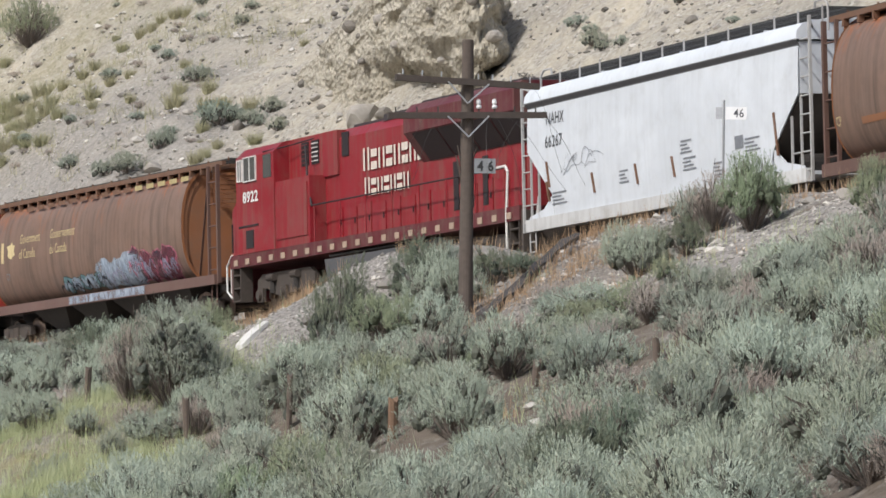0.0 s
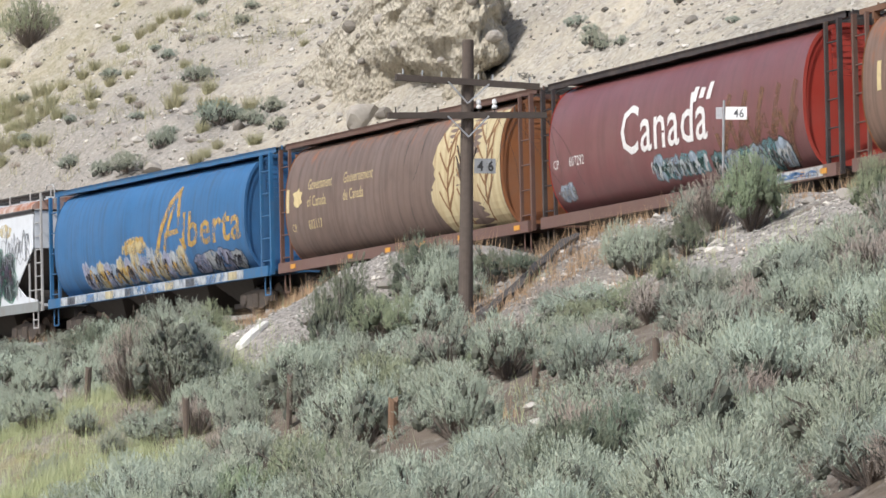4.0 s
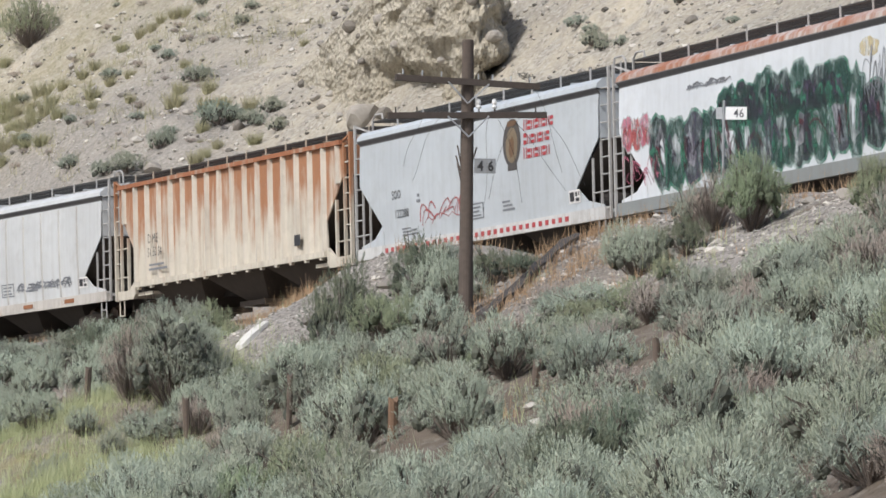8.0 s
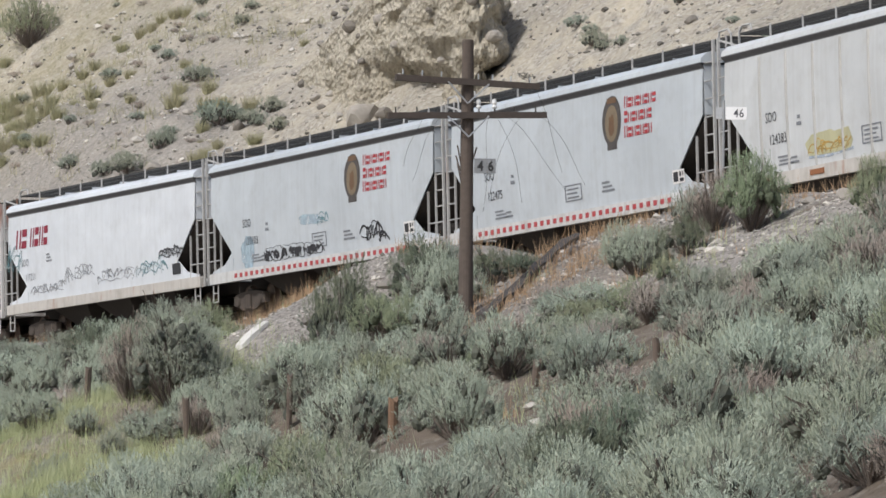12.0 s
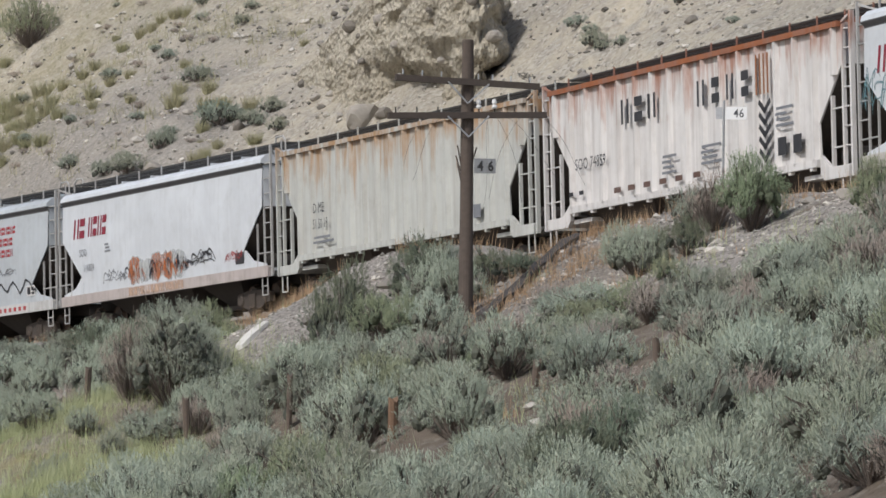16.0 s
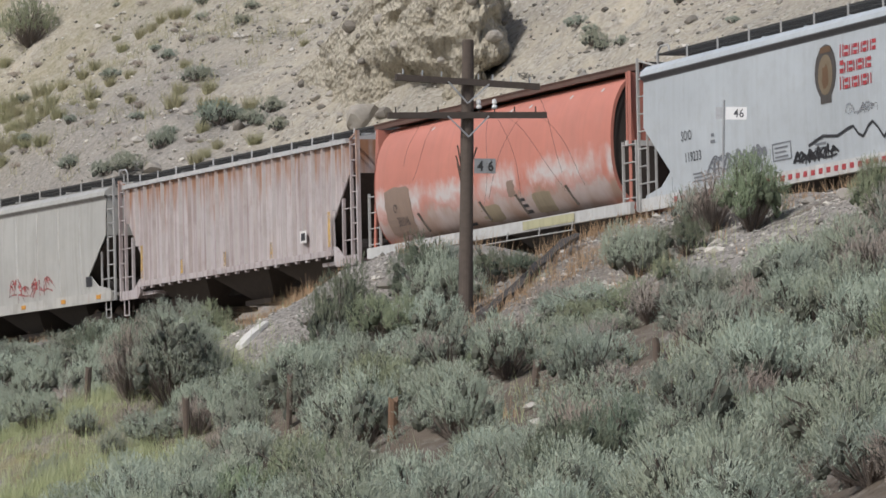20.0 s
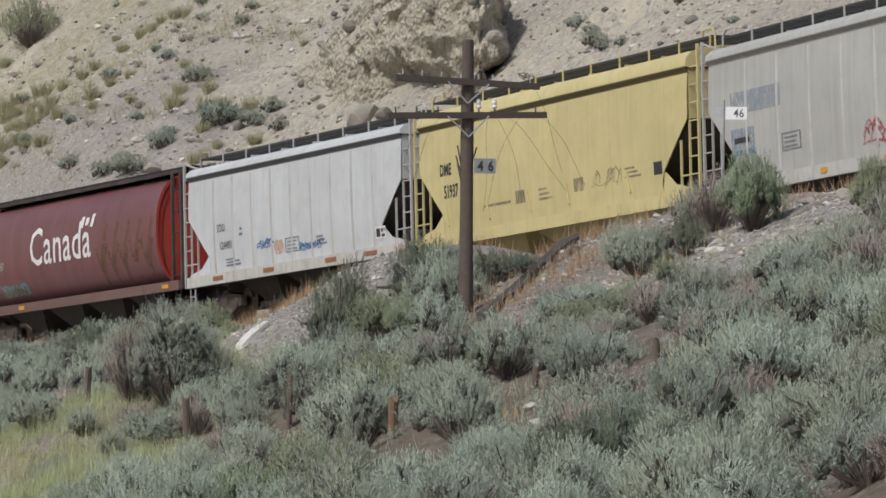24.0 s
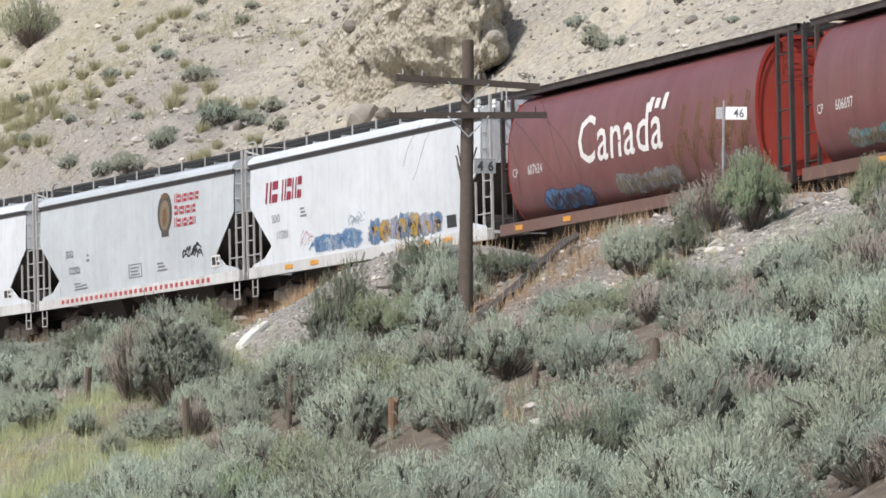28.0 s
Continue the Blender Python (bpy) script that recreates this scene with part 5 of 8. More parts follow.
def rust_posts(car, xs, z0, z1, material):
    for x in xs:
        bm = bmesh.new()
        bar(bm, (x, -slab_at(z0) - 0.02, z0), (x - 0.12, -slab_at(z1) - 0.02, z1), 0.07)
        part("side_bracket", bm, material, car)


def build_train():
    S = SPRAY
    # the couplings between cars, in metres along the line at mid clip
    c = [261.8, 243.1, 224.85, 202.3, 181.63, 162.59, 143.48, 124.15, 105.44, 87.43, 67.85, 49.8, 31.93, 13.57, -3.95, -23.33, -42.8, -60.86, -78.8, -97.85, -117.57, -136.4, -155.6, -173.5, -192.47, -211.5, -230.05, -247.84, -266.0]
    n = [c[i] - c[i + 1] for i in range(len(c) - 1)]
    smo, rib, rnd_ = "covered_hopper_car", "ribbed_hopper_car", "cylindrical_hopper_car"
    cars = []

    def R(i, label, body, end, frame_m, sill, roof):
        car = round_hopper(rnd_, label, n[i], body, end, frame_m, sill, roof, gap={18: 1.5, 3: 2.9}.get(i, 2.1), closed=i == 18)
        cars.append(car)
        return car

    def A(i, label, body, sill=SILL_WHITE, dash=None, roof=None, eave=None):
        car = smooth_hopper(smo, label, n[i], body, roof or body, eave or EAVE_SHADE, sill, dash, bays=body if i == 21 else None, lift=0.12 if i in (1, 21) else 0.0,
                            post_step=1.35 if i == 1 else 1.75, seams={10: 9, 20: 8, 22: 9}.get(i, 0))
        cars.append(car)
        return car

    def B(i, label, body, ribs, roof, k=18, w=0.11):
        car = ribbed_hopper(rib, label, n[i], body, ribs, roof, k, rib_w=w)
        cars.append(car)
        return car

    car = R(0, "rust-brown cylindrical grain hopper car with bare streaks", BROWN, RUSTY_END, FRAME_BROWN, FRAME_BROWN, FRAME_RUST)
    words(car, "CP", -8.0, 2.05, 0.3, MARK_CREAM, barrel_at)
    bars(car, -6.6, 2.0, 3.2, 0.3, 1, RUSTY_END, barrel_at)
    car = A(1, "clean white covered hopper car with black car number", WHITE)
    words(car, "NAHX", -7.13, 3.52, 0.42, INK, slab_at, 0.98)
    words(car, "66267", -7.2, 2.96, 0.42, INK, slab_at, 1.08)
    for x, z, w in ((-6.9, 1.55, 1.0), (-2.4, 1.75, 0.6), (1.6, 1.75, 0.8), (1.5, 2.15, 0.7), (5.3, 1.9, 0.9), (3.4, 1.5, 0.6)):
        bars(car, x, z, w, 0.35, 4, FADED_INK, slab_at)
    tag_scrawl(car, -6.2, -3.8, 2.2, 2.9, FADED_INK, 7, slab_at, 2, 0.02)
    rust_posts(car, (-7.05, -4.0, -1.2, 1.1), 1.66, 2.14, FRAME_RUST)
    rust_posts(car, (-6.98,), 2.0, 2.62, FRAME_RUST)
    rust_posts(car, (7.2,), 1.68, 2.64, FRAME_RUST)
    decal(car, "inspection_plate", poly_mesh([rect(4.75, 5.25, 2.0, 2.3)]), FADED_INK, slab_at)
    cars.append(loco("locomotive", "red diesel freight locomotive with cream block lettering", 22.3))
    car = R(3, "brown cylindrical grain hopper car with sprayed blue and pink letters", BROWN, RUSTY_END, FRAME_BROWN, SILL_MAROON, FRAME_RUST)
    livery_government(car, "")
    graffiti(car, -3.0, 0.4, 1.45, 1.95, 5, [S["teal"], S["pale"]], S["deep"], 11, barrel_at, [S["night"], S["pale"]])
    graffiti(car, 0.2, 3.6, 1.40, 2.30, 3, [S["pale"]], S["pale"], 12, barrel_at, [S["lilac"], S["pale"]])
    graffiti(car, 3.0, 6.6, 1.40, 2.5, 4, [S["night"], S["wine"]], S["pink"], 13, barrel_at, [S["lilac"], S["pink"]])
    decal(car, "paint_band", poly_mesh([rect(-2.2, 4.3, 1.05, 1.28)]), S["pale"], lambda z: 1.512)
    for i in range(15):
        decal(car, "chord_patch", poly_mesh([rect(-6.4 + i * 0.95, -5.8 + i * 0.95, 4.12, 4.26)]), OLD_CREAM if i > 9 else FRAME_RUST, lambda z: 1.30)
    car = R(4, "maroon cylindrical hopper car with red ends and blue sprayed letters", MAROON, RED_END, FRAME_DARK, SILL_MAROON, FRAME_DARK)
    livery_canada(car, "607292")
    graffiti(car, -1.6, 1.6, 1.65, 2.25, 6, [S["pale"], S["teal"]], S["teal"], 21, barrel_at, [S["deep"], S["white"]])
    graffiti(car, 1.9, 6.4, 1.40, 2.20, 6, [S["teal"], S["pale"]], S["deep"], 22, barrel_at, [S["white"], S["deep"]])
    graffiti(car, -7.8, -6.9, 1.6, 2.1, 2, [S["pale"]], S["grey"], 23, barrel_at, [S["grey"]])
    decal(car, "paint_band", poly_mesh([rect(2.0, 8.4, 1.05, 1.28)]), S["wash"], lambda z: 1.512)
    tag_scrawl(car, 2.2, 8.0, 1.08, 1.26, S["blue"], 24, lambda z: 1.515, 9, 0.05)
    sill_marks(car, -1, AMBER, (7.2, 8.4))
    car = R(5, "dusky brown cylindrical hopper car with a cream wheat panel", DUSK_BROWN, RUSTY_END, FRAME_BROWN, SILL_MAROON, FRAME_BROWN)
    livery_government(car, "602117")
    decal(car, "wheat_panel", poly_mesh([[(3.3, 1.35), (7.42, 1.35), (7.42, 4.2), (3.6, 4.2), (3.0, 3.6), (2.65, 2.9), (2.65, 2.2)]]), WHEAT, barrel_at, 0.006, "cream panel painted with brown wheat ears")
    for x in (3.7, 4.9, 6.3):
        decal(car, "wheat_stem", poly_mesh(ribbon([(x, 1.5), (x + 0.15, 2.6), (x + 0.5, 4.0)], 0.09)), WHEAT_LINE, barrel_at, 0.012)
        for k in range(4):
            z = 1.9 + k * 0.5
            decal(car, "wheat_leaf", poly_mesh(ribbon([(x + 0.06 * k, z), (x + 0.5 + 0.06 * k, z + 0.45), (x + 0.62, z + 0.8)], 0.10) + ribbon([(x + 0.06 * k, z), (x - 0.42, z + 0.5)], 0.08)), WHEAT_LINE, barrel_at, 0.012)
    sill_marks(car, -1, AMBER, (-7.9, -3.4, -0.6, 1.9, 4.6, 8.4))
    car = R(6, "bright blue cylindrical hopper car with sprayed letters along the bottom", BLUE, BLUE, BLUE_FRAME, BLUE_FRAME, BLUE_FRAME)
    words(car, "lberta", 2.45, 2.2, 1.42, S["gold"], barrel_at, 1.36, 0.12, 0.02, "lettering", "slanted orange-yellow word Alberta")
    decal(car, "peak_stroke", poly_mesh(ribbon([(0.45, 2.15), (1.0, 2.9), (1.6, 3.5), (2.25, 3.85)], 0.24) + ribbon([(2.25, 3.85), (2.35, 3.2), (2.5, 2.5), (2.75, 2.2)], 0.26) + ribbon([(1.1, 2.25), (1.6, 3.0), (1.95, 3.4)], 0.2) + ribbon([(1.2, 2.62), (2.3, 2.7)], 0.16)), S["gold"], barrel_at, 0.012)
    graffiti(car, -6.1, -1.9, 1.40, 2.2, 7, [S["lilac"], S["pale"], S["sand"]], S["pale"], 31, barrel_at, [S["night"], S["gold"], S["night"]])
    graffiti(car, -1.8, 2.6, 1.40, 2.35, 7, [S["sand"], S["lilac"], S["wash"]], S["pale"], 32, barrel_at, [S["gold"], S["night"], S["wash"]])
    graffiti(car, 3.3, 7.0, 1.40, 2.0, 4, [S["lilac"], S["wash"]], S["night"], 33, barrel_at, [S["night"]])
    graffiti(car, -2.2, -0.6, 2.25, 2.75, 3, [S["gold"]], S["sand"], 34, barrel_at, [S["sand"]])
    decal(car, "paint_band", poly_mesh([rect(-8.0, 7.4, 1.04, 1.29)]), S["wash"], lambda z: 1.512)
    for k in range(9):
        decal(car, "paint_patch", poly_mesh([rect(-7.4 + k * 1.7, -6.7 + k * 1.7, 1.05, 1.27)]), [S["night"], S["blue"], S["sand"]][k % 3], lambda z: 1.516)
    car = A(7, "white covered hopper car covered by a large green mural", WHITE, paint("sill_muddy", (0.25, 0.27, 0.27), 0.4, 0.3), roof=ROOF_RUST)
    graffiti(car, -6.6, 7.0, 1.42, 3.25, 13, [S["night"], S["deep"], S["dusk"], S["deep"]], S["green"], 41, slab_at, [S["green"], S["dusk"], S["night"], S["green"], S["wine"]], lean=0.1)
    graffiti(car, -2.4, 5.0, 2.5, 3.6, 7, [S["deep"], S["night"]], S["green"], 42, slab_at, [S["dusk"], S["green"], S["night"]])
    graffiti(car, -8.4, -6.7, 2.5, 3.3, 3, [S["pink"], S["red"]], S["wash"], 43, slab_at, [S["wash"], S["red"]])
    tag_scrawl(car, -8.3, -6.2, 1.6, 2.4, S["pink"], 46, slab_at, 4, 0.05)
    tag_scrawl(car, -4.3, -1.8, 3.55, 3.75, FADED_INK, 44, slab_at, 7, 0.04)
    tag_scrawl(car, 6.0, 8.2, 2.3, 3.7, FADED_INK, 45, slab_at, 6, 0.04)
    decal(car, "paint_patch", poly_mesh([blob(random.Random(2), 6.2, 3.6, 1.0, 0.4)]), S["sand"], slab_at, 0.006)
    car = A(8, "pale grey hopper car with a crest and red dashes", GREY_BLUE, SILL_WHITE, REFL)
    livery_grey(car, "122288")
    tag_scrawl(car, -3.6, -0.7, 1.6, 2.3, S["red"], 51, slab_at, 4, 0.05)
    car = B(9, "cream ribbed hopper car heavily streaked with orange rust", RUSTED, RIB_PALE, paint("roof_cream", (0.5, 0.45, 0.37), 0.3, 0.3, 0.7))
    words(car, "D ME", -6.35, 2.48, 0.38, INK, rib_at, 0.95)
    words(car, "51 50 54", -6.37, 2.08, 0.38, INK, rib_at, 0.85)
    bars(car, -6.3, 1.68, 1.6, 0.25, 2, FADED_INK, rib_at)
    decal(car, "inspection_plate", poly_mesh([rect(5.5, 5.95, 1.68, 1.98)]), INK, rib_at)
    car = A(10, "chalky white hopper car with a dim grey tag", CHALK, paint("sill_rusty", (0.55, 0.52, 0.48), 0.4, 0.3, 0.4, rust_top=False))
    livery_grey(car, "124383", crest_on=False)
    tag_scrawl(car, 0.9, 5.7, 1.6, 1.95, FADED_INK, 61, slab_at, 9, 0.05)
    straw = paint("spray_straw", (0.50, 0.48, 0.30))
    decal(car, "paint_patch", poly_mesh([[(-3.5, 1.52), (-1.2, 1.5), (-1.0, 1.7), (-1.2, 2.0), (-2.0, 1.96), (-2.2, 2.02), (-3.3, 1.98), (-3.7, 1.8)]]), straw, slab_at, 0.006, "washed-out straw-coloured spray patch")
    tag_scrawl(car, -3.5, -1.2, 1.52, 1.9, S["gold"], 62, slab_at, 4, 0.04)
    decal(car, "spray_tag", poly_mesh(ribbon([(-3.5, 1.5), (-2.4, 1.46), (-1.0, 1.52)], 0.06)), S["pale"], slab_at, 0.012)
    sill_marks(car, 1, RUSTY_END, (-6.0, -3.0, 1.9, 5.5), 0.8)
    car = A(11, "pale grey hopper car with a crest and red dashes", GREY_BLUE, SILL_WHITE, REFL)
    livery_grey(car, "122475")
    car = A(12, "pale grey hopper car with crest and black sprayed tags", GREY_BLUE, SILL_WHITE, REFL, roof=GREY_BLUE)
    livery_grey(car, "120103")
    graffiti(car, -4.2, 0.1, 1.40, 1.8, 7, [GREY_BLUE], INK, 71, slab_at, [INK], lean=0.2)
    tag_scrawl(car, 3.2, 5.0, 1.42, 2.1, INK, 72, slab_at, 3, 0.06)
    decal(car, "paint_patch", poly_mesh([blob(random.Random(4), -0.6, 2.34, 1.6, 0.3)]), S["haze"], slab_at, 0.006)
    decal(car, "paint_patch", poly_mesh([blob(random.Random(5), -5.6, 1.7, 1.0, 0.9)]), S["haze"], slab_at, 0.006)
    tag_scrawl(car, 0.0, 0.8, 2.15, 2.5, S["teal"], 73, slab_at, 2, 0.05)
    car = A(13, "white hopper car with red block name and thin tags", WHITE, paint("sill_rusty2", (0.55, 0.52, 0.48), 0.4, 0.3, 0.4, rust_top=False))
    livery_script(car, "119211")
    tag_scrawl(car, -8.4, -6.9, 2.1, 3.4, S["teal"], 81, slab_at, 3, 0.05)
    tag_scrawl(car, -6.0, -3.2, 1.5, 1.85, S["grey"], 82, slab_at, 6, 0.04)
    tag_scrawl(car, -2.8, -0.4, 1.7, 2.35, S["grey"], 83, slab_at, 4, 0.05)
    tag_scrawl(car, 0.0, 3.0, 1.5, 2.0, S["grey"], 86, slab_at, 5, 0.05)
    tag_scrawl(car, 3.3, 5.4, 1.55, 2.1, S["teal"], 84, slab_at, 4, 0.07)
    tag_scrawl(car, 5.2, 6.9, 1.95, 2.35, INK, 85, slab_at, 4, 0.05)
    car = B(14, "white ribbed hopper car with black block name and rust", LINE_WHITE, LINE_WHITE, paint("roof_redbrown", (0.30, 0.16, 0.12), 0.3, 0.3, 0.5), 17)
    letter_blocks(car, [3], -3.93, 3.12, 2.55, 0.58, INK, rib_at, gap=0.40, stroke=0.30)
    letter_blocks(car, [4], 0.84, 3.14, 3.5, 0.58, INK, rib_at, gap=0.50, stroke=0.30)
    for x in (-4.5, -3.6, -2.6, -1.6, -0.6, 0.5):
        decal(car, "sill_stencil", poly_mesh([rect(x, x + 0.44, 1.54, 1.67)]), FRAME_BROWN, rib_at)
    for x in (-7.5, -6.8):
        decal(car, "sill_stencil", poly_mesh([rect(x, x + 0.3, 1.66, 1.76)]), INK, rib_at)
    words(car, "SOO 74859", -7.02, 2.26, 0.40, INK, rib_at, 1.0)
    for k in range(5):
        decal(car, "chevron_mark", poly_mesh(ribbon([(4.5, 2.92 - 0.27 * k), (4.8, 2.72 - 0.27 * k), (5.1, 2.92 - 0.27 * k)], 0.13)), INK, rib_at, 0.012)
    for k in range(4):
        decal(car, "ear_stroke", poly_mesh([rect(4.3 + 0.22 * k, 4.4 + 0.22 * k, 3.1, 4.0)]), RUSTY_END, rib_at, 0.012)
    decal(car, "inspection_plate", poly_mesh([rect(5.5, 5.98, 1.66, 2.06), rect(6.36, 6.84, 1.66, 2.06)]), INK, rib_at)
    for x, z, w in ((-1.4, 1.75, 0.9), (1.0, 1.8, 1.2), (5.4, 2.3, 1.0)):
        bars(car, x, z, w, 0.5, 4, FADED_INK, rib_at)
    car = B(15, "grey ribbed hopper car with ochre rust runs", PALE_RUST, PALE_RUST, PALE_RUST)
    words(car, "D ME", -6.29, 2.48, 0.38, INK, rib_at, 0.95)
    words(car, "51 50 19", -6.32, 2.05, 0.38, INK, rib_at, 0.82)
    bars(car, -6.3, 1.65, 1.6, 0.25, 2, FADED_INK, rib_at)
    decal(car, "inspection_plate", poly_mesh([rect(5.45, 5.95, 1.58, 1.92)]), FADED_INK, rib_at)
    car = A(16, "white hopper car with red block name and orange graffiti", WHITE, paint("sill_wine", (0.50, 0.44, 0.42), 0.5, 0.3))
    livery_script(car, "116824")
    graffiti(car, -2.6, 2.0, 1.40, 2.15, 5, [S["orange"], S["wash"], S["orange"]], S["wash"], 91, slab_at, [S["orange"], S["wash"], S["night"], S["orange"]])
    decal(car, "paint_band", poly_mesh([rect(-2.6, 2.0, 1.03, 1.27)]), S["peach"], lambda z: 1.535)
    graffiti(car, 1.3, 2.3, 1.55, 2.0, 2, [S["grey"]], S["grey"], 92, slab_at, [S["night"]])
    tag_scrawl(car, -4.7, -2.8, 1.5, 1.95, S["grey"], 93, slab_at, 4, 0.05)
    tag_scrawl(car, 2.6, 4.5, 1.6, 2.1, INK, 94, slab_at, 4, 0.05)
    tag_scrawl(car, 5.4, 6.6, 1.55, 1.9, S["red"], 95, slab_at, 3, 0.05)
    car = A(17, "pale grey hopper car with crest and jagged black spray line", GREY_BLUE, SILL_WHITE, REFL)
    livery_grey(car, "119233")
    decal(car, "spray_tag", poly_mesh(ribbon([(1.6, 1.75), (2.4, 1.9), (3.2, 1.84), (3.8, 1.95), (4.1, 1.98), (4.35, 1.8), (4.6, 1.72), (4.9, 1.92), (5.15, 2.0), (5.4, 1.86), (5.7, 1.62), (6.0, 1.8), (6.25, 2.02), (6.6, 1.92), (6.9, 1.66), (7.1, 1.7)], 0.065)), INK, slab_at, 0.014)
    tag_scrawl(car, 0.7, 3.1, 1.38, 1.75, INK, 96, slab_at, 7, 0.08)
    tag_scrawl(car, -4.3, -0.9, 1.5, 2.1, FADED_INK, 97, slab_at, 7, 0.07)
    tag_scrawl(car, 3.8, 5.2, 2.2, 2.5, S["grey"], 98, slab_at, 3, 0.05)
    car = R(18, "faded salmon-red cylindrical hopper car with white overspray", SALMON_SIDE, SALMON, SALMON, SILL_WHITE, FRAME_BROWN)
    # repainted panels, the first behind the number
    for x0, x1, z0, z1, m in ((-7.6, -5.7, 1.5, 2.75, "patch_umber"), (1.1, 1.9, 1.95, 2.35, "patch_umber"), (2.6, 3.8, 1.45, 1.95, "patch_khaki"), (-1.0, 0.3, 1.45, 1.85, "patch_khaki")):
        decal(car, "paint_patch", poly_mesh([blob(random.Random(int(x0 * 10)), (x0 + x1) / 2, (z0 + z1) / 2, x1 - x0, z1 - z0, pts=26, wob=0.05, sq=9.0)]), paint(m, (0.30, 0.215, 0.17) if m == "patch_umber" else (0.34, 0.28, 0.19), 0.3, 0.3), barrel_at, 0.005)
    words(car, "CP", -7.0, 2.1, 0.3, INK, barrel_at)
    words(car, "381046", -6.9, 1.74, 0.34, INK, barrel_at, 0.8)
    for x in (-4.6, -0.2, 0.9, 2.2, 4.9, 6.9):
        decal(car, "scuff", poly_mesh([blob(random.Random(int(x * 7)), x, 4.12, 0.16, 0.09, 0.4)]), SILL_WHITE, barrel_at, 0.006)
    bm = bmesh.new()
    pipe(bm, [(-7.6, -1.56, 0.86), (5.6, -1.56, 0.86)], 0.035, 5)
    for i in range(7):
        x = -7.4 + i * 2.15
        bar(bm, (x, -1.56, 0.86), (x, -1.52, 1.08), 0.035)
    part("sill_rail", bm, RAIL_GREY, car)
    for x in (-5.0, 1.9, 5.2, -0.6):
        bm = bmesh.new()
        bar(bm, (x, -barrel_at(1.5) - 0.03, 1.5), (x - 0.25, -barrel_at(1.98) - 0.03, 1.98), 0.08)
        part("side_bracket", bm, DUST_SHADE, car)
    bars(car, -2.4, 1.45, 0.7, 0.4, 3, INK, barrel_at)
    bars(car, 1.75, 1.5, 0.5, 0.45, 3, INK, barrel_at)
    decal(car, "paint_band", poly_mesh([rect(2.2, 5.6, 1.06, 1.27)]), paint("spray_straw", (0.50, 0.48, 0.30)), lambda z: 1.512)
    car = B(19, "rose-grey ribbed hopper car stained by vertical rust", ROSE_RUST, RIB_ROSE, paint("roof_silver", (0.55, 0.55, 0.55), 0.3, 0.3), 24, 0.036)
    for x, z0, z1 in ((-7.45, 1.5, 2.45), (7.6, 1.5, 2.45), (-4.05, 1.45, 1.85), (-0.5, 1.45, 1.85), (3.2, 1.45, 1.9)):
        decal(car, "yellow_strip", poly_mesh([rect(x, x + 0.2, z0, z1)]), SPRAY["gold"], rib_at, 0.01)
    decal(car, "inspection_plate", poly_mesh([rect(5.5, 6.0, 1.72, 2.06)]), MARK_WHITE, rib_at)
    decal(car, "inspection_code", poly_mesh([rect(5.6, 5.9, 1.79, 1.99)]), INK, rib_at, 0.012)
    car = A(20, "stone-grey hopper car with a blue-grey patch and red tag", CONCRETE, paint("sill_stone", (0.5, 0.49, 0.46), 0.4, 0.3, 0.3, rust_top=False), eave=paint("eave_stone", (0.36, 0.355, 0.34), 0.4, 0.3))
    decal(car, "paint_patch", poly_mesh([rect(-7.4, -4.4, 2.78, 3.28)]), S["slate"], slab_at, 0.006, "blue-grey painted-out patch")
    decal(car, "paint_patch", poly_mesh([rect(-7.4, -6.0, 1.84, 2.45)]), S["slate"], slab_at, 0.006)
    bars(car, -7.2, 2.12, 0.9, 0.25, 1, INK, slab_at)
    bars(car, -7.2, 1.86, 1.2, 0.2, 1, S["blue"], slab_at)
    tag_scrawl(car, 0.1, 4.0, 1.42, 2.15, S["red"], 101, slab_at, 5, 0.08)
    data_box(car, -4.4, 1.75, FADED_INK, slab_at)
    decal(car, "inspection_plate", poly_mesh([rect(6.9, 7.4, 1.5, 1.8)]), INK, slab_at)
    sill_marks(car, 1, AMBER, (-5.5, -2.0, 1.5, 5.0, 8.0))
    car = A(21, "faded yellow covered hopper car with black car number", YELLOW, YELLOW, eave=paint("eave_yellow_shade", (0.16, 0.125, 0.05)))
    words(car, "DME", -7.39, 2.80, 0.42, INK, slab_at, 0.95, 0, 0.01)
    words(car, "51937", -7.14, 2.22, 0.46, INK, slab_at, 0.85, 0, 0.01)
    for x, z in ((-2.15, 1.74), (1.75, 1.76)):
        decal(car, "data_panel", poly_mesh([rect(x, x + 0.62, z, z + 0.32)]), S["mud"], slab_at)
    decal(car, "inspection_plate", poly_mesh([rect(6.8, 7.3, 1.8, 2.1)]), INK, slab_at)
    bars(car, -0.6, 1.72, 0.9, 0.35, 3, S["mud"], slab_at)
    bars(car, 5.0, 1.85, 1.0, 0.3, 3, S["mud"], slab_at)
    bars(car, -4.4, 1.8, 1.9, 0.12, 1, S["mud"], slab_at)
    tag_scrawl(car, 3.0, 4.6, 1.7, 2.4, S["mud"], 102, slab_at, 3, 0.03)
    rust_posts(car, (-6.9, -4.0, -1.2, 1.4, 5.3), 1.5, 2.0, YELLOW)
    car = A(22, "chalky white hopper car with a small blue tag", CHALK, paint("sill_rusty3", (0.56, 0.54, 0.50), 0.4, 0.3, 0.35, rust_top=False))
    livery_grey(car, "124401", crest_on=False)
    tag_scrawl(car, -2.7, -1.6, 1.75, 2.05, S["blue"], 111, slab_at, 3, 0.06)
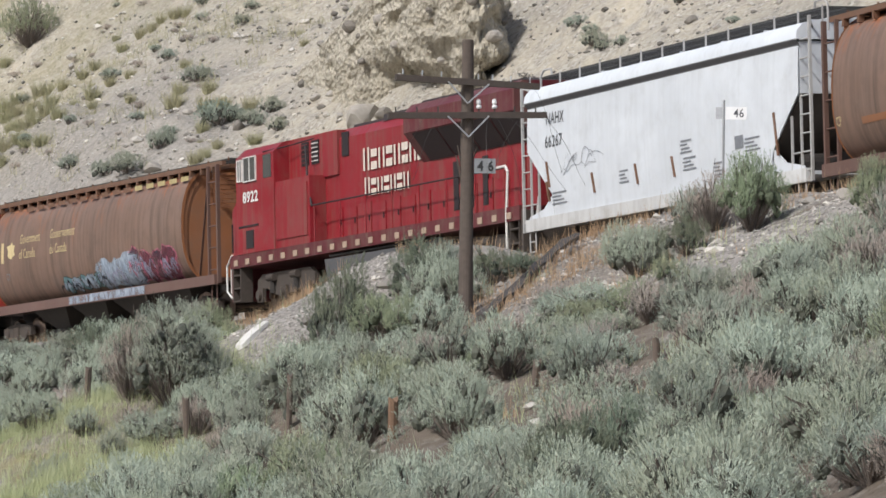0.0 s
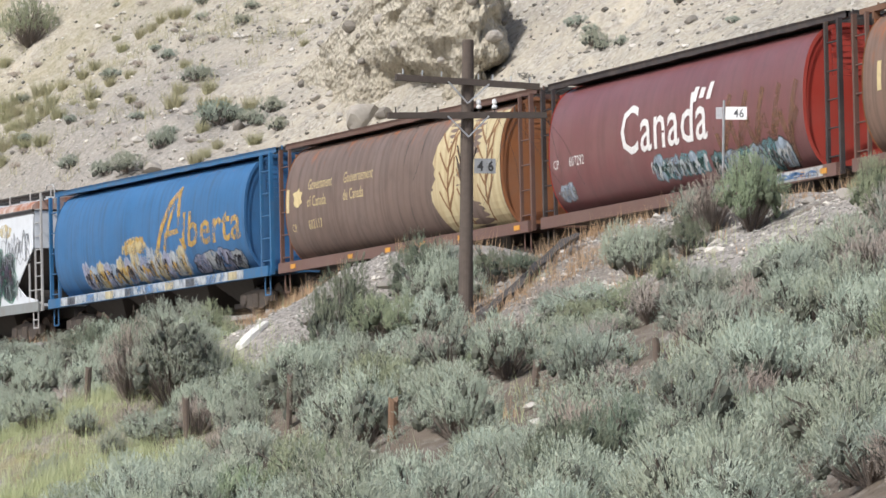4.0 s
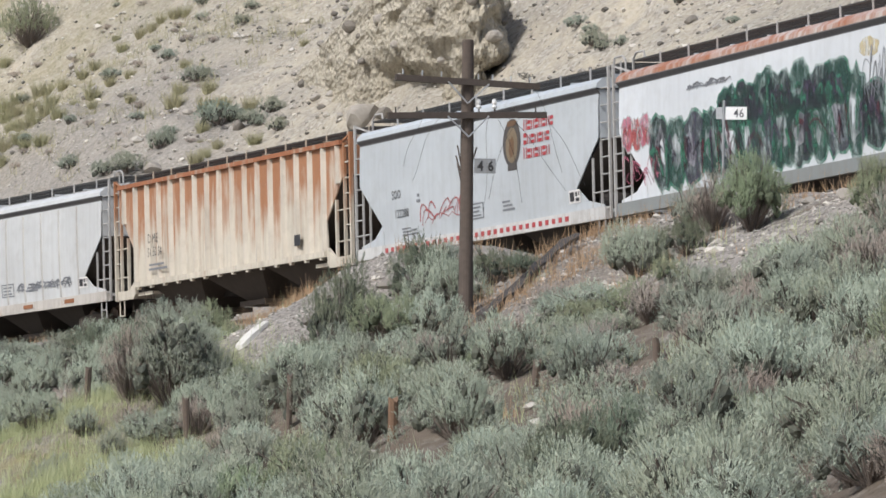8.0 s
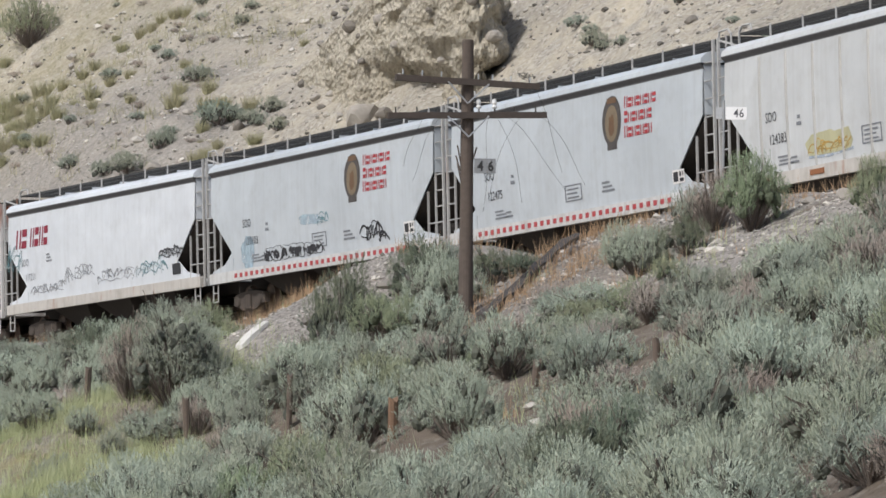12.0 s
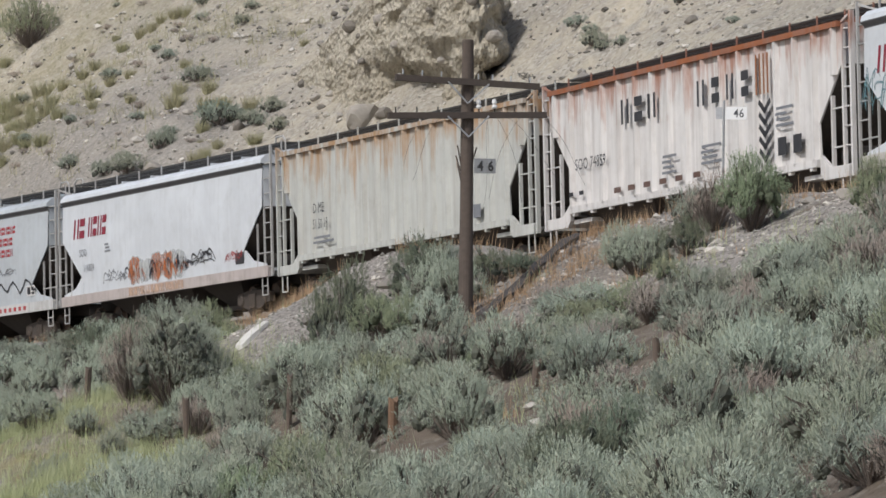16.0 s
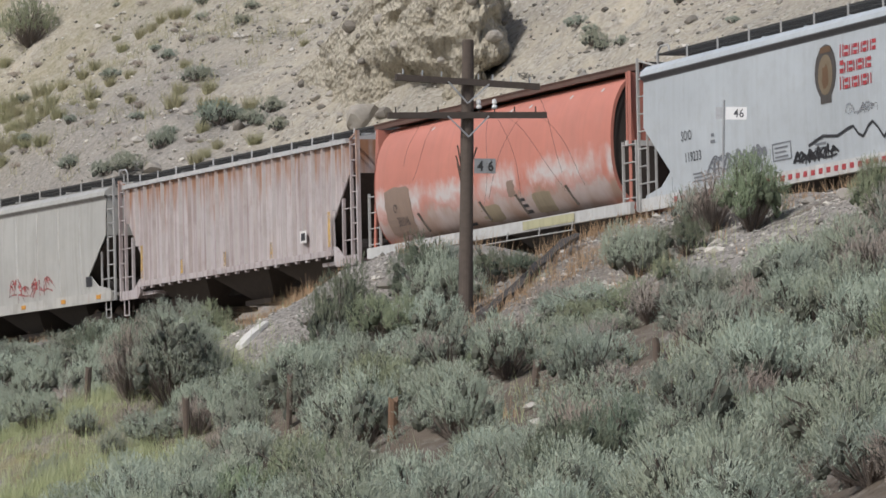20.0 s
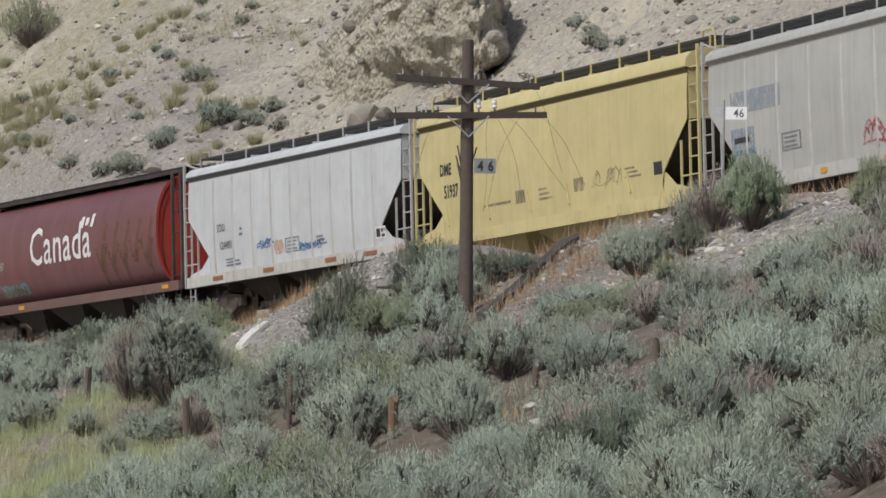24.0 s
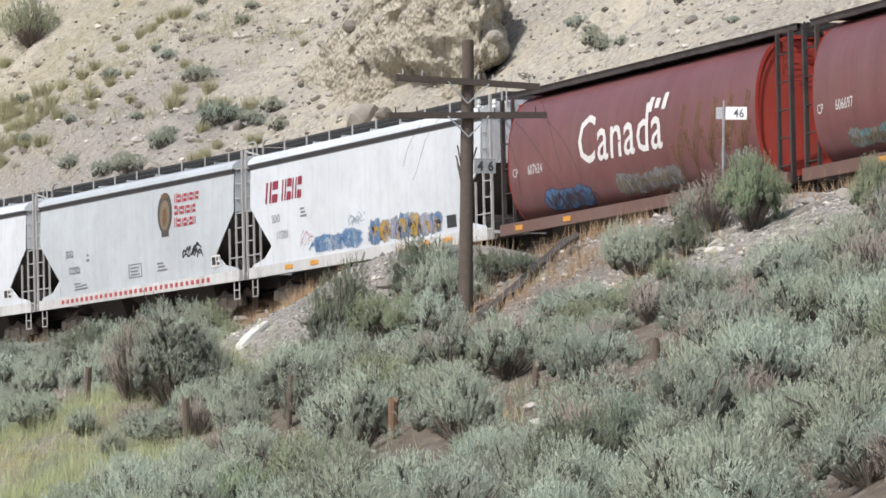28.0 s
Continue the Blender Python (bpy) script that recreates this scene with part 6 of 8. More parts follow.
    tag_scrawl(car, 0.6, 2.2, 1.5, 1.8, S["blue"], 112, slab_at, 4, 0.07)
    decal(car, "paint_patch", poly_mesh([blob(random.Random(9), -1.0, 1.75, 0.8, 0.4)]), S["peach"], slab_at, 0.005)
    sill_marks(car, 1, RUSTY_END, (-5.9, -1.8, 3.0, 6.0), 0.8)
    for i, num, seed in ((23, "606697", 121), (24, "607634", 122)):
        car = R(i, "maroon cylindrical hopper car with red ends and dark frame", MAROON, RED_END, FRAME_DARK, SILL_MAROON, FRAME_DARK)
        livery_canada(car, num)
        if i == 23:
            graffiti(car, -6.5, -4.1, 1.55, 1.95, 4, [S["grey"], S["teal"]], S["mud"], seed, barrel_at, [S["mud"]])
        else:
            graffiti(car, -6.1, -3.2, 1.45, 2.0, 3, [S["blue"]], S["dusk"], seed, barrel_at, [S["dusk"]])
            graffiti(car, -1.3, 2.5, 1.5, 2.0, 5, [S["grey"]], S["mud"], seed + 5, barrel_at, [S["mud"]])
            tag_scrawl(car, 5.2, 7.0, 1.6, 2.1, S["grey"], 123, barrel_at, 3, 0.06)
        sill_marks(car, -1, AMBER, (-4.4, 8.0) if i == 23 else (-7.7, -4.4, 5.4, 8.0), 0.5)
    car = A(25, "white hopper car with red block name and blue-gold graffiti", WHITE, SILL_WHITE)
    livery_script(car, "115201")
    graffiti(car, -3.5, -0.2, 1.40, 1.9, 3, [S["blue"]], S["pale"], 131, slab_at, [S["pale"], S["blue"]])
    graffiti(car, 0.6, 5.7, 1.40, 2.05, 7, [S["blue"], S["gold"], S["lilac"]], S["grey"], 132, slab_at, [S["gold"], S["night"], S["lilac"]])
    tag_scrawl(car, -0.9, 0.3, 1.95, 2.3, S["pale"], 133, slab_at, 3, 0.05)
    tag_scrawl(car, -4.7, -3.8, 1.6, 2.1, S["pink"], 134, slab_at, 2, 0.03)
    sill_marks(car, 1, AMBER, (-5.6, -3.6, 4.6, 6.2), 0.6)
    car = A(26, "pale grey hopper car with a crest and red dashes", GREY_BLUE, SILL_WHITE, REFL)
    livery_grey(car, "122202")
    tag_scrawl(car, 4.1, 5.6, 1.85, 2.3, INK, 141, slab_at, 3, 0.06)
    car = A(27, "white hopper car with a grey name patch", WHITE, SILL_WHITE)
    livery_grey(car, "119190", crest_on=False)
    for i, k in enumerate(cars):
        TRAIN.append((k, 213.95 if i == 2 else (c[i] + c[i + 1]) / 2))


build_train()
track()


# ---------------------------------------------------------------- plants
SAGE = leaf_material("sage_leaf", (0.355, 0.415, 0.34), (0.505, 0.57, 0.47), (0.35, 0.375, 0.28))
SAGE_DARK = leaf_material("sage_dark_leaf", (0.275, 0.325, 0.265), (0.36, 0.40, 0.335), (0.33, 0.33, 0.25))
SAGE_DEEP = leaf_material("deep_sage_leaf", (0.135, 0.175, 0.13), (0.20, 0.245, 0.18), (0.18, 0.185, 0.125))
GREEN = leaf_material("rabbitbrush_leaf", (0.23, 0.295, 0.18), (0.31, 0.37, 0.24), (0.30, 0.30, 0.20))
DEAD = leaf_material("dead_twigs", (0.35, 0.305, 0.27), (0.43, 0.385, 0.34), (0.37, 0.30, 0.25))
GRASS = leaf_material("grass_blade", (0.33, 0.39, 0.185), (0.45, 0.49, 0.28), (0.46, 0.45, 0.30))
DRY_GREEN = leaf_material("dry_green_blade", (0.29, 0.29, 0.17), (0.39, 0.375, 0.23), (0.38, 0.345, 0.23))
STRAW = leaf_material("straw_blade", (0.40, 0.26, 0.15), (0.50, 0.36, 0.23), (0.33, 0.22, 0.14))
TWIG_MASS = plain("twig_mass", (0.17, 0.14, 0.12), 0.95, 0, 0.7, 26, 0.08)
TWIG = plain("twig_bark", (0.10, 0.08, 0.065), 0.9, 0, 0.4, 20)


def tuft_leaves(rng, centers, axes, per, leaf, wide, spread, jitter=0.5):
    """Narrow blades, per of them round each centre along its axis: vertices and faces."""
    n = len(centers) * per
    c, a = np.repeat(centers, per, 0), np.repeat(axes, per, 0)
    d = a + rng.normal(size=(n, 3)) * jitter
    d /= np.linalg.norm(d, axis=1)[:, None]
    root = c + rng.normal(size=(n, 3)) * spread
    ln = leaf * rng.uniform(0.6, 1.35, (n, 1))
    side = np.cross(d, rng.normal(size=(n, 3)))
    side /= np.linalg.norm(side, axis=1)[:, None] + 1e-9
    side *= wide * rng.uniform(0.7, 1.3, (n, 1))
    V = np.stack([root + side, root + d * ln, root - side], 1).reshape(-1, 3)
    return V, np.arange(n * 3).reshape(-1, 3)


def sprigs(rng, centers, axes, per, long, leaf, wide, face):
    """Upright sprigs of small wedge-shaped leaves, broad at the tip."""
    n = len(centers) * per
    c, a = np.repeat(centers, per, 0), np.repeat(axes, per, 0)
    size = np.repeat(rng.uniform(0.7, 1.3, (len(centers), 1)), per, 0)
    f = rng.uniform(-0.5, 0.5, (n, 1))
    d = a * 1.1 + rng.normal(size=(n, 3)) * 0.34
    d /= np.linalg.norm(d, axis=1)[:, None]
    root = c + a * f * long * size + rng.normal(size=(n, 3)) * 0.014
    ln = leaf * rng.uniform(0.6, 1.3, (n, 1)) * size
    # leaves turn their flat side outwards, more or less
    side = np.cross(d, np.repeat(face, per, 0) + rng.normal(size=(n, 3)) * 0.55)
    side /= np.linalg.norm(side, axis=1)[:, None] + 1e-9
    side *= wide * rng.uniform(0.7, 1.3, (n, 1))
    V = np.stack([root, root + d * ln + side, root + d * ln - side], 1).reshape(-1, 3)
    return V, np.arange(n * 3).reshape(-1, 3)


def mesh_from(name, parts_):
    vs, fs, k = [], [], 0
    for V, F in parts_:
        vs.append(V)
        fs.append(np.asarray(F) + k)
        k += len(V)
    me = bpy.data.meshes.new(name)
    me.from_pydata(np.concatenate(vs), [], np.concatenate(fs).tolist())
    return me


def crown_points(rng, r, h, tufts, lobes_n=24, bare=0.13, lift=0.2):
    """Places and outward axes of sprigs on a lumpy, gappy heap; a few lobes are almost bare."""
    lobes = []
    for i in range(lobes_n):
        a, d = rng.uniform(0, 6.28), (math.sqrt(rng.uniform(0.05, 0.75)) * r if i else 0.0)
        dome = h * math.sqrt(max(0.12, 1 - (d / r) ** 2))
        w = rng.uniform(0.17, 0.30) * (0.5 + 0.5 * r / 0.75)
        lobes.append((np.array([math.cos(a) * d, math.sin(a) * d, dome * rng.uniform(max(lift, 0.42), 0.80)]), np.array([w, w, w * rng.uniform(0.7, 0.95)]), rng.uniform() < bare))
    out, ax, face = [], [], []
    while len(out) < tufts:
        c, s, dead = lobes[int(rng.integers(len(lobes)))]
        if dead and rng.uniform() < 0.75:
            continue
        d = rng.normal(size=3)
        d[2] = abs(d[2]) * 1.1 - 0.34
        d /= np.linalg.norm(d)
        p = c + d * s * rng.uniform(0.7, 1.06)
        if p[2] < 0.03:
            continue
        inside = any(np.sum(((p - c2) / s2) ** 2) < 0.6 for c2, s2, _ in lobes)
        if inside and rng.uniform() < 0.85:
            continue
        out.append(p)
        ax.append(d * 0.55 + np.array([0, 0, 0.8]) + rng.normal(size=3) * 0.12)
        away = p - np.array([0, 0, 0.25 * h])
        face.append(d * 0.7 + away / np.linalg.norm(away))
    ax = np.array(ax)
    return np.array(out), ax / np.linalg.norm(ax, axis=1)[:, None], lobes, np.array(face)


def stem(bm, rng, h, r, a):
    e = r * rng.uniform(0.35, 0.85)
    p0 = Vector((math.cos(a) * 0.04, math.sin(a) * 0.04, -0.15))
    p1 = Vector((math.cos(a) * e * 0.4, math.sin(a) * e * 0.4, h * 0.3))
    b = a + rng.uniform(-0.5, 0.5)
    p2 = Vector((math.cos(b) * e, math.sin(b) * e, h * rng.uniform(0.55, 0.8)))
    bar(bm, p0, p1, 0.055, 5)
    bar(bm, p1, p2, 0.03, 4)
    for k in range(4):
        f = rng.uniform(0.1, 0.95)
        q = p1.lerp(p2, f) + Vector((rng.normal() * 0.2 * r, rng.normal() * 0.2 * r, rng.uniform(0.1, 0.3) * h))
        bar(bm, p1.lerp(p2, f * 0.8), q, 0.014, 3)


GOLD = (1 + math.sqrt(5)) / 2
BLOB_V = np.array([(a, b, 0) for a in (-1, 1) for b in (-GOLD, GOLD)] + [(0, a, b) for a in (-1, 1) for b in (-GOLD, GOLD)] + [(b, 0, a) for a in (-1, 1) for b in (-GOLD, GOLD)], float) / math.sqrt(1 + GOLD * GOLD)
BLOB_F = np.array([f for f in itertools.combinations(range(12), 3) if all(np.linalg.norm(BLOB_V[f[i]] - BLOB_V[f[j]]) < 1.1 for i, j in ((0, 1), (0, 2), (1, 2)))])
BLOB_F = np.array([f if np.dot(np.cross(BLOB_V[f[1]] - BLOB_V[f[0]], BLOB_V[f[2]] - BLOB_V[f[0]]), BLOB_V[f[0]]) > 0 else f[::-1] for f in BLOB_F])
# tints far darker than the leaves: shade within the crowns, put into colour
INNER_SHADE = {m.name: plain(m.name + "_inner_shade", tint, 0.95, 0, 0.6, 28, 0.05) for m, tint in ((SAGE, (0.12, 0.128, 0.10)), (SAGE_DARK, (0.09, 0.097, 0.077)), (SAGE_DEEP, (0.065, 0.075, 0.058)), (GREEN, (0.10, 0.12, 0.075)), (DEAD, (0.15, 0.12, 0.105)))}


def bush(rng, r, h, mat, label, name="sagebrush", tufts=300, per=10, long=0.13, leaf=0.05, wide=0.0085, stems=2, group="sagebrush on the bank", twigs=170, lift=0.16, inner=True):
    root = tagged(new(name), label, "shrub", group)
    for i in range(stems):
        bm = bmesh.new()
        stem(bm, rng, h, r, 6.28 * i / stems + rng.uniform(-.3, .3))
        part("stem", bm, TWIG, root)
    c, a, lobes, face = crown_points(rng, r, h, tufts, int(26 * max(1, r * r * h / 0.5)), 0.13, lift)
    # dense growth under every lobe, coloured dark to stand in for inner shade
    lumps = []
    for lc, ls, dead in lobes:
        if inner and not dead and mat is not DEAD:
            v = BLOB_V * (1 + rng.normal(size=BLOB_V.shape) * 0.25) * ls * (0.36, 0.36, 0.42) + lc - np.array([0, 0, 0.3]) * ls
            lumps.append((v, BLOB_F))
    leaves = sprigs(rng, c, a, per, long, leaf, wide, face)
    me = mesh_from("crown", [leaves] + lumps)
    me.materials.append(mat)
    me.materials.append(INNER_SHADE[mat.name])
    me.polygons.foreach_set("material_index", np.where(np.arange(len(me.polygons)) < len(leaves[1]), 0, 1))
    part_of("crown", me, mat, root)
    # the dry twigs inside, fanning from the root to every lobe
    t = []
    for k in range(twigs):
        lc, ls, dead = lobes[k % len(lobes)]
        d = rng.normal(size=3)
        d[2] = abs(d[2])
        end = lc + d / np.linalg.norm(d) * ls * rng.uniform(0.3, 1.0 if dead else 0.7)
        p0 = end * rng.uniform(0.0, 0.5) * np.array([1, 1, 0.6])
        side = np.cross(end - p0, rng.normal(size=3))
        side *= rng.uniform(0.005, 0.012) / (np.linalg.norm(side) + 1e-9)
        t.append(np.array([p0 - side, p0 + side, end + side * 0.4, end - side * 0.4]))
    V = np.concatenate(t)
    part_of("twig_mass", mesh_from("twig_mass", [(V, np.arange(len(V)).reshape(-1, 4))]), TWIG_MASS, root)
    return root


def grass_clump(rng, r, h, mat, label, name, group, blades=260, wide=0.018):
    root = tagged(new(name), label, "grass", group)
    n = blades
    a, d = rng.uniform(0, 6.28, n), np.sqrt(rng.uniform(0, 1, n)) * r * 0.6
    c = np.stack([np.cos(a) * d, np.sin(a) * d, np.full(n, -0.03)], 1)
    ax = np.stack([np.cos(a) * d * 0.55 / r, np.sin(a) * d * 0.55 / r, np.full(n, 1.0)], 1)
    part_of("blade_tuft", mesh_from("blade_tuft", [tuft_leaves(rng, c, ax, 1, h, wide, 0.03, 0.28)]), mat, root)
    return root


def ground_at(s, q):
    x, y = along(s, q)
    return float(x), float(y), float(height(s, q))


def plant(kinds, used, i, m):
    if used[i]:
        ob = copy_thing(kinds[i], m)
        ob.matrix_basis = m
        return ob
    kinds[i].matrix_basis, used[i] = m, True
    return kinds[i]


def thicket(kinds, rest):
    """The bushes farther up the bank, grown into one thicket."""
    mats, vs, fs, mi, k = [], [], [], [], 0
    for y, i, m in rest:
        for o in kinds[i].children:
            if o.name.split(".")[0] not in ("crown", "twig_mass"):
                continue
            me = o.data
            for mat in me.materials:
                if mat not in mats:
                    mats.append(mat)
            slot = [mats.index(mat) for mat in me.materials]
            co = np.empty(len(me.vertices) * 3)
            me.vertices.foreach_get("co", co)
            a = np.array(m)
            vs.append(co.reshape(-1, 3) @ a[:3, :3].T + a[:3, 3])
            f = [[v + k for v in p.vertices] for p in me.polygons]
            fs += f
            mi += [slot[p.material_index] for p in me.polygons]
            k += len(me.vertices)
    me = bpy.data.meshes.new("sage_thicket")
    me.from_pydata(np.concatenate(vs), [], fs)
    for m in mats:
        me.materials.append(m)
    me.polygons.foreach_set("material_index", mi)
    tagged(new("sage_thicket", me), "dense grey-green sagebrush thicket on the upper bank", "scrub", kind="stuff")


def extent(kind):
    """How wide and how tall a bush's crown has grown."""
    me = [o for o in kind.children if o.name.startswith(("crown", "blade_tuft"))][0].data
    co = np.empty(len(me.vertices) * 3)
    me.vertices.foreach_get("co", co)
    co = co.reshape(-1, 3)
    return 2 * float(np.percentile(np.hypot(co[:, 0], co[:, 1]), 94)), float(np.percentile(co[:, 2], 98))


# bushes that stand out: place along the line, place across it, width, height, kind
RIM_BUSHES = [(-6.7, 9.2, 1.4, 0.6, "dark"), (-2.0, 9.4, 1.7, 0.85, "sage"), (2.5, 9.5, 1.7, 1.3, "dark"), (4.0, 9.1, 1.3, 1.0, "dark"), (4.6, 9.0, 1.3, 1.0, "green"), (7.0, 9.2, 0.9, 0.6, "green"), (-3.3, 10.4, 1.5, 0.75, "dark"), (-3.8, 11.3, 1.8, 0.95, "sage"),
              (-6.1, 10.8, 1.2, 0.9, "dark"), (0.3, 9.0, 1.3, 0.9, "sage"), (-9.5, 9.4, 1.3, 0.5, "sage"), (-12.0, 9.4, 1.3, 0.5, "dark"), (-10.0, 11.0, 1.5, 0.9, "sage"), (1.0, 10.8, 1.2, 0.7, "sage")]
HOLLOW_BUSHES = [(19.3, 14.3, 2.2, 2.4, "gnarled"), (18.9, 13.8, 1.1, 1.4, "dark"), (17.9, 14.9, 1.6, 1.9, "dead_tall"), (16.9, 16.9, 1.5, 0.9, "sage"), (3.9, 13.8, 1.2, 0.9, "sage"), (18.5, 16.2, 0.8, 0.65, "sage"),
                 (19.3, 15.2, 1.1, 0.75, "dead"), (32.2, 17.5, 1.0, 0.8, "dead"), (31.4, 19.0, 0.75, 0.6, "dark"), (20.1, 13.0, 1.0, 0.7, "green"), (19.2, 13.3, 0.75, 0.9, "dark"), (17.6, 14.3, 1.1, 1.1, "dark"), (20.3, 14.9, 0.9, 0.6, "dead")]
SPUR_BUSHES = [(31.3, 14.3, 1.6, 1.9, "deep"), (33.0, 15.4, 1.0, 0.8, "deep"), (31.7, 13.8, 0.8, 0.7, "deep"), (19.6, 9.7, 0.55, 0.45, "deep"), (38.6, 16.1, 1.15, 1.1, "dark"), (39.2, 17.2, 1.2, 0.9, "dark"), (40.6, 17.1, 0.9, 0.7, "dark"), (37.6, 15.2, 0.95, 0.7, "sage"),
               (40.2, 16.0, 1.2, 0.4, "sage"), (19.6, 8.8, 1.45, 1.3, "deep"), (19.3, 8.1, 0.75, 0.8, "dark"), (19.5, 9.2, 0.8, 0.5, "deep"), (32.4, 14.6, 1.0, 0.8, "dark")]
GULLY_BUSHES = [(31.2, 11.1, 1.5, 0.75, "deep"), (31.9, 10.7, 0.8, 0.45, "deep"), (35.3, 13.6, 1.25, 0.95, "sage"), (40.6, 15.4, 0.65, 0.7, "dead"), (41.6, 14.8, 0.7, 0.5, "green"), (43.3, 14.5, 1.0, 0.6, "dead"), (41.8, 13.3, 1.2, 0.7, "dead"), (50.8, 16.1, 1.05, 0.6, "sage"),
                (47.0, 16.2, 1.05, 0.55, "green"), (45.0, 13.9, 1.0, 0.6, "green"), (49.0, 14.8, 1.0, 0.6, "green"), (50.4, 14.2, 0.9, 0.6, "dead")]
RISE_BUSHES = [(40.8, 11.4, 1.6, 1.0, "full"), (47.0, 12.9, 0.75, 0.5, "green"), (41.8, 10.8, 1.0, 0.75, "deep"), (39.3, 9.4, 1.2, 1.2, "dead_tall"), (42.5, 9.8, 1.35, 1.45, "leafy"), (38.4, 9.5, 1.0, 0.8, "dark"), (53.2, 11.4, 0.95, 1.15, "leafy"), (54.8, 12.9, 1.2, 0.65, "dark"),
               (53.9, 12.2, 1.0, 0.6, "sage"), (55.6, 13.2, 1.0, 0.7, "dead"), (51.3, 12.3, 0.5, 0.35, "green"), (51.9, 13.1, 0.55, 0.3, "sage"), (47.5, 13.6, 1.5, 0.65, "green"), (62.9, 15.9, 1.25, 0.6, "dark"), (66.8, 16.4, 0.9, 0.65, "sage"), (54.4, 10.4, 1.0, 0.9, "dark")]
POSTS = [(15.95, 15.4, 0.82, 0.15, 2), (33.4, 18.05, 0.97, 0.14, -2), (39.0, 17.6, 1.0, 0.11, 1), (51.5, 19.2, 0.66, 0.17, -4), (53.4, 17.35, 0.52, 0.13, -7), (57.6, 16.6, 0.36, 0.12, 3)]


def bank_plants():
    rng = np.random.default_rng(11)
    sage = "silvery grey-green sagebrush on the gravel bank"
    dark = "darker olive sagebrush with bare lower twigs"
    fresh = "fresh green rabbitbrush among the sagebrush"
    dry = "dry brown leafless bush among the sagebrush"
    fine = dict(long=0.15, leaf=0.060, wide=0.0062)
    names = ["sage", "sage", "sage", "sage", "sage", "deep", "dark", "dark", "green", "green", "dead", "dead"]
    kinds = [bush(rng, r, h, m, l, tufts=t, per=13, twigs=420 if m is DEAD else 170, **fine) for r, h, m, l, t in (
        (0.70, 0.85, SAGE, sage, 330), (0.82, 0.95, SAGE, sage, 400), (0.55, 0.7, SAGE, sage, 240), (0.72, 1.0, SAGE, sage, 370), (0.9, 0.95, SAGE, sage, 430),
        (0.8, 1.0, SAGE_DEEP, dark, 420), (0.8, 0.95, SAGE_DARK, dark, 380), (0.65, 0.85, SAGE_DARK, dark, 300), (0.6, 0.7, GREEN, fresh, 260), (0.8, 0.8, GREEN, fresh, 360), (0.7, 0.7, DEAD, dry, 200), (0.55, 0.6, DEAD, dry, 150))]
    big = (("full", 1.1, 1.3, SAGE, "broad full sagebrush on the gravel rise", 1100, 12, 220, 0.16), ("gnarled", 1.0, 2.1, SAGE_DARK, "tall gnarled sagebrush with open dark branches", 950, 10, 300, 0.40),
           ("dead_tall", 0.9, 1.4, DEAD, "tall greyish half-dead bush with bare twigs", 420, 9, 420, 0.3), ("leafy", 1.0, 1.5, GREEN, "tall leafy green bush on the rim of the bank", 1100, 11, 240, 0.2))
    for nm, r, h, m, l, t, per, w, f in big:
        names.append(nm)
        kinds.append(bush(rng, r, h, m, l, tufts=t, per=per, stems=4, twigs=w, lift=f, **fine))
    size = [extent(k) for k in kinds]
    used = [False] * len(kinds)
    spots, reach = [], []
    for s, q, w, h, nm in RIM_BUSHES + HOLLOW_BUSHES + SPUR_BUSHES + GULLY_BUSHES + RISE_BUSHES:
        i = int(rng.choice([k for k, v in enumerate(names) if v == nm]))
        f, g = w / size[i][0], h / size[i][1]
        x, y, z = ground_at(s, q)
        plant(kinds, used, i, pose(x, y, z, 0, 0, rng.uniform(0, 360)) @ Matrix.Translation((0, 0, -0.05)) @ Matrix.Diagonal((f, f, g, 1)))
        spots.append((s, q))
        reach.append(w / 2)
    P, W = np.array(spots), np.array(reach)
    posts = [(0.46, 114.2)] + [tuple(float(v) for v in along(p[0], p[1])) for p in POSTS]
    put = []
    n, tries = 0, 0
    while n < 285 and tries < 60000:
        tries += 1
        y = rng.uniform(60, 152)
        x = rng.uniform(-1, 1) * (0.077 * y + 0.8)
        dx, dy = x - CX, y - CY
        s, q = (math.atan2(dx, dy) - A0) * RAD, RAD - math.hypot(dx, dy)
        if not 8.6 < q < 25 or (4 < s < 14 and q < 10.5) or (42.4 < s < 48.5 and q < 12.2) or (s < 0 and q < 10) or (21.3 < s < 26.0 and 12.2 < q < 14.8) or (16.5 < s < 21.5 and 14.6 < q < 17.6):
            continue
        b, g = bare_bank(s, q)
        if rng.uniform() < max(b * 1.6, g * 1.05):
            continue
        # greener growth along the middle of the bank, browner above the near end, silver sage below
        if 33 < s < 53 and q < 15.2:
            wt = dict(sage=2.5, dark=1.5, green=3.2, dead=1.8, deep=0.8)
        elif s >= 53 and q < 16.6:
            wt = dict(sage=3, dark=2.5, green=0.9, dead=2.2, deep=0.7)
        else:
            wt = dict(sage=6.2, dark=2.2, green=0.8, dead=0.9, deep=0.9)
        wk = np.array([wt.get(v, 0) / names.count(v) for v in names])
        i = int(rng.choice(len(kinds), p=wk / wk.sum()))
        f = rng.uniform(0.72, 1.12)
        w = size[i][0] * f / 2
        if np.any(np.hypot(P[:, 0] - s, P[:, 1] - q) < (W + w) * rng.uniform(0.66, 0.88)):
            continue
        # keep the old fence posts in view
        if any(abs(x - px * y / py) < w * 0.85 + 0.15 and -0.5 < py - y < 10.0 for px, py in posts):
            continue
        P, W = np.vstack([P, (s, q)]), np.append(W, w)
        n += 1
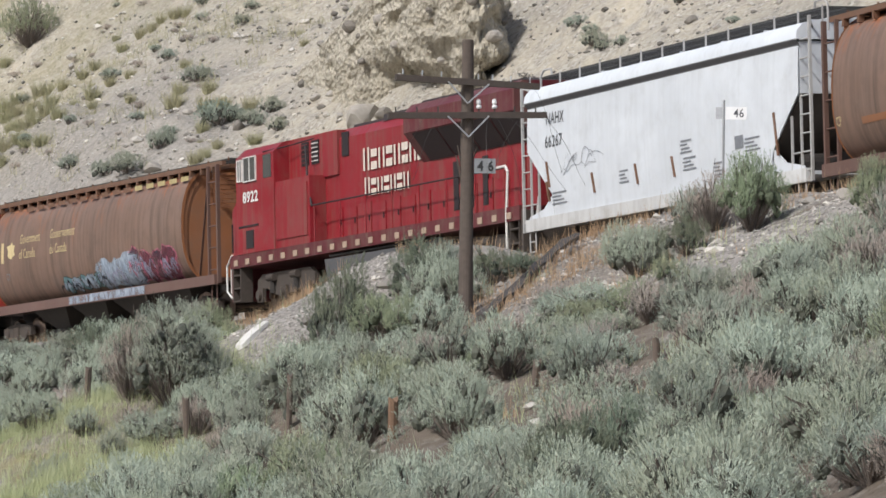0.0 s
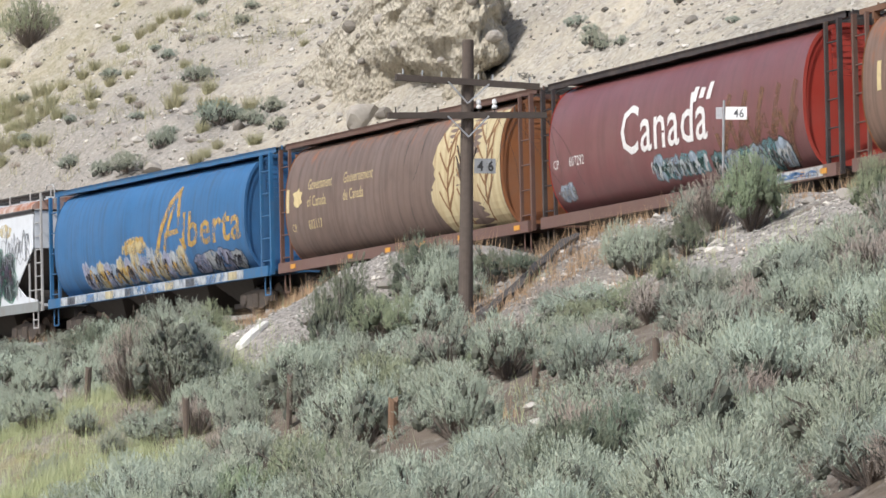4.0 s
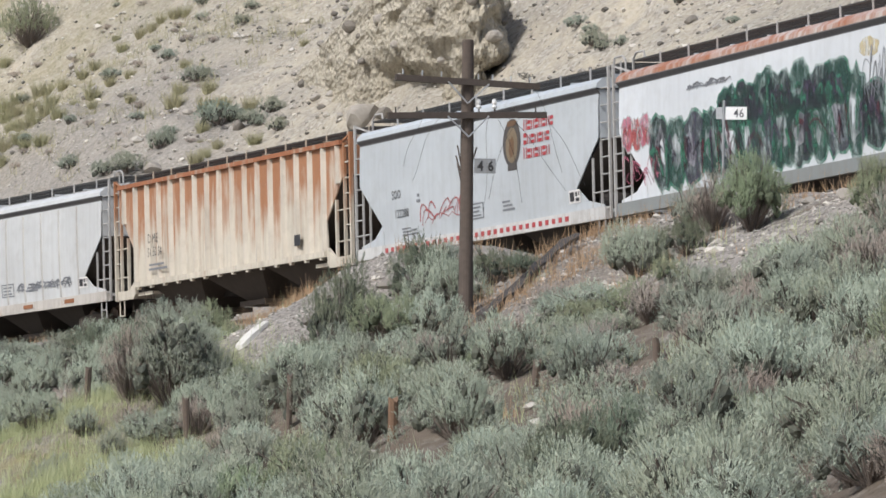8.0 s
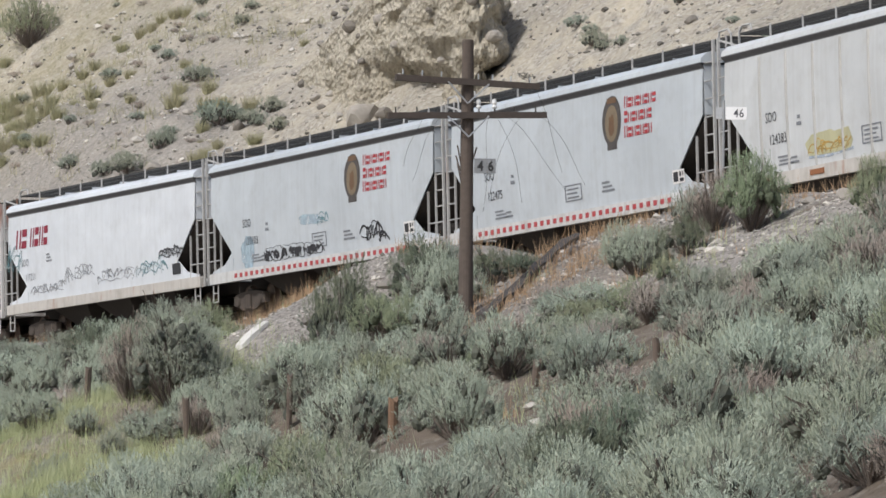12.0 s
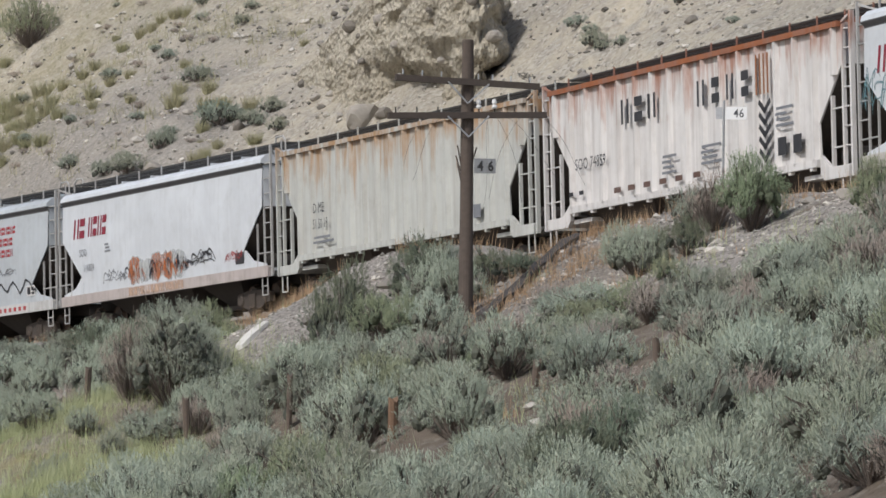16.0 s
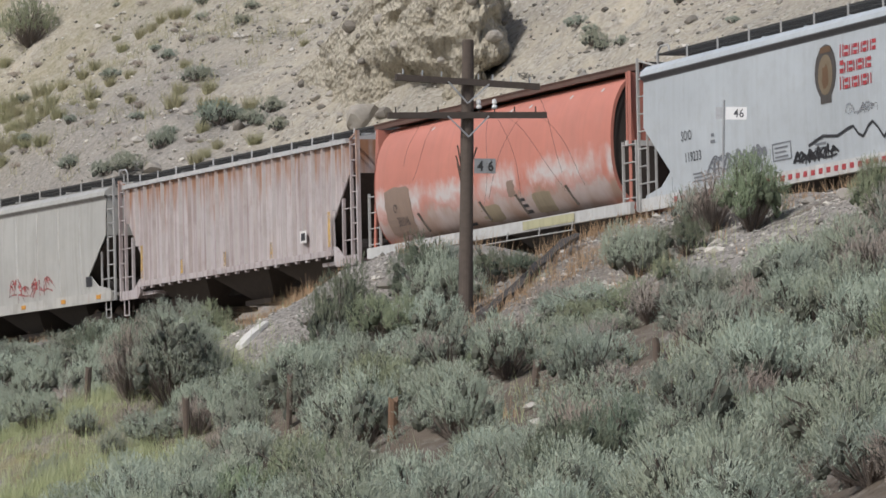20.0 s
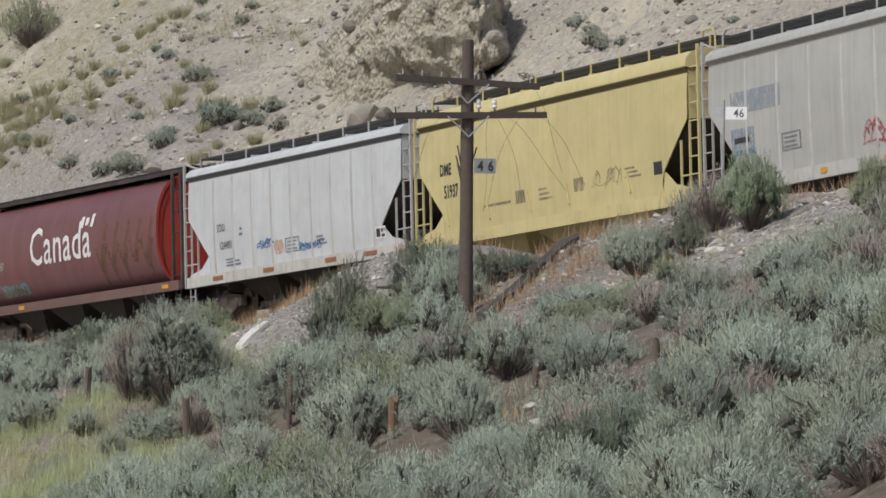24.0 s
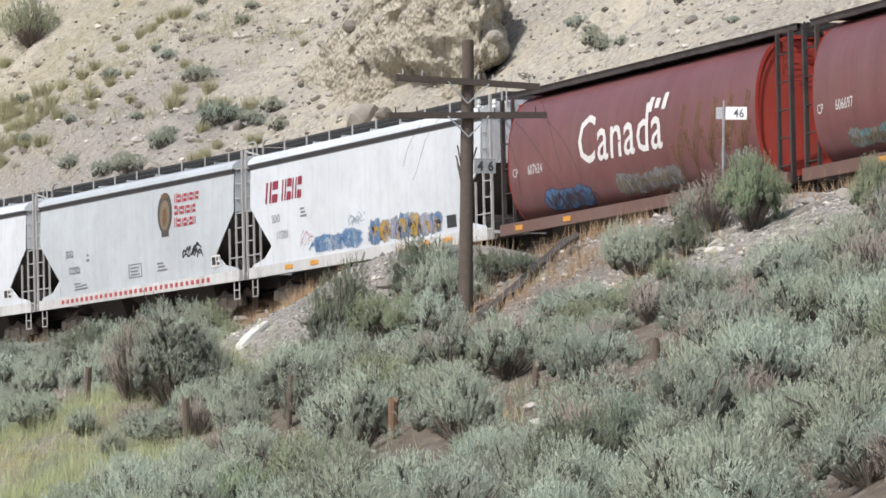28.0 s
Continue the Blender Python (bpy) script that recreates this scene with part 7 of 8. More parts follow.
        put.append((y, i, pose(*ground_at(s, q), rng.uniform(-9, 9), rng.uniform(-9, 9), rng.uniform(0, 360)) @ Matrix.Translation((0, 0, -0.05)) @ Matrix.Diagonal((f, f, f * rng.uniform(0.8, 1.5), 1))))
    put.sort(key=lambda a: a[0])
    for y, i, m in put[:200]:
        plant(kinds, used, i, m)
    thicket(kinds, put[200:])
    for k, u in zip(kinds, used):
        if not u:
            for o in (*k.children, k):
                bpy.data.objects.remove(o)
    # low scrub between the bushes, and the bank beyond them
    parts_ = []
    for k in range(830):
        near = k < 480
        if near:
            y = rng.uniform(64, 155)
            x = rng.uniform(-1, 1) * (0.08 * y + 1.5)
            dx, dy = x - CX, y - CY
            s, q = (math.atan2(dx, dy) - A0) * RAD, RAD - math.hypot(dx, dy)
        else:
            s, q = rng.uniform(-160, 190), rng.uniform(8.5, 55)
        if not 8.3 < q:
            continue
        if not near:
            x, y = along(s, q)
            if abs(x) < 0.08 * max(y, 0) + 4 and -20 < y < 165:
                continue
        b, g = bare_bank(s, q)
        if rng.uniform() < max(b * 1.3, g * 0.6):
            continue
        r = rng.uniform(0.15, 0.35) if near else rng.uniform(0.5, 1.0)
        h = r * rng.uniform(0.8, 1.2)
        c, a, _, face = crown_points(rng, r, h, 30, 5)
        c = c + np.array(ground_at(s, q)) - (0, 0, 0.04)
        parts_.append(sprigs(rng, c, a, 9, 0.13 if near else 0.3, 0.045 if near else 0.16, 0.008 if near else 0.03, face))
    ob = new("low_scrub", mesh_from("low_scrub", parts_))
    ob.data.materials.append(SAGE_DARK)
    tagged(ob, "low grey-green scrub between the sagebrush", "scrub", kind="stuff")


def grass_patch(name, label, mat, spots, per, leaf, wide, seed, spread=0.1, up=0.35):
    rng = np.random.default_rng(seed)
    c = np.array([ground_at(s, q) for s, q in spots])
    a = np.tile(np.array([0.0, 0.0, 1.0]), (len(c), 1)) + rng.normal(size=(len(c), 3)) * 0.15
    c[:, 2] -= 0.03
    V, F = tuft_leaves(rng, c, a, per, leaf, wide, spread, up)
    gz = np.repeat(np.repeat(c[:, 2], per), 3)
    root = np.arange(len(V)) % 3 != 1
    V[root, 2] = gz[root]
    ob = new(name, mesh_from(name, [(V, F)]))
    ob.data.materials.append(mat)
    return tagged(ob, label, "grass", kind="stuff")


def grasses():
    rng = np.random.default_rng(5)
    green = [(rng.normal(16, 4.5), rng.uniform(13.4, 20)) for i in range(1500)] + [(rng.normal(19.4, 1.0), rng.normal(13.4, 0.6)) for i in range(330)] + [(rng.uniform(26, 37), rng.uniform(18.2, 21.5)) for i in range(800)] + [(rng.uniform(12, 80), rng.uniform(10, 24)) for i in range(420)] + [(rng.normal(23.6, 1.4), rng.normal(13.6, 0.7)) for i in range(330)]
    grass_patch("meadow_grass", "tall yellow-green grass in the hollow of the bank", GRASS, green, 18, 0.36, 0.006, 6, 0.13, 0.34)
    straw = [(rng.uniform(3, 12.5), rng.uniform(5.2, 8.2)) for i in range(190)] + [(rng.normal(11.5, 1.0), rng.normal(8.6, 0.5)) for i in range(110)] + [(rng.normal(29, 2.5), rng.uniform(8, 10.5)) for i in range(120)] + [(rng.uniform(12, 24), rng.uniform(6.0, 8.0)) for i in range(110)] + [(rng.uniform(27, 62), rng.uniform(6.0, 8.4)) for i in range(200)] + [(rng.uniform(-25, 3), rng.uniform(5.0, 9.5)) for i in range(160)] + [(rng.uniform(20, 75), rng.uniform(10, 22)) for i in range(60)] + [(rng.normal(36, 3.0), rng.normal(11.4, 1.2)) for i in range(170)]
    rust = [(rng.uniform(4.5, 12.8), rng.uniform(6.2, 8.6)) for i in range(260)] + [(rng.normal(11.0, 0.9), rng.normal(8.7, 0.45)) for i in range(120)]
    grass_patch("rust_grass", "tall rust-brown dead grass at the lip of the bank", STRAW, rust, 12, 0.46, 0.008, 8, 0.10, 0.32)
    grass_patch("dry_grass", "rust-brown dry grass along the track bench", STRAW, straw, 13, 0.30, 0.007, 7, 0.10, 0.30)


def rocks(name, label, spots, size, mat, seed, squash=0.65, vary=0.45):
    """Loose stones, half sunk, as one heap."""
    rng = np.random.default_rng(seed)
    base = np.array([(1, 0, 0), (-1, 0, 0), (0, 1, 0), (0, -1, 0), (0, 0, 1), (0, 0, -1), (.6, .6, .6), (-.6, .6, .55), (.6, -.6, .5), (-.6, -.6, .6)], float)
    tri = [(0, 6, 4), (4, 6, 7), (6, 0, 2), (6, 2, 7), (7, 2, 1), (7, 1, 9), (4, 7, 9), (4, 9, 8), (4, 8, 0), (8, 9, 3), (9, 1, 3), (8, 3, 0), (0, 5, 2), (2, 5, 1), (1, 5, 3), (3, 5, 0), (0, 4, 6)][:16]
    tri = np.array(tri)
    if size < 0.045:
        # pebbles: a plain eight-sided chip
        base, tri = base[:6], np.array([(0, 2, 4), (2, 1, 4), (1, 3, 4), (3, 0, 4), (2, 0, 5), (1, 2, 5), (3, 1, 5), (0, 3, 5)])
    parts_ = []
    for s, q in spots:
        r = size * rng.lognormal(0, vary)
        v = base * (1 + rng.normal(size=base.shape) * 0.14) * (r, r * rng.uniform(.6, 1), r * squash)
        t = rng.uniform(0, 6.28)
        v = np.stack([v[:, 0] * math.cos(t) - v[:, 1] * math.sin(t), v[:, 0] * math.sin(t) + v[:, 1] * math.cos(t), v[:, 2]], 1)
        parts_.append((v + np.array(ground_at(s, q)), tri))
    ob = new(name, mesh_from(name, parts_))
    ob.data.materials.append(mat)
    return tagged(ob, label, "stones", kind="stuff")


def boulder(s, q, r, mat, label, seed, name="boulder", squash=0.75, long=0.85):
    bm = bmesh.new()
    bmesh.ops.create_icosphere(bm, subdivisions=3, radius=1.0)
    o = Vector((seed * 3.1, seed * 1.7, 0))
    rr = random.Random(seed)
    cuts = [(Vector((rr.gauss(0, 1), rr.gauss(0, 1), rr.gauss(0, 1))).normalized(), rr.uniform(0.6, 0.85)) for i in range(9)]
    for v in bm.verts:
        d = v.co.normalized()
        k = 1 + 0.28 * noise.noise(d * 1.3 + o) + 0.12 * noise.noise(d * 3.4 + o)
        p = d * k
        # broken faces
        for n_, lim in cuts:
            f = p.dot(n_) - lim
            if f > 0:
                p -= n_ * f * 0.9
        v.co = Vector((p.x * r, p.y * r * long, p.z * r * squash))
    me = bpy.data.meshes.new(name)
    bm.to_mesh(me)
    bm.free()
    me.materials.append(mat)
    ob = new(name, me)
    smooth(ob, 24)
    x, y, z = ground_at(s, q)
    ob.matrix_basis = pose(x, y, z + r * squash * 0.16, 0, 0, seed * 47)
    return tagged(ob, label, "boulder", "boulders on the hillside")


STONE = plain("stone_pale", (0.36, 0.33, 0.29), 0.9, 0, 0.3, 6, 0.03)
STONE_WHITE = plain("stone_white", (0.62, 0.60, 0.56), 0.85, 0, 0.2, 6, 0.03)
STONE_PALE = plain("stone_pale", (0.50, 0.46, 0.39), 0.9, 0, 0.25, 5, 0.03)
STONE_DARK = plain("stone_dark", (0.20, 0.18, 0.155), 0.9, 0, 0.3, 6, 0.03)


def gravel_material():
    m, nt, b = nodes_of("gravel_stone")
    g = nt.nodes.new("ShaderNodeNewGeometry")
    c = mixer(nt, g.outputs["Random Per Island"], (0.12, 0.108, 0.095), (0.60, 0.56, 0.50))
    nt.links.new(c, b.inputs["Base Color"])
    b.inputs["Roughness"].default_value = 0.95
    return m


def stones():
    rng = np.random.default_rng(21)
    gm = gravel_material()
    a = []
    while len(a) < 9500:
        s, q = rng.uniform(4, 56), rng.uniform(7.6, 13)
        b, g = bare_bank(s, q)
        if rng.uniform() < b + 0.06:
            a.append((s, q))
    rocks("bank_gravel", "loose pale gravel on the open bank", a, 0.030, gm, 22, 0.65, 0.5)
    a = [(rng.uniform(0, 62), rng.uniform(8, 20)) for i in range(260)]
    rocks("bank_stones", "scattered fist-sized stones on the bank", a, 0.09, gm, 23)
    a = [(rng.uniform(-115, -12), -rng.uniform(6, 32)) for i in range(12000)]
    rocks("hill_stones", "scattered stones on the silt hillside", a, 0.055, gm, 24, 0.8, 0.6)
    a = [(rng.uniform(-45, 45), rng.choice([-1, 1]) * rng.uniform(1.4, 3.2)) for i in range(1500)]
    rocks("ballast_stones", "dark crushed ballast beside the ties", a, 0.05, gravel_dark(), 25)


def gravel_dark():
    return plain("ballast_stone", (0.13, 0.115, 0.10), 0.95, 0, 0.4, 9)


def hill_plants():
    rng = np.random.default_rng(31)
    lab = "small grey-green sagebrush on the dry hillside"
    hg = "sagebrush on the hillside"
    kinds = [bush(rng, 0.62, 0.62, SAGE_DARK, lab, tufts=150, per=10, long=0.18, leaf=0.085, wide=0.015, stems=1, group=hg, twigs=90),
             bush(rng, 0.85, 0.78, SAGE_DARK, lab, tufts=210, per=10, long=0.18, leaf=0.085, wide=0.015, stems=1, group=hg, twigs=110),
             grass_clump(rng, 0.48, 0.68, DRY_GREEN, "yellow-green bunchgrass clump on the hillside", "bunchgrass", "bunchgrass on the hillside"),
             bush(rng, 0.5, 0.42, DEAD, "dry brown bush on the hillside", "dry_bush", 90, 9, 0.16, 0.08, 0.013, 1, hg, 90)]
    used = [False] * 4
    wide = [extent(k)[0] for k in kinds]
    for spots, ks in ((HILL_SAGE, (0, 1)), (HILL_FAR, (0, 1)), (HILL_BUNCH, (2,)), (HILL_BUNCH_LOW, (2,)), (HILL_DRY, (3,))):
        for s, q, w in spots:
            k = int(rng.choice(ks))
            f = 1.3 * w / wide[k]
            plant(kinds, used, k, pose(*ground_at(s, q), 0, 0, rng.uniform(0, 360)) @ Matrix.Translation((0, 0, -0.05)) @ Matrix.Diagonal((f, f, f * rng.uniform(0.95, 1.3), 1)))
    for j in range(80):
        s = rng.uniform(-122, -64)
        q = -rng.uniform(10, 36)
        f = rng.uniform(0.2, 0.5)
        plant(kinds, used, int(rng.choice([0, 2, 2, 3, 3])), pose(*ground_at(s, q), 0, 0, rng.uniform(0, 360)) @ Matrix.Translation((0, 0, -0.06)) @ Matrix.Diagonal((f, f, f, 1)))
    tufts = [(rng.uniform(-122, -70), -rng.uniform(12, 38)) for i in range(800)]
    twiggy = [(rng.uniform(-118, -56), -rng.uniform(9, 36)) for i in range(700)] + [(rng.uniform(-56, -18), -rng.uniform(9, 26)) for i in range(130)]
    grass_patch("hill_litter", "small dead tufts scattered on the hillside", DEAD, twiggy, 12, 0.20, 0.011, 34, 0.12, 0.7)
    grass_patch("hill_grass", "sparse yellow grass tufts on the hillside", DRY_GREEN, tufts, 22, 0.40, 0.012, 33, 0.22, 0.5)
    # the tall shrub high on the slope
    tall = bush(rng, 1.3, 2.7, GREEN, "tall loose green shrub high on the slope", "tall_shrub", 620, 12, 0.26, 0.10, 0.014, 7, hg, 420, 0.3, False)
    tall.matrix_basis = pose(*ground_at(-106.1, -30.3)) @ Matrix.Translation((0, 0, -0.1))


# width of each plant last
HILL_SAGE = [(-73.9, -22.0, 1.12), (-81.3, -24.4, 0.72), (-84.4, -23.4, 0.73), (-67.6, -17.5, 1.03), (-68.6, -18.4, 0.68), (-65.5, -15.3, 1.38), (-68.0, -15.5, 0.88), (-72.5, -16.0, 0.86), (-71.5, -18.4, 0.55),
             (-67.0, -19.7, 1.4), (-63.6, -19.5, 0.97), (-64.4, -20.6, 0.87), (-61.3, -19.4, 0.79), (-63.0, -19.4, 0.56), (-80.6, -27.4, 0.69), (-82.9, -28.9, 0.62), (-90.5, -30.6, 0.6), (-78.9, -18.9, 0.46),
             (-94.1, -32.5, 0.73), (-82.8, -24.5, 0.5), (-101.3, -27.6, 0.6), (-80.5, -17.8, 0.6), (-66.9, -20.2, 0.83)]
HILL_BUNCH = [(-96.5, -29.9, 0.59), (-96.1, -30.6, 0.65), (-95.4, -30.8, 0.53), (-95.4, -31.2, 0.53), (-95.0, -31.6, 0.59), (-94.6, -31.9, 0.53), (-95.9, -27.7, 0.59), (-95.7, -28.2, 0.59), (-82.8, -23.4, 0.5),
              (-83.1, -21.9, 0.73), (-83.4, -22.8, 0.5), (-97.0, -27.4, 0.71), (-78.4, -23.7, 0.49), (-72.7, -20.5, 0.9), (-71.5, -21.4, 0.64), (-70.2, -20.7, 0.79), (-69.4, -21.0, 0.58), (-66.8, -18.9, 0.52),
              (-61.4, -18.5, 0.6), (-63.3, -17.9, 0.46), (-62.2, -16.5, 0.62), (-62.9, -17.2, 0.46), (-67.5, -21.2, 0.68), (-83.5, -21.3, 0.4), (-80.4, -20.6, 0.44), (-76.9, -20.6, 0.49), (-73.5, -21.1, 0.59)]
HILL_BUNCH_LOW = [(-101.7, -27.0, 0.78), (-100.8, -27.0, 0.78), (-100.4, -27.6, 0.6), (-94.8, -24.8, 0.58), (-82.9, -19.8, 0.83), (-100.7, -28.2, 0.96), (-100.8, -26.5, 0.72), (-83.4, -19.2, 0.72), (-81.1, -17.8, 0.71),
                  (-79.3, -17.9, 0.72), (-80.1, -17.6, 0.6), (-81.8, -17.6, 0.82), (-80.6, -16.8, 0.65), (-85.6, -19.8, 0.61), (-81.0, -19.4, 0.66), (-106.0, -29.1, 0.61), (-94.4, -25.5, 0.7), (-89.0, -21.1, 0.68),
                  (-83.2, -19.4, 0.61), (-100.4, -28.4, 0.66), (-101.6, -27.5, 0.66)]
HILL_DRY = [(-104.4, -28.8, 0.55), (-81.6, -25.4, 0.47), (-78.6, -25.0, 0.42), (-83.4, -24.1, 0.58), (-100.8, -29.9, 0.41), (-103.1, -29.2, 0.46), (-99.3, -32.3, 0.46), (-76.5, -21.9, 0.37), (-75.9, -20.5, 0.52),
            (-79.4, -16.9, 0.43), (-79.8, -17.4, 0.39), (-100.4, -31.2, 0.43), (-77.4, -19.1, 0.41), (-92.7, -30.6, 0.4), (-75.5, -16.5, 0.36), (-65.2, -17.7, 0.41)]
# at the rock's far side: a row of sage, dry bushes and one clump of grass
HILL_FAR = [(-42.0, -21.6, 0.7), (-41.0, -21.6, 0.5), (-39.9, -21.2, 0.8), (-38.9, -21.0, 0.5), (-37.9, -21.2, 0.5), (-25.5, -20.3, 0.5), (-23.2, -20.3, 0.6), (-36.8, -22.8, 0.5), (-29.4, -20.9, 0.4), (-24.0, -20.5, 0.4)]


def outcrop():
    """The overhanging conglomerate face in the bluff."""
    m, nt, b = nodes_of("conglomerate")
    p = where(nt)
    st = nt.nodes.new("ShaderNodeVectorMath")
    st.operation = "MULTIPLY"
    st.inputs[1].default_value = (1.6, 0.42, 1.0)
    nt.links.new(p, st.inputs[0])
    p = st.outputs[0]
    mid, fine = noise_tex(nt, p, 0.7, 5, 0.6), noise_tex(nt, p, 5.0, 6, 0.7)
    vor = nt.nodes.new("ShaderNodeTexVoronoi")
    vor.inputs["Scale"].default_value = 5.5
    nt.links.new(p, vor.inputs["Vector"])
    c = mixer(nt, ramp(nt, mid, 0.3, 0.7), (0.57, 0.515, 0.40), (0.47, 0.425, 0.335))
    c = mixer(nt, 0.3, c, mixer(nt, vor.outputs["Color"], (0.14, 0.12, 0.10), (0.52, 0.47, 0.40)))
    c = mixer(nt, math_node(nt, "MULTIPLY", ramp(nt, fine, 0.5, 0.66), 0.7), c, (0.20, 0.18, 0.15))
    nt.links.new(c, b.inputs["Base Color"])
    b.inputs["Roughness"].default_value = 0.95
    bump(nt, b, math_node(nt, "ADD", math_node(nt, "MULTIPLY", vor.outputs["Distance"], 0.6), math_node(nt, "MULTIPLY", fine, 0.6)), 1.0, 0.25)
    # the face's line in plan, from where it leaves the slope to the corner and back into the hill
    line = [(-7.6, 229.0), (-5.9, 222.6), (-4.5, 217.4), (-3.5, 213.4), (-2.4, 210.0), (-1.2, 206.8), (0.2, 204.2), (1.3, 203.6), (2.05, 204.6), (2.3, 207.5), (2.5, 213.0), (2.9, 222.0)]
    pts = [Vector(p) for p in line]
    path = []
    for i in range(len(pts) - 1):
        p0, p1, p2, p3 = pts[max(i - 1, 0)], pts[i], pts[i + 1], pts[min(i + 2, len(pts) - 1)]
        k = max(2, int((p2 - p1).length / 0.11))
        for j in range(k):
            t = j / k
            path.append(0.5 * (2 * p1 + (p2 - p0) * t + (2 * p0 - 5 * p1 + 4 * p2 - p3) * t * t + (3 * p1 - p0 - 3 * p2 + p3) * t ** 3))
    z0 = 16.5
    bm = bmesh.new()
    rows = []
    n = len(path)
    for i in range(110):
        r = []
        for j, p in enumerate(path):
            t = (path[min(j + 1, n - 1)] - path[max(j - 1, 0)]).normalized()
            out = Vector((t.y, -t.x))
            w = j / n
            top = 21.0 + 2.4 * step(-6.5, -3.0, p.x)
            z = z0 + (top - z0) * i / 109
            v = Vector((p.x * 1.6, p.y * 0.42, z))
            flute = Vector((p.x * 2.6, p.y * 0.9, z * 0.35))
            base = 19.4 + 0.9 * step(0.6, 0.2, w) + 0.8 * step(0.66, 0.75, w)
            lower = step(base + 1.7, base + 0.6, z)
            rough = step(0.10, 0.42, w)
            d = 0.22 * noise.fractal(v * 0.5, 1.0, 2.0, 3) + rough * (0.30 * abs(noise.noise(v * 0.9)) + 0.13 * noise.noise(v * 2.6) + 0.05 * noise.noise(v * 6.5)) + 0.9 * rough * lower * (abs(noise.noise(flute)) - 0.2) + 0.04 * noise.noise(v * 9)
            pit = noise.noise(v * 1.5 + Vector((40, 0, 0)))
            d -= 1.1 * rough * max(0.0, pit - 0.24) + 1.5 * hump(w, 0.43, 0.03) * hump(z, 19.8, 0.75) + 0.7 * hump(w, 0.53, 0.03) * hump(z, 20.6, 0.45)
            d += 0.10 * math.sin(z * 3.0 + noise.noise(v * 0.6) * 4) * rough
            d -= 1.3 * lower * step(0.3, 0.5, w) * step(base + 1.2, base + 0.2, z) + 0.16 * max(0.0, z - base)
            r.append((p.x + out.x * d, p.y + out.y * d, z + 0.1 * noise.noise(v * 1.3 + Vector((9, 0, 0)))))
        rows.append(r)
    skin(bm, rows)
    bm.faces.new([v for v in bm.verts[-n:]])
    me = bpy.data.meshes.new("rock_outcrop")
    bm.to_mesh(me)
    bm.free()
    me.materials.append(m)
    ob = smooth(new("rock_outcrop", me), 50)
    tagged(ob, "overhanging tan conglomerate face with embedded cobbles", "rock face", kind="structure")
    # stones bedded in the face
    for k, (w, z, r, m_) in enumerate(((0.32, 22.4, 0.30, STONE_DARK), (0.41, 22.3, 0.28, STONE), (0.36, 21.9, 0.14, STONE_DARK), (0.25, 23.2, 0.14, STONE_DARK), (0.29, 23.2, 0.13, STONE_DARK), (0.61, 21.1, 0.30, STONE), (0.46, 21.2, 0.18, STONE), (0.52, 22.2, 0.14, STONE_DARK), (0.55, 20.3, 0.15, STONE), (0.64, 20.2, 0.14, STONE), (0.66, 21.8, 0.16, STONE_DARK), (0.58, 22.3, 0.2, STONE_DARK), (0.48, 20.0, 0.13, STONE), (0.38, 20.9, 0.16, STONE_DARK), (0.31, 21.2, 0.13, STONE), (0.22, 22.2, 0.16, STONE))):
        bmm = bmesh.new()
        bmesh.ops.create_icosphere(bmm, subdivisions=2, radius=r)
        for v in bmm.verts:
            v.co *= 1 + 0.3 * noise.noise(v.co * 3 / r * 0.4 + Vector((k * 3, 0, 0)))
            v.co.z *= 0.8
        s = part("cobble", bmm, m_, ob)
        p = path[int(w * n)]
        t = (path[int(w * n) + 1] - p).normalized()
        back = 0.16 * max(0.0, z - 19.6) - 0.12
        s.matrix_local = pose(p.x - t.y * back, p.y + t.x * back, z)


outcrop()
for s_, q_, r_, m_, l_, k_ in ((-55.6, -20.1, 0.78, STONE_PALE, "large pale boulder at the foot of the rock face", 1), (-63.9, -19.0, 0.32, STONE_DARK, "dark half-buried boulder on the slope", 2), (-70.5, -20.0, 0.22, STONE, "pale stone half buried in the slope", 3),
                             (-64.8, -16.0, 0.4, STONE, "pale flat stone among hillside sage", 4), (-66.8, -24.5, 0.25, STONE_DARK, "dark half-buried boulder on the slope", 5), (-70.0, -26.5, 0.2, STONE_DARK, "dark half-buried boulder on the slope", 6), (-34.0, -21.8, 0.28, STONE_DARK, "dark stone on the pale silt slope", 7),
                             (-58.5, -22.6, 0.3, STONE_DARK, "dark half-buried boulder on the slope", 8), (-74.0, -18.3, 0.25, STONE, "pale stone half buried in the slope", 9), (-54.6, -20.4, 0.4, STONE_DARK, "dark boulder at the foot of the rock face", 10), (-61.5, -21.0, 0.22, STONE, "pale stone half buried in the slope", 12),
                             (44.0, 10.6, 0.2, STONE, "pale stone on the gravel bank", 13), (33.6, 10.2, 0.18, STONE_DARK, "dark stone on the gravel bank", 14), (41.0, 11.2, 0.16, STONE, "pale stone on the gravel bank", 15), (48.5, 10.2, 0.18, STONE, "pale stone on the gravel bank", 16)):
    boulder(s_, q_, r_, m_, l_, k_, squash=0.75, long=0.85)
hill_plants()
bank_plants()
grasses()
stones()


# ---------------------------------------------------------------- pole, signs, fence


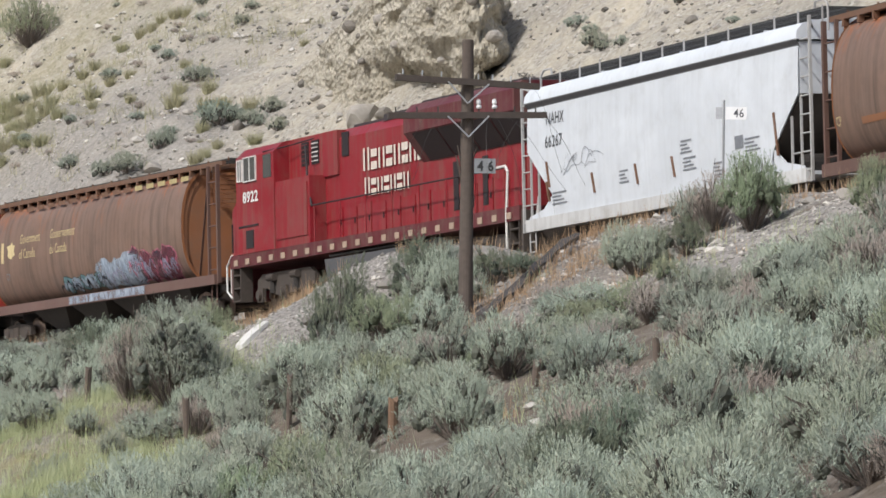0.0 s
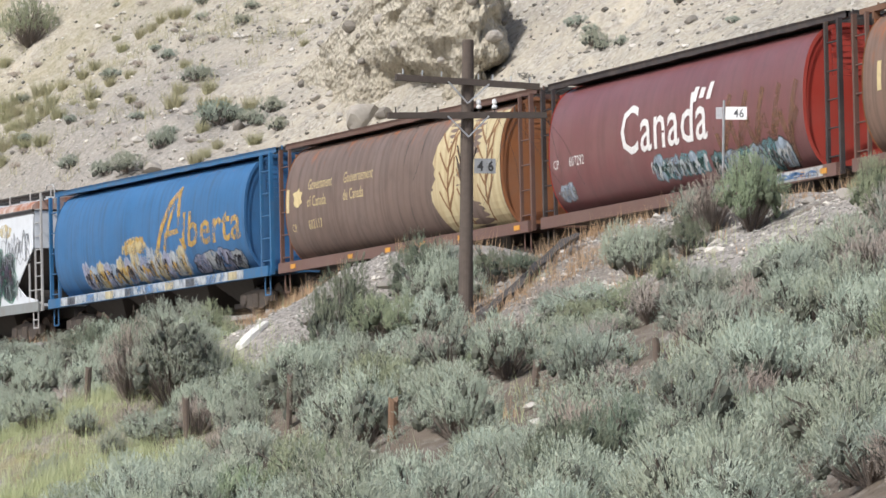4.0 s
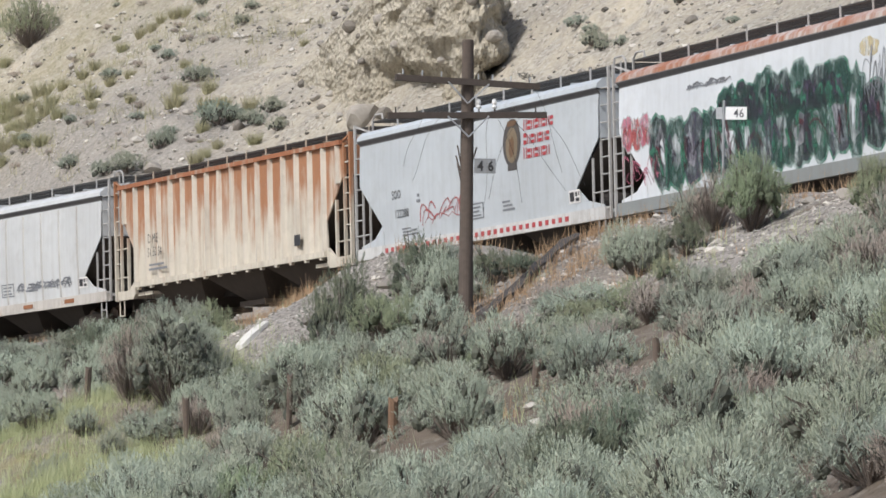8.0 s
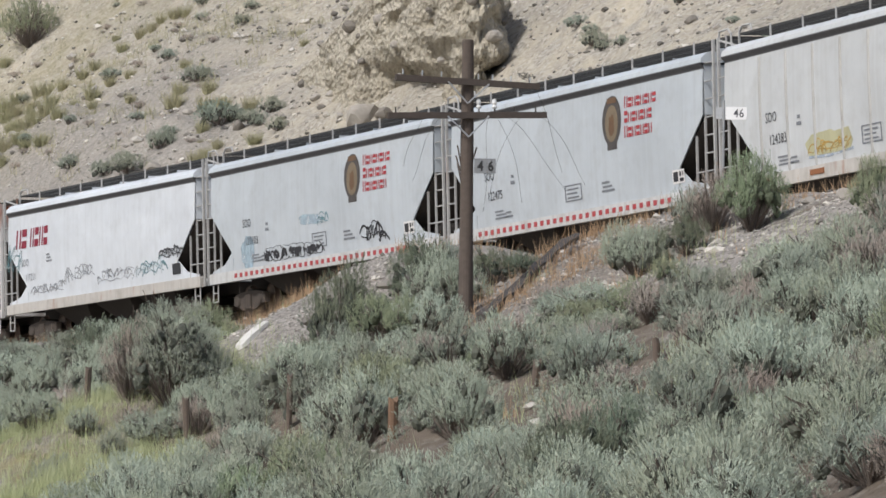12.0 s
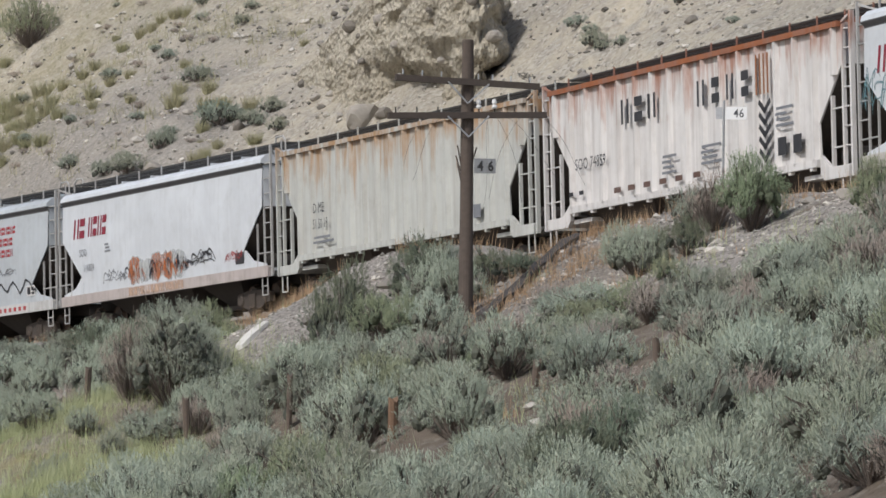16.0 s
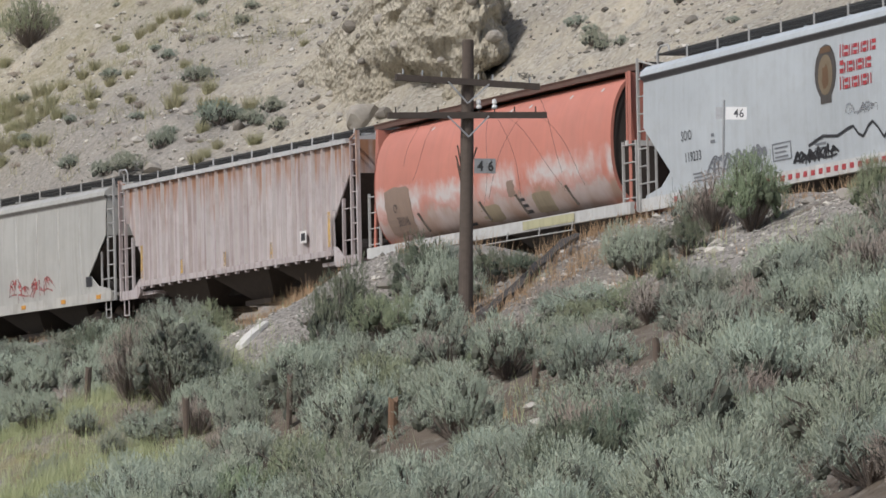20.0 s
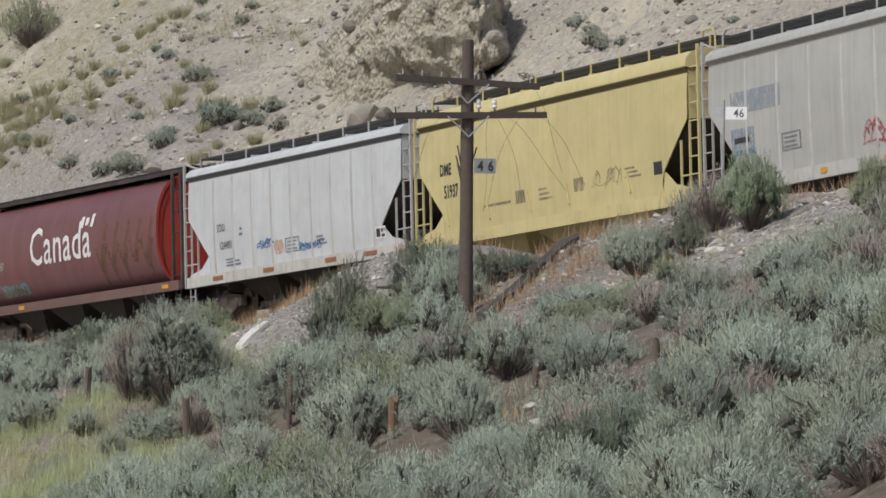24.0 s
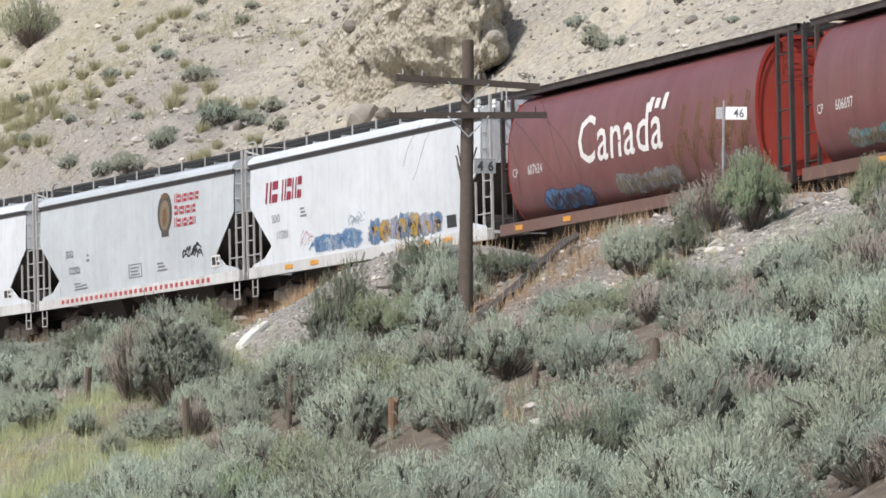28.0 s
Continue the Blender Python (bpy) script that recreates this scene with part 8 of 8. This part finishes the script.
def telegraph_pole():
    wood = plain("pole_wood", (0.105, 0.082, 0.068), 0.9, 0, 0.35, 10)
    arm_wood = plain("arm_wood", (0.085, 0.068, 0.058), 0.9, 0, 0.35, 10)
    zinc = plain("zinc", (0.50, 0.52, 0.54), 0.5, 0.4)
    glass = plain("insulator_white", (0.78, 0.78, 0.76), 0.25)
    dark = plain("pin_dark", (0.05, 0.045, 0.04), 0.7)
    root = tagged(new("telegraph_pole"), "old splintered wooden telegraph pole with two crossarms", "pole")
    bm = bmesh.new()
    rows = []
    for i in range(25):
        z = -0.9 + i * 6.72 / 24
        r = 0.150 - 0.035 * i / 24
        rows.append([(math.cos(t) * r * (1 + 0.07 * noise.noise(Vector((math.cos(t) * 2, math.sin(t) * 2, z * 0.6)))), math.sin(t) * r * (1 + 0.07 * noise.noise(Vector((math.cos(t) * 2, 5 + math.sin(t) * 2, z * 0.6)))), z) for t in [6.283 * k / 16 for k in range(16)]])
    vs = skin(bm, rows, True)
    bm.faces.new(vs[-1])
    part("shaft", bm, wood, root)
    for i, (x, z, l) in enumerate(((-0.13, 3.75, 0.4), (-0.15, 3.55, 0.3), (0.13, 3.72, 0.25), (-0.13, 3.4, 0.35))):
        bm = bmesh.new()
        bar(bm, (x * 0.85, -0.04, z - l), (x * 1.45, -0.06, z), 0.035, 3)
        part("splinter", bm, wood, root)
    turn = 90 - 72.3
    for z, half, tilt in ((4.98, 1.47, -1.6), (4.33, 1.62, 2.1)):
        a = pose(0, -0.17, z, 0, 0, turn) @ pose(0, 0, 0, 0, -tilt, 0)
        bm = bmesh.new()
        box(bm, -half, half, -0.05, 0.05, -0.06, 0.06)
        arm = part("crossarm", bm, arm_wood, root)
        arm.matrix_local = a
        for o in (-1, 1):
            bm = bmesh.new()
            bar(bm, (o * 0.42, -0.07, -0.02), (0.0, -0.05, -0.42), 0.035, 4)
            part("brace", bm, zinc, arm, "galvanised steel brace")
        for k, x in enumerate((-1.35, -0.95, -0.55, 0.22, 0.52, 0.9, 1.3)):
            bm = bmesh.new()
            bar(bm, (x * half / 1.5, 0, 0.05), (x * half / 1.5, 0, 0.17), 0.03, 5)
            part("pin", bm, dark if z < 4.5 else zinc, arm)
            if z < 4.5 and k in (3, 4):
                bm = bmesh.new()
                lathe_y(bm, [(0.045, -0.09), (0.06, -0.06), (0.035, -0.02), (0.055, 0.02), (0.04, 0.08), (0.015, 0.1)], 0, 0, 0, 10)
                ins = part("insulator", bm, glass, arm, "white glass insulator")
                ins.matrix_local = pose(x * half / 1.5, 0, 0.22, 90, 0, 0)
    # loose wire ends hanging from the arms
    rng = random.Random(6)
    wire = plain("wire_dark", (0.05, 0.05, 0.05), 0.6)
    for k, (x, z, dx, dz) in enumerate(((1.2, 4.98, 0.7, -3.2), (0.75, 4.3, 1.2, -2.6), (1.0, 4.3, -0.6, -2.9), (-0.5, 4.3, -0.6, -2.3), (0.45, 4.3, -0.15, -3.4), (0.6, 4.3, 0.5, -3.0), (1.45, 4.3, 0.9, -2.4), (-0.9, 4.3, -0.3, -1.8))):
        pts = []
        for i in range(9):
            t = i / 8
            pts.append((x + dx * t + 0.05 * math.sin(t * 5 + k), -0.2 + 0.15 * math.sin(t * 4 + k * 2), z + 0.55 * dz * t ** 1.25))
        bm = bmesh.new()
        pipe(bm, pts, 0.007, 3)
        part("loose_wire", bm, wire, root)
    bm = bmesh.new()
    for k in range(5):
        pipe(bm, [(1.12 + rng.uniform(-0.16, 0.16), -0.1 + rng.uniform(-0.06, 0.06), 5.07 + rng.uniform(-0.07, 0.12)) for i in range(6)], 0.010, 3)
    part("wire_coil", bm, wire, root)
    # the milepost plate nailed to the shaft
    bm = bmesh.new()
    box(bm, 0.14, 0.56, -0.18, -0.165, 3.20, 3.49)
    plate = part("plate", bm, plain("plate_grey", (0.24, 0.25, 0.26), 0.6), root, "grey plate with the number 46")
    me = glyphs("4 6", 0.27, 0, 0.006, 0.9).copy()
    me.transform(Matrix.Translation((0.2, -0.19, 3.25)))
    me.materials.append(plain("digit_black", (0.03, 0.03, 0.03), 0.7))
    ob = new("digit_mark", me)
    ob.parent = plate
    x, y = 0.46, 114.2
    root.matrix_basis = pose(x, y, 6.62, 0, -0.35, 0)
    return root


def milepost_sign():
    steel = plain("post_steel", (0.36, 0.37, 0.38), 0.5, 0.3)
    root = tagged(new("milepost_sign"), "white milepost board with number 46 on a thin steel post", "sign")
    bm = bmesh.new()
    bar(bm, (0, 0, -0.4), (0, 0, 2.36), 0.055, 6)
    part("post", bm, steel, root)
    bm = bmesh.new()
    box(bm, 0.035, 0.47, -0.012, 0.012, 1.97, 2.23)
    board = part("board", bm, plain("board_white", (0.86, 0.86, 0.86), 0.5, 0, 0.06), root)
    bm = bmesh.new()
    box(bm, -0.16, -0.03, -0.012, 0.012, 1.98, 2.22)
    part("back_board", bm, plain("board_grey", (0.42, 0.43, 0.45), 0.5), root, "grey back of a second board")
    me = glyphs("46", 0.25, 0, 0.002, 0.85).copy()
    me.transform(Matrix.Translation((0.2, -0.016, 2.015)))
    me.materials.append(plain("digit_grey", (0.10, 0.10, 0.11), 0.7))
    ob = new("digit_mark", me)
    ob.parent = board
    x, y, z = ground_at(31.2, 6.2)
    root.matrix_basis = pose(x, y, z, 0, 0, -8)
    return root


def fence_posts():
    wood = plain("fence_wood", (0.13, 0.10, 0.08), 0.9, 0, 0.35, 12)
    fresh = plain("fence_wood_split", (0.20, 0.125, 0.08), 0.9, 0, 0.35, 12)
    for k, (s, q, h, w, lean) in enumerate(POSTS):
        m = fresh if k == 3 else wood
        root = tagged(new("fence_post"), "split weathered wooden fence post in the sagebrush" if m is fresh else "dark weathered wooden fence post in the sagebrush", "post", "old fence posts")
        bm = bmesh.new()
        rows = []
        for i in range(7):
            z = -0.4 + i * (h + 0.4) / 6
            rows.append([(math.cos(t) * w / 2 * (1 + 0.15 * noise.noise(Vector((t, z * 2, k)))), math.sin(t) * w / 2, z + (0.05 * math.cos(t * 2 + k) if i == 6 else 0)) for t in [6.283 * j / 9 for j in range(9)]])
        vs = skin(bm, rows, True)
        bm.faces.new(vs[-1])
        part("shaft", bm, m, root)
        bm = bmesh.new()
        bar(bm, (0, -w * 0.45, h * 0.2), (0.01, -w * 0.48, h * 0.95), 0.03, 3)
        part("split", bm, TWIG, root)
        root.matrix_basis = pose(*ground_at(s, q), lean * 0.5, lean, k * 40)


def fallen_timber():
    root = tagged(new("fallen_timber"), "dark weathered timber lying down the bank", "timber")
    a, b = Vector(ground_at(37.1, 13.3)), Vector(ground_at(30.2, 8.95))
    bm = bmesh.new()
    rows = []
    for k in range(15):
        f = k / 14
        p = a.lerp(b, f)
        g = Vector(ground_at(37.1 + (30.2 - 37.1) * f, 13.3 + (8.95 - 13.3) * f))
        p.z = g.z * 0.6 + p.z * 0.4 + 0.03
        side = (b - a).cross(Vector((0, 0, 1))).normalized() * (0.085 + 0.02 * math.sin(k * 1.7))
        rows.append([p - side, p - side + Vector((0, 0, 0.17)), p + side + Vector((0, 0, 0.15)), p + side])
    vs = skin(bm, rows, True)
    bm.faces.new(vs[0])
    bm.faces.new(vs[-1][::-1])
    part("beam", bm, plain("timber_dark", (0.075, 0.065, 0.058), 0.9, 0, 0.4, 8), root)


def white_slab():
    """A long pale slab lying up the gravel spur."""
    a, b = Vector(ground_at(17.57, 12.41)), Vector(ground_at(17.2, 11.6))
    bm = bmesh.new()
    side = (b - a).cross(Vector((0, 0, 1))).normalized()
    rows = []
    for f, w, h in ((0, 0.03, 0.05), (0.06, 0.13, 0.10), (0.35, 0.15, 0.14), (0.7, 0.12, 0.13), (0.95, 0.09, 0.09), (1.0, 0.03, 0.05)):
        p = a.lerp(b, f) + Vector((0, 0, 0.02))
        rows.append([p - side * w, p - side * w * 0.85 + Vector((0, 0, h)), p + side * w * 0.8 + Vector((0, 0, h * 0.9)), p + side * w])
    vs = skin(bm, rows, True)
    bm.faces.new(vs[0])
    bm.faces.new(vs[-1][::-1])
    me = bpy.data.meshes.new("stone_slab")
    bm.to_mesh(me)
    bm.free()
    me.materials.append(STONE_WHITE)
    tagged(new("stone_slab", me), "long white slab of stone on the gravel bank", "stone slab")


white_slab()
telegraph_pole()
milepost_sign()
fence_posts()
fallen_timber()


def motions():
    for car, s0 in TRAIN:
        walk(car, [(t, on_line(s0 + travelled(t))) for t in range(0, 29)])


motions()
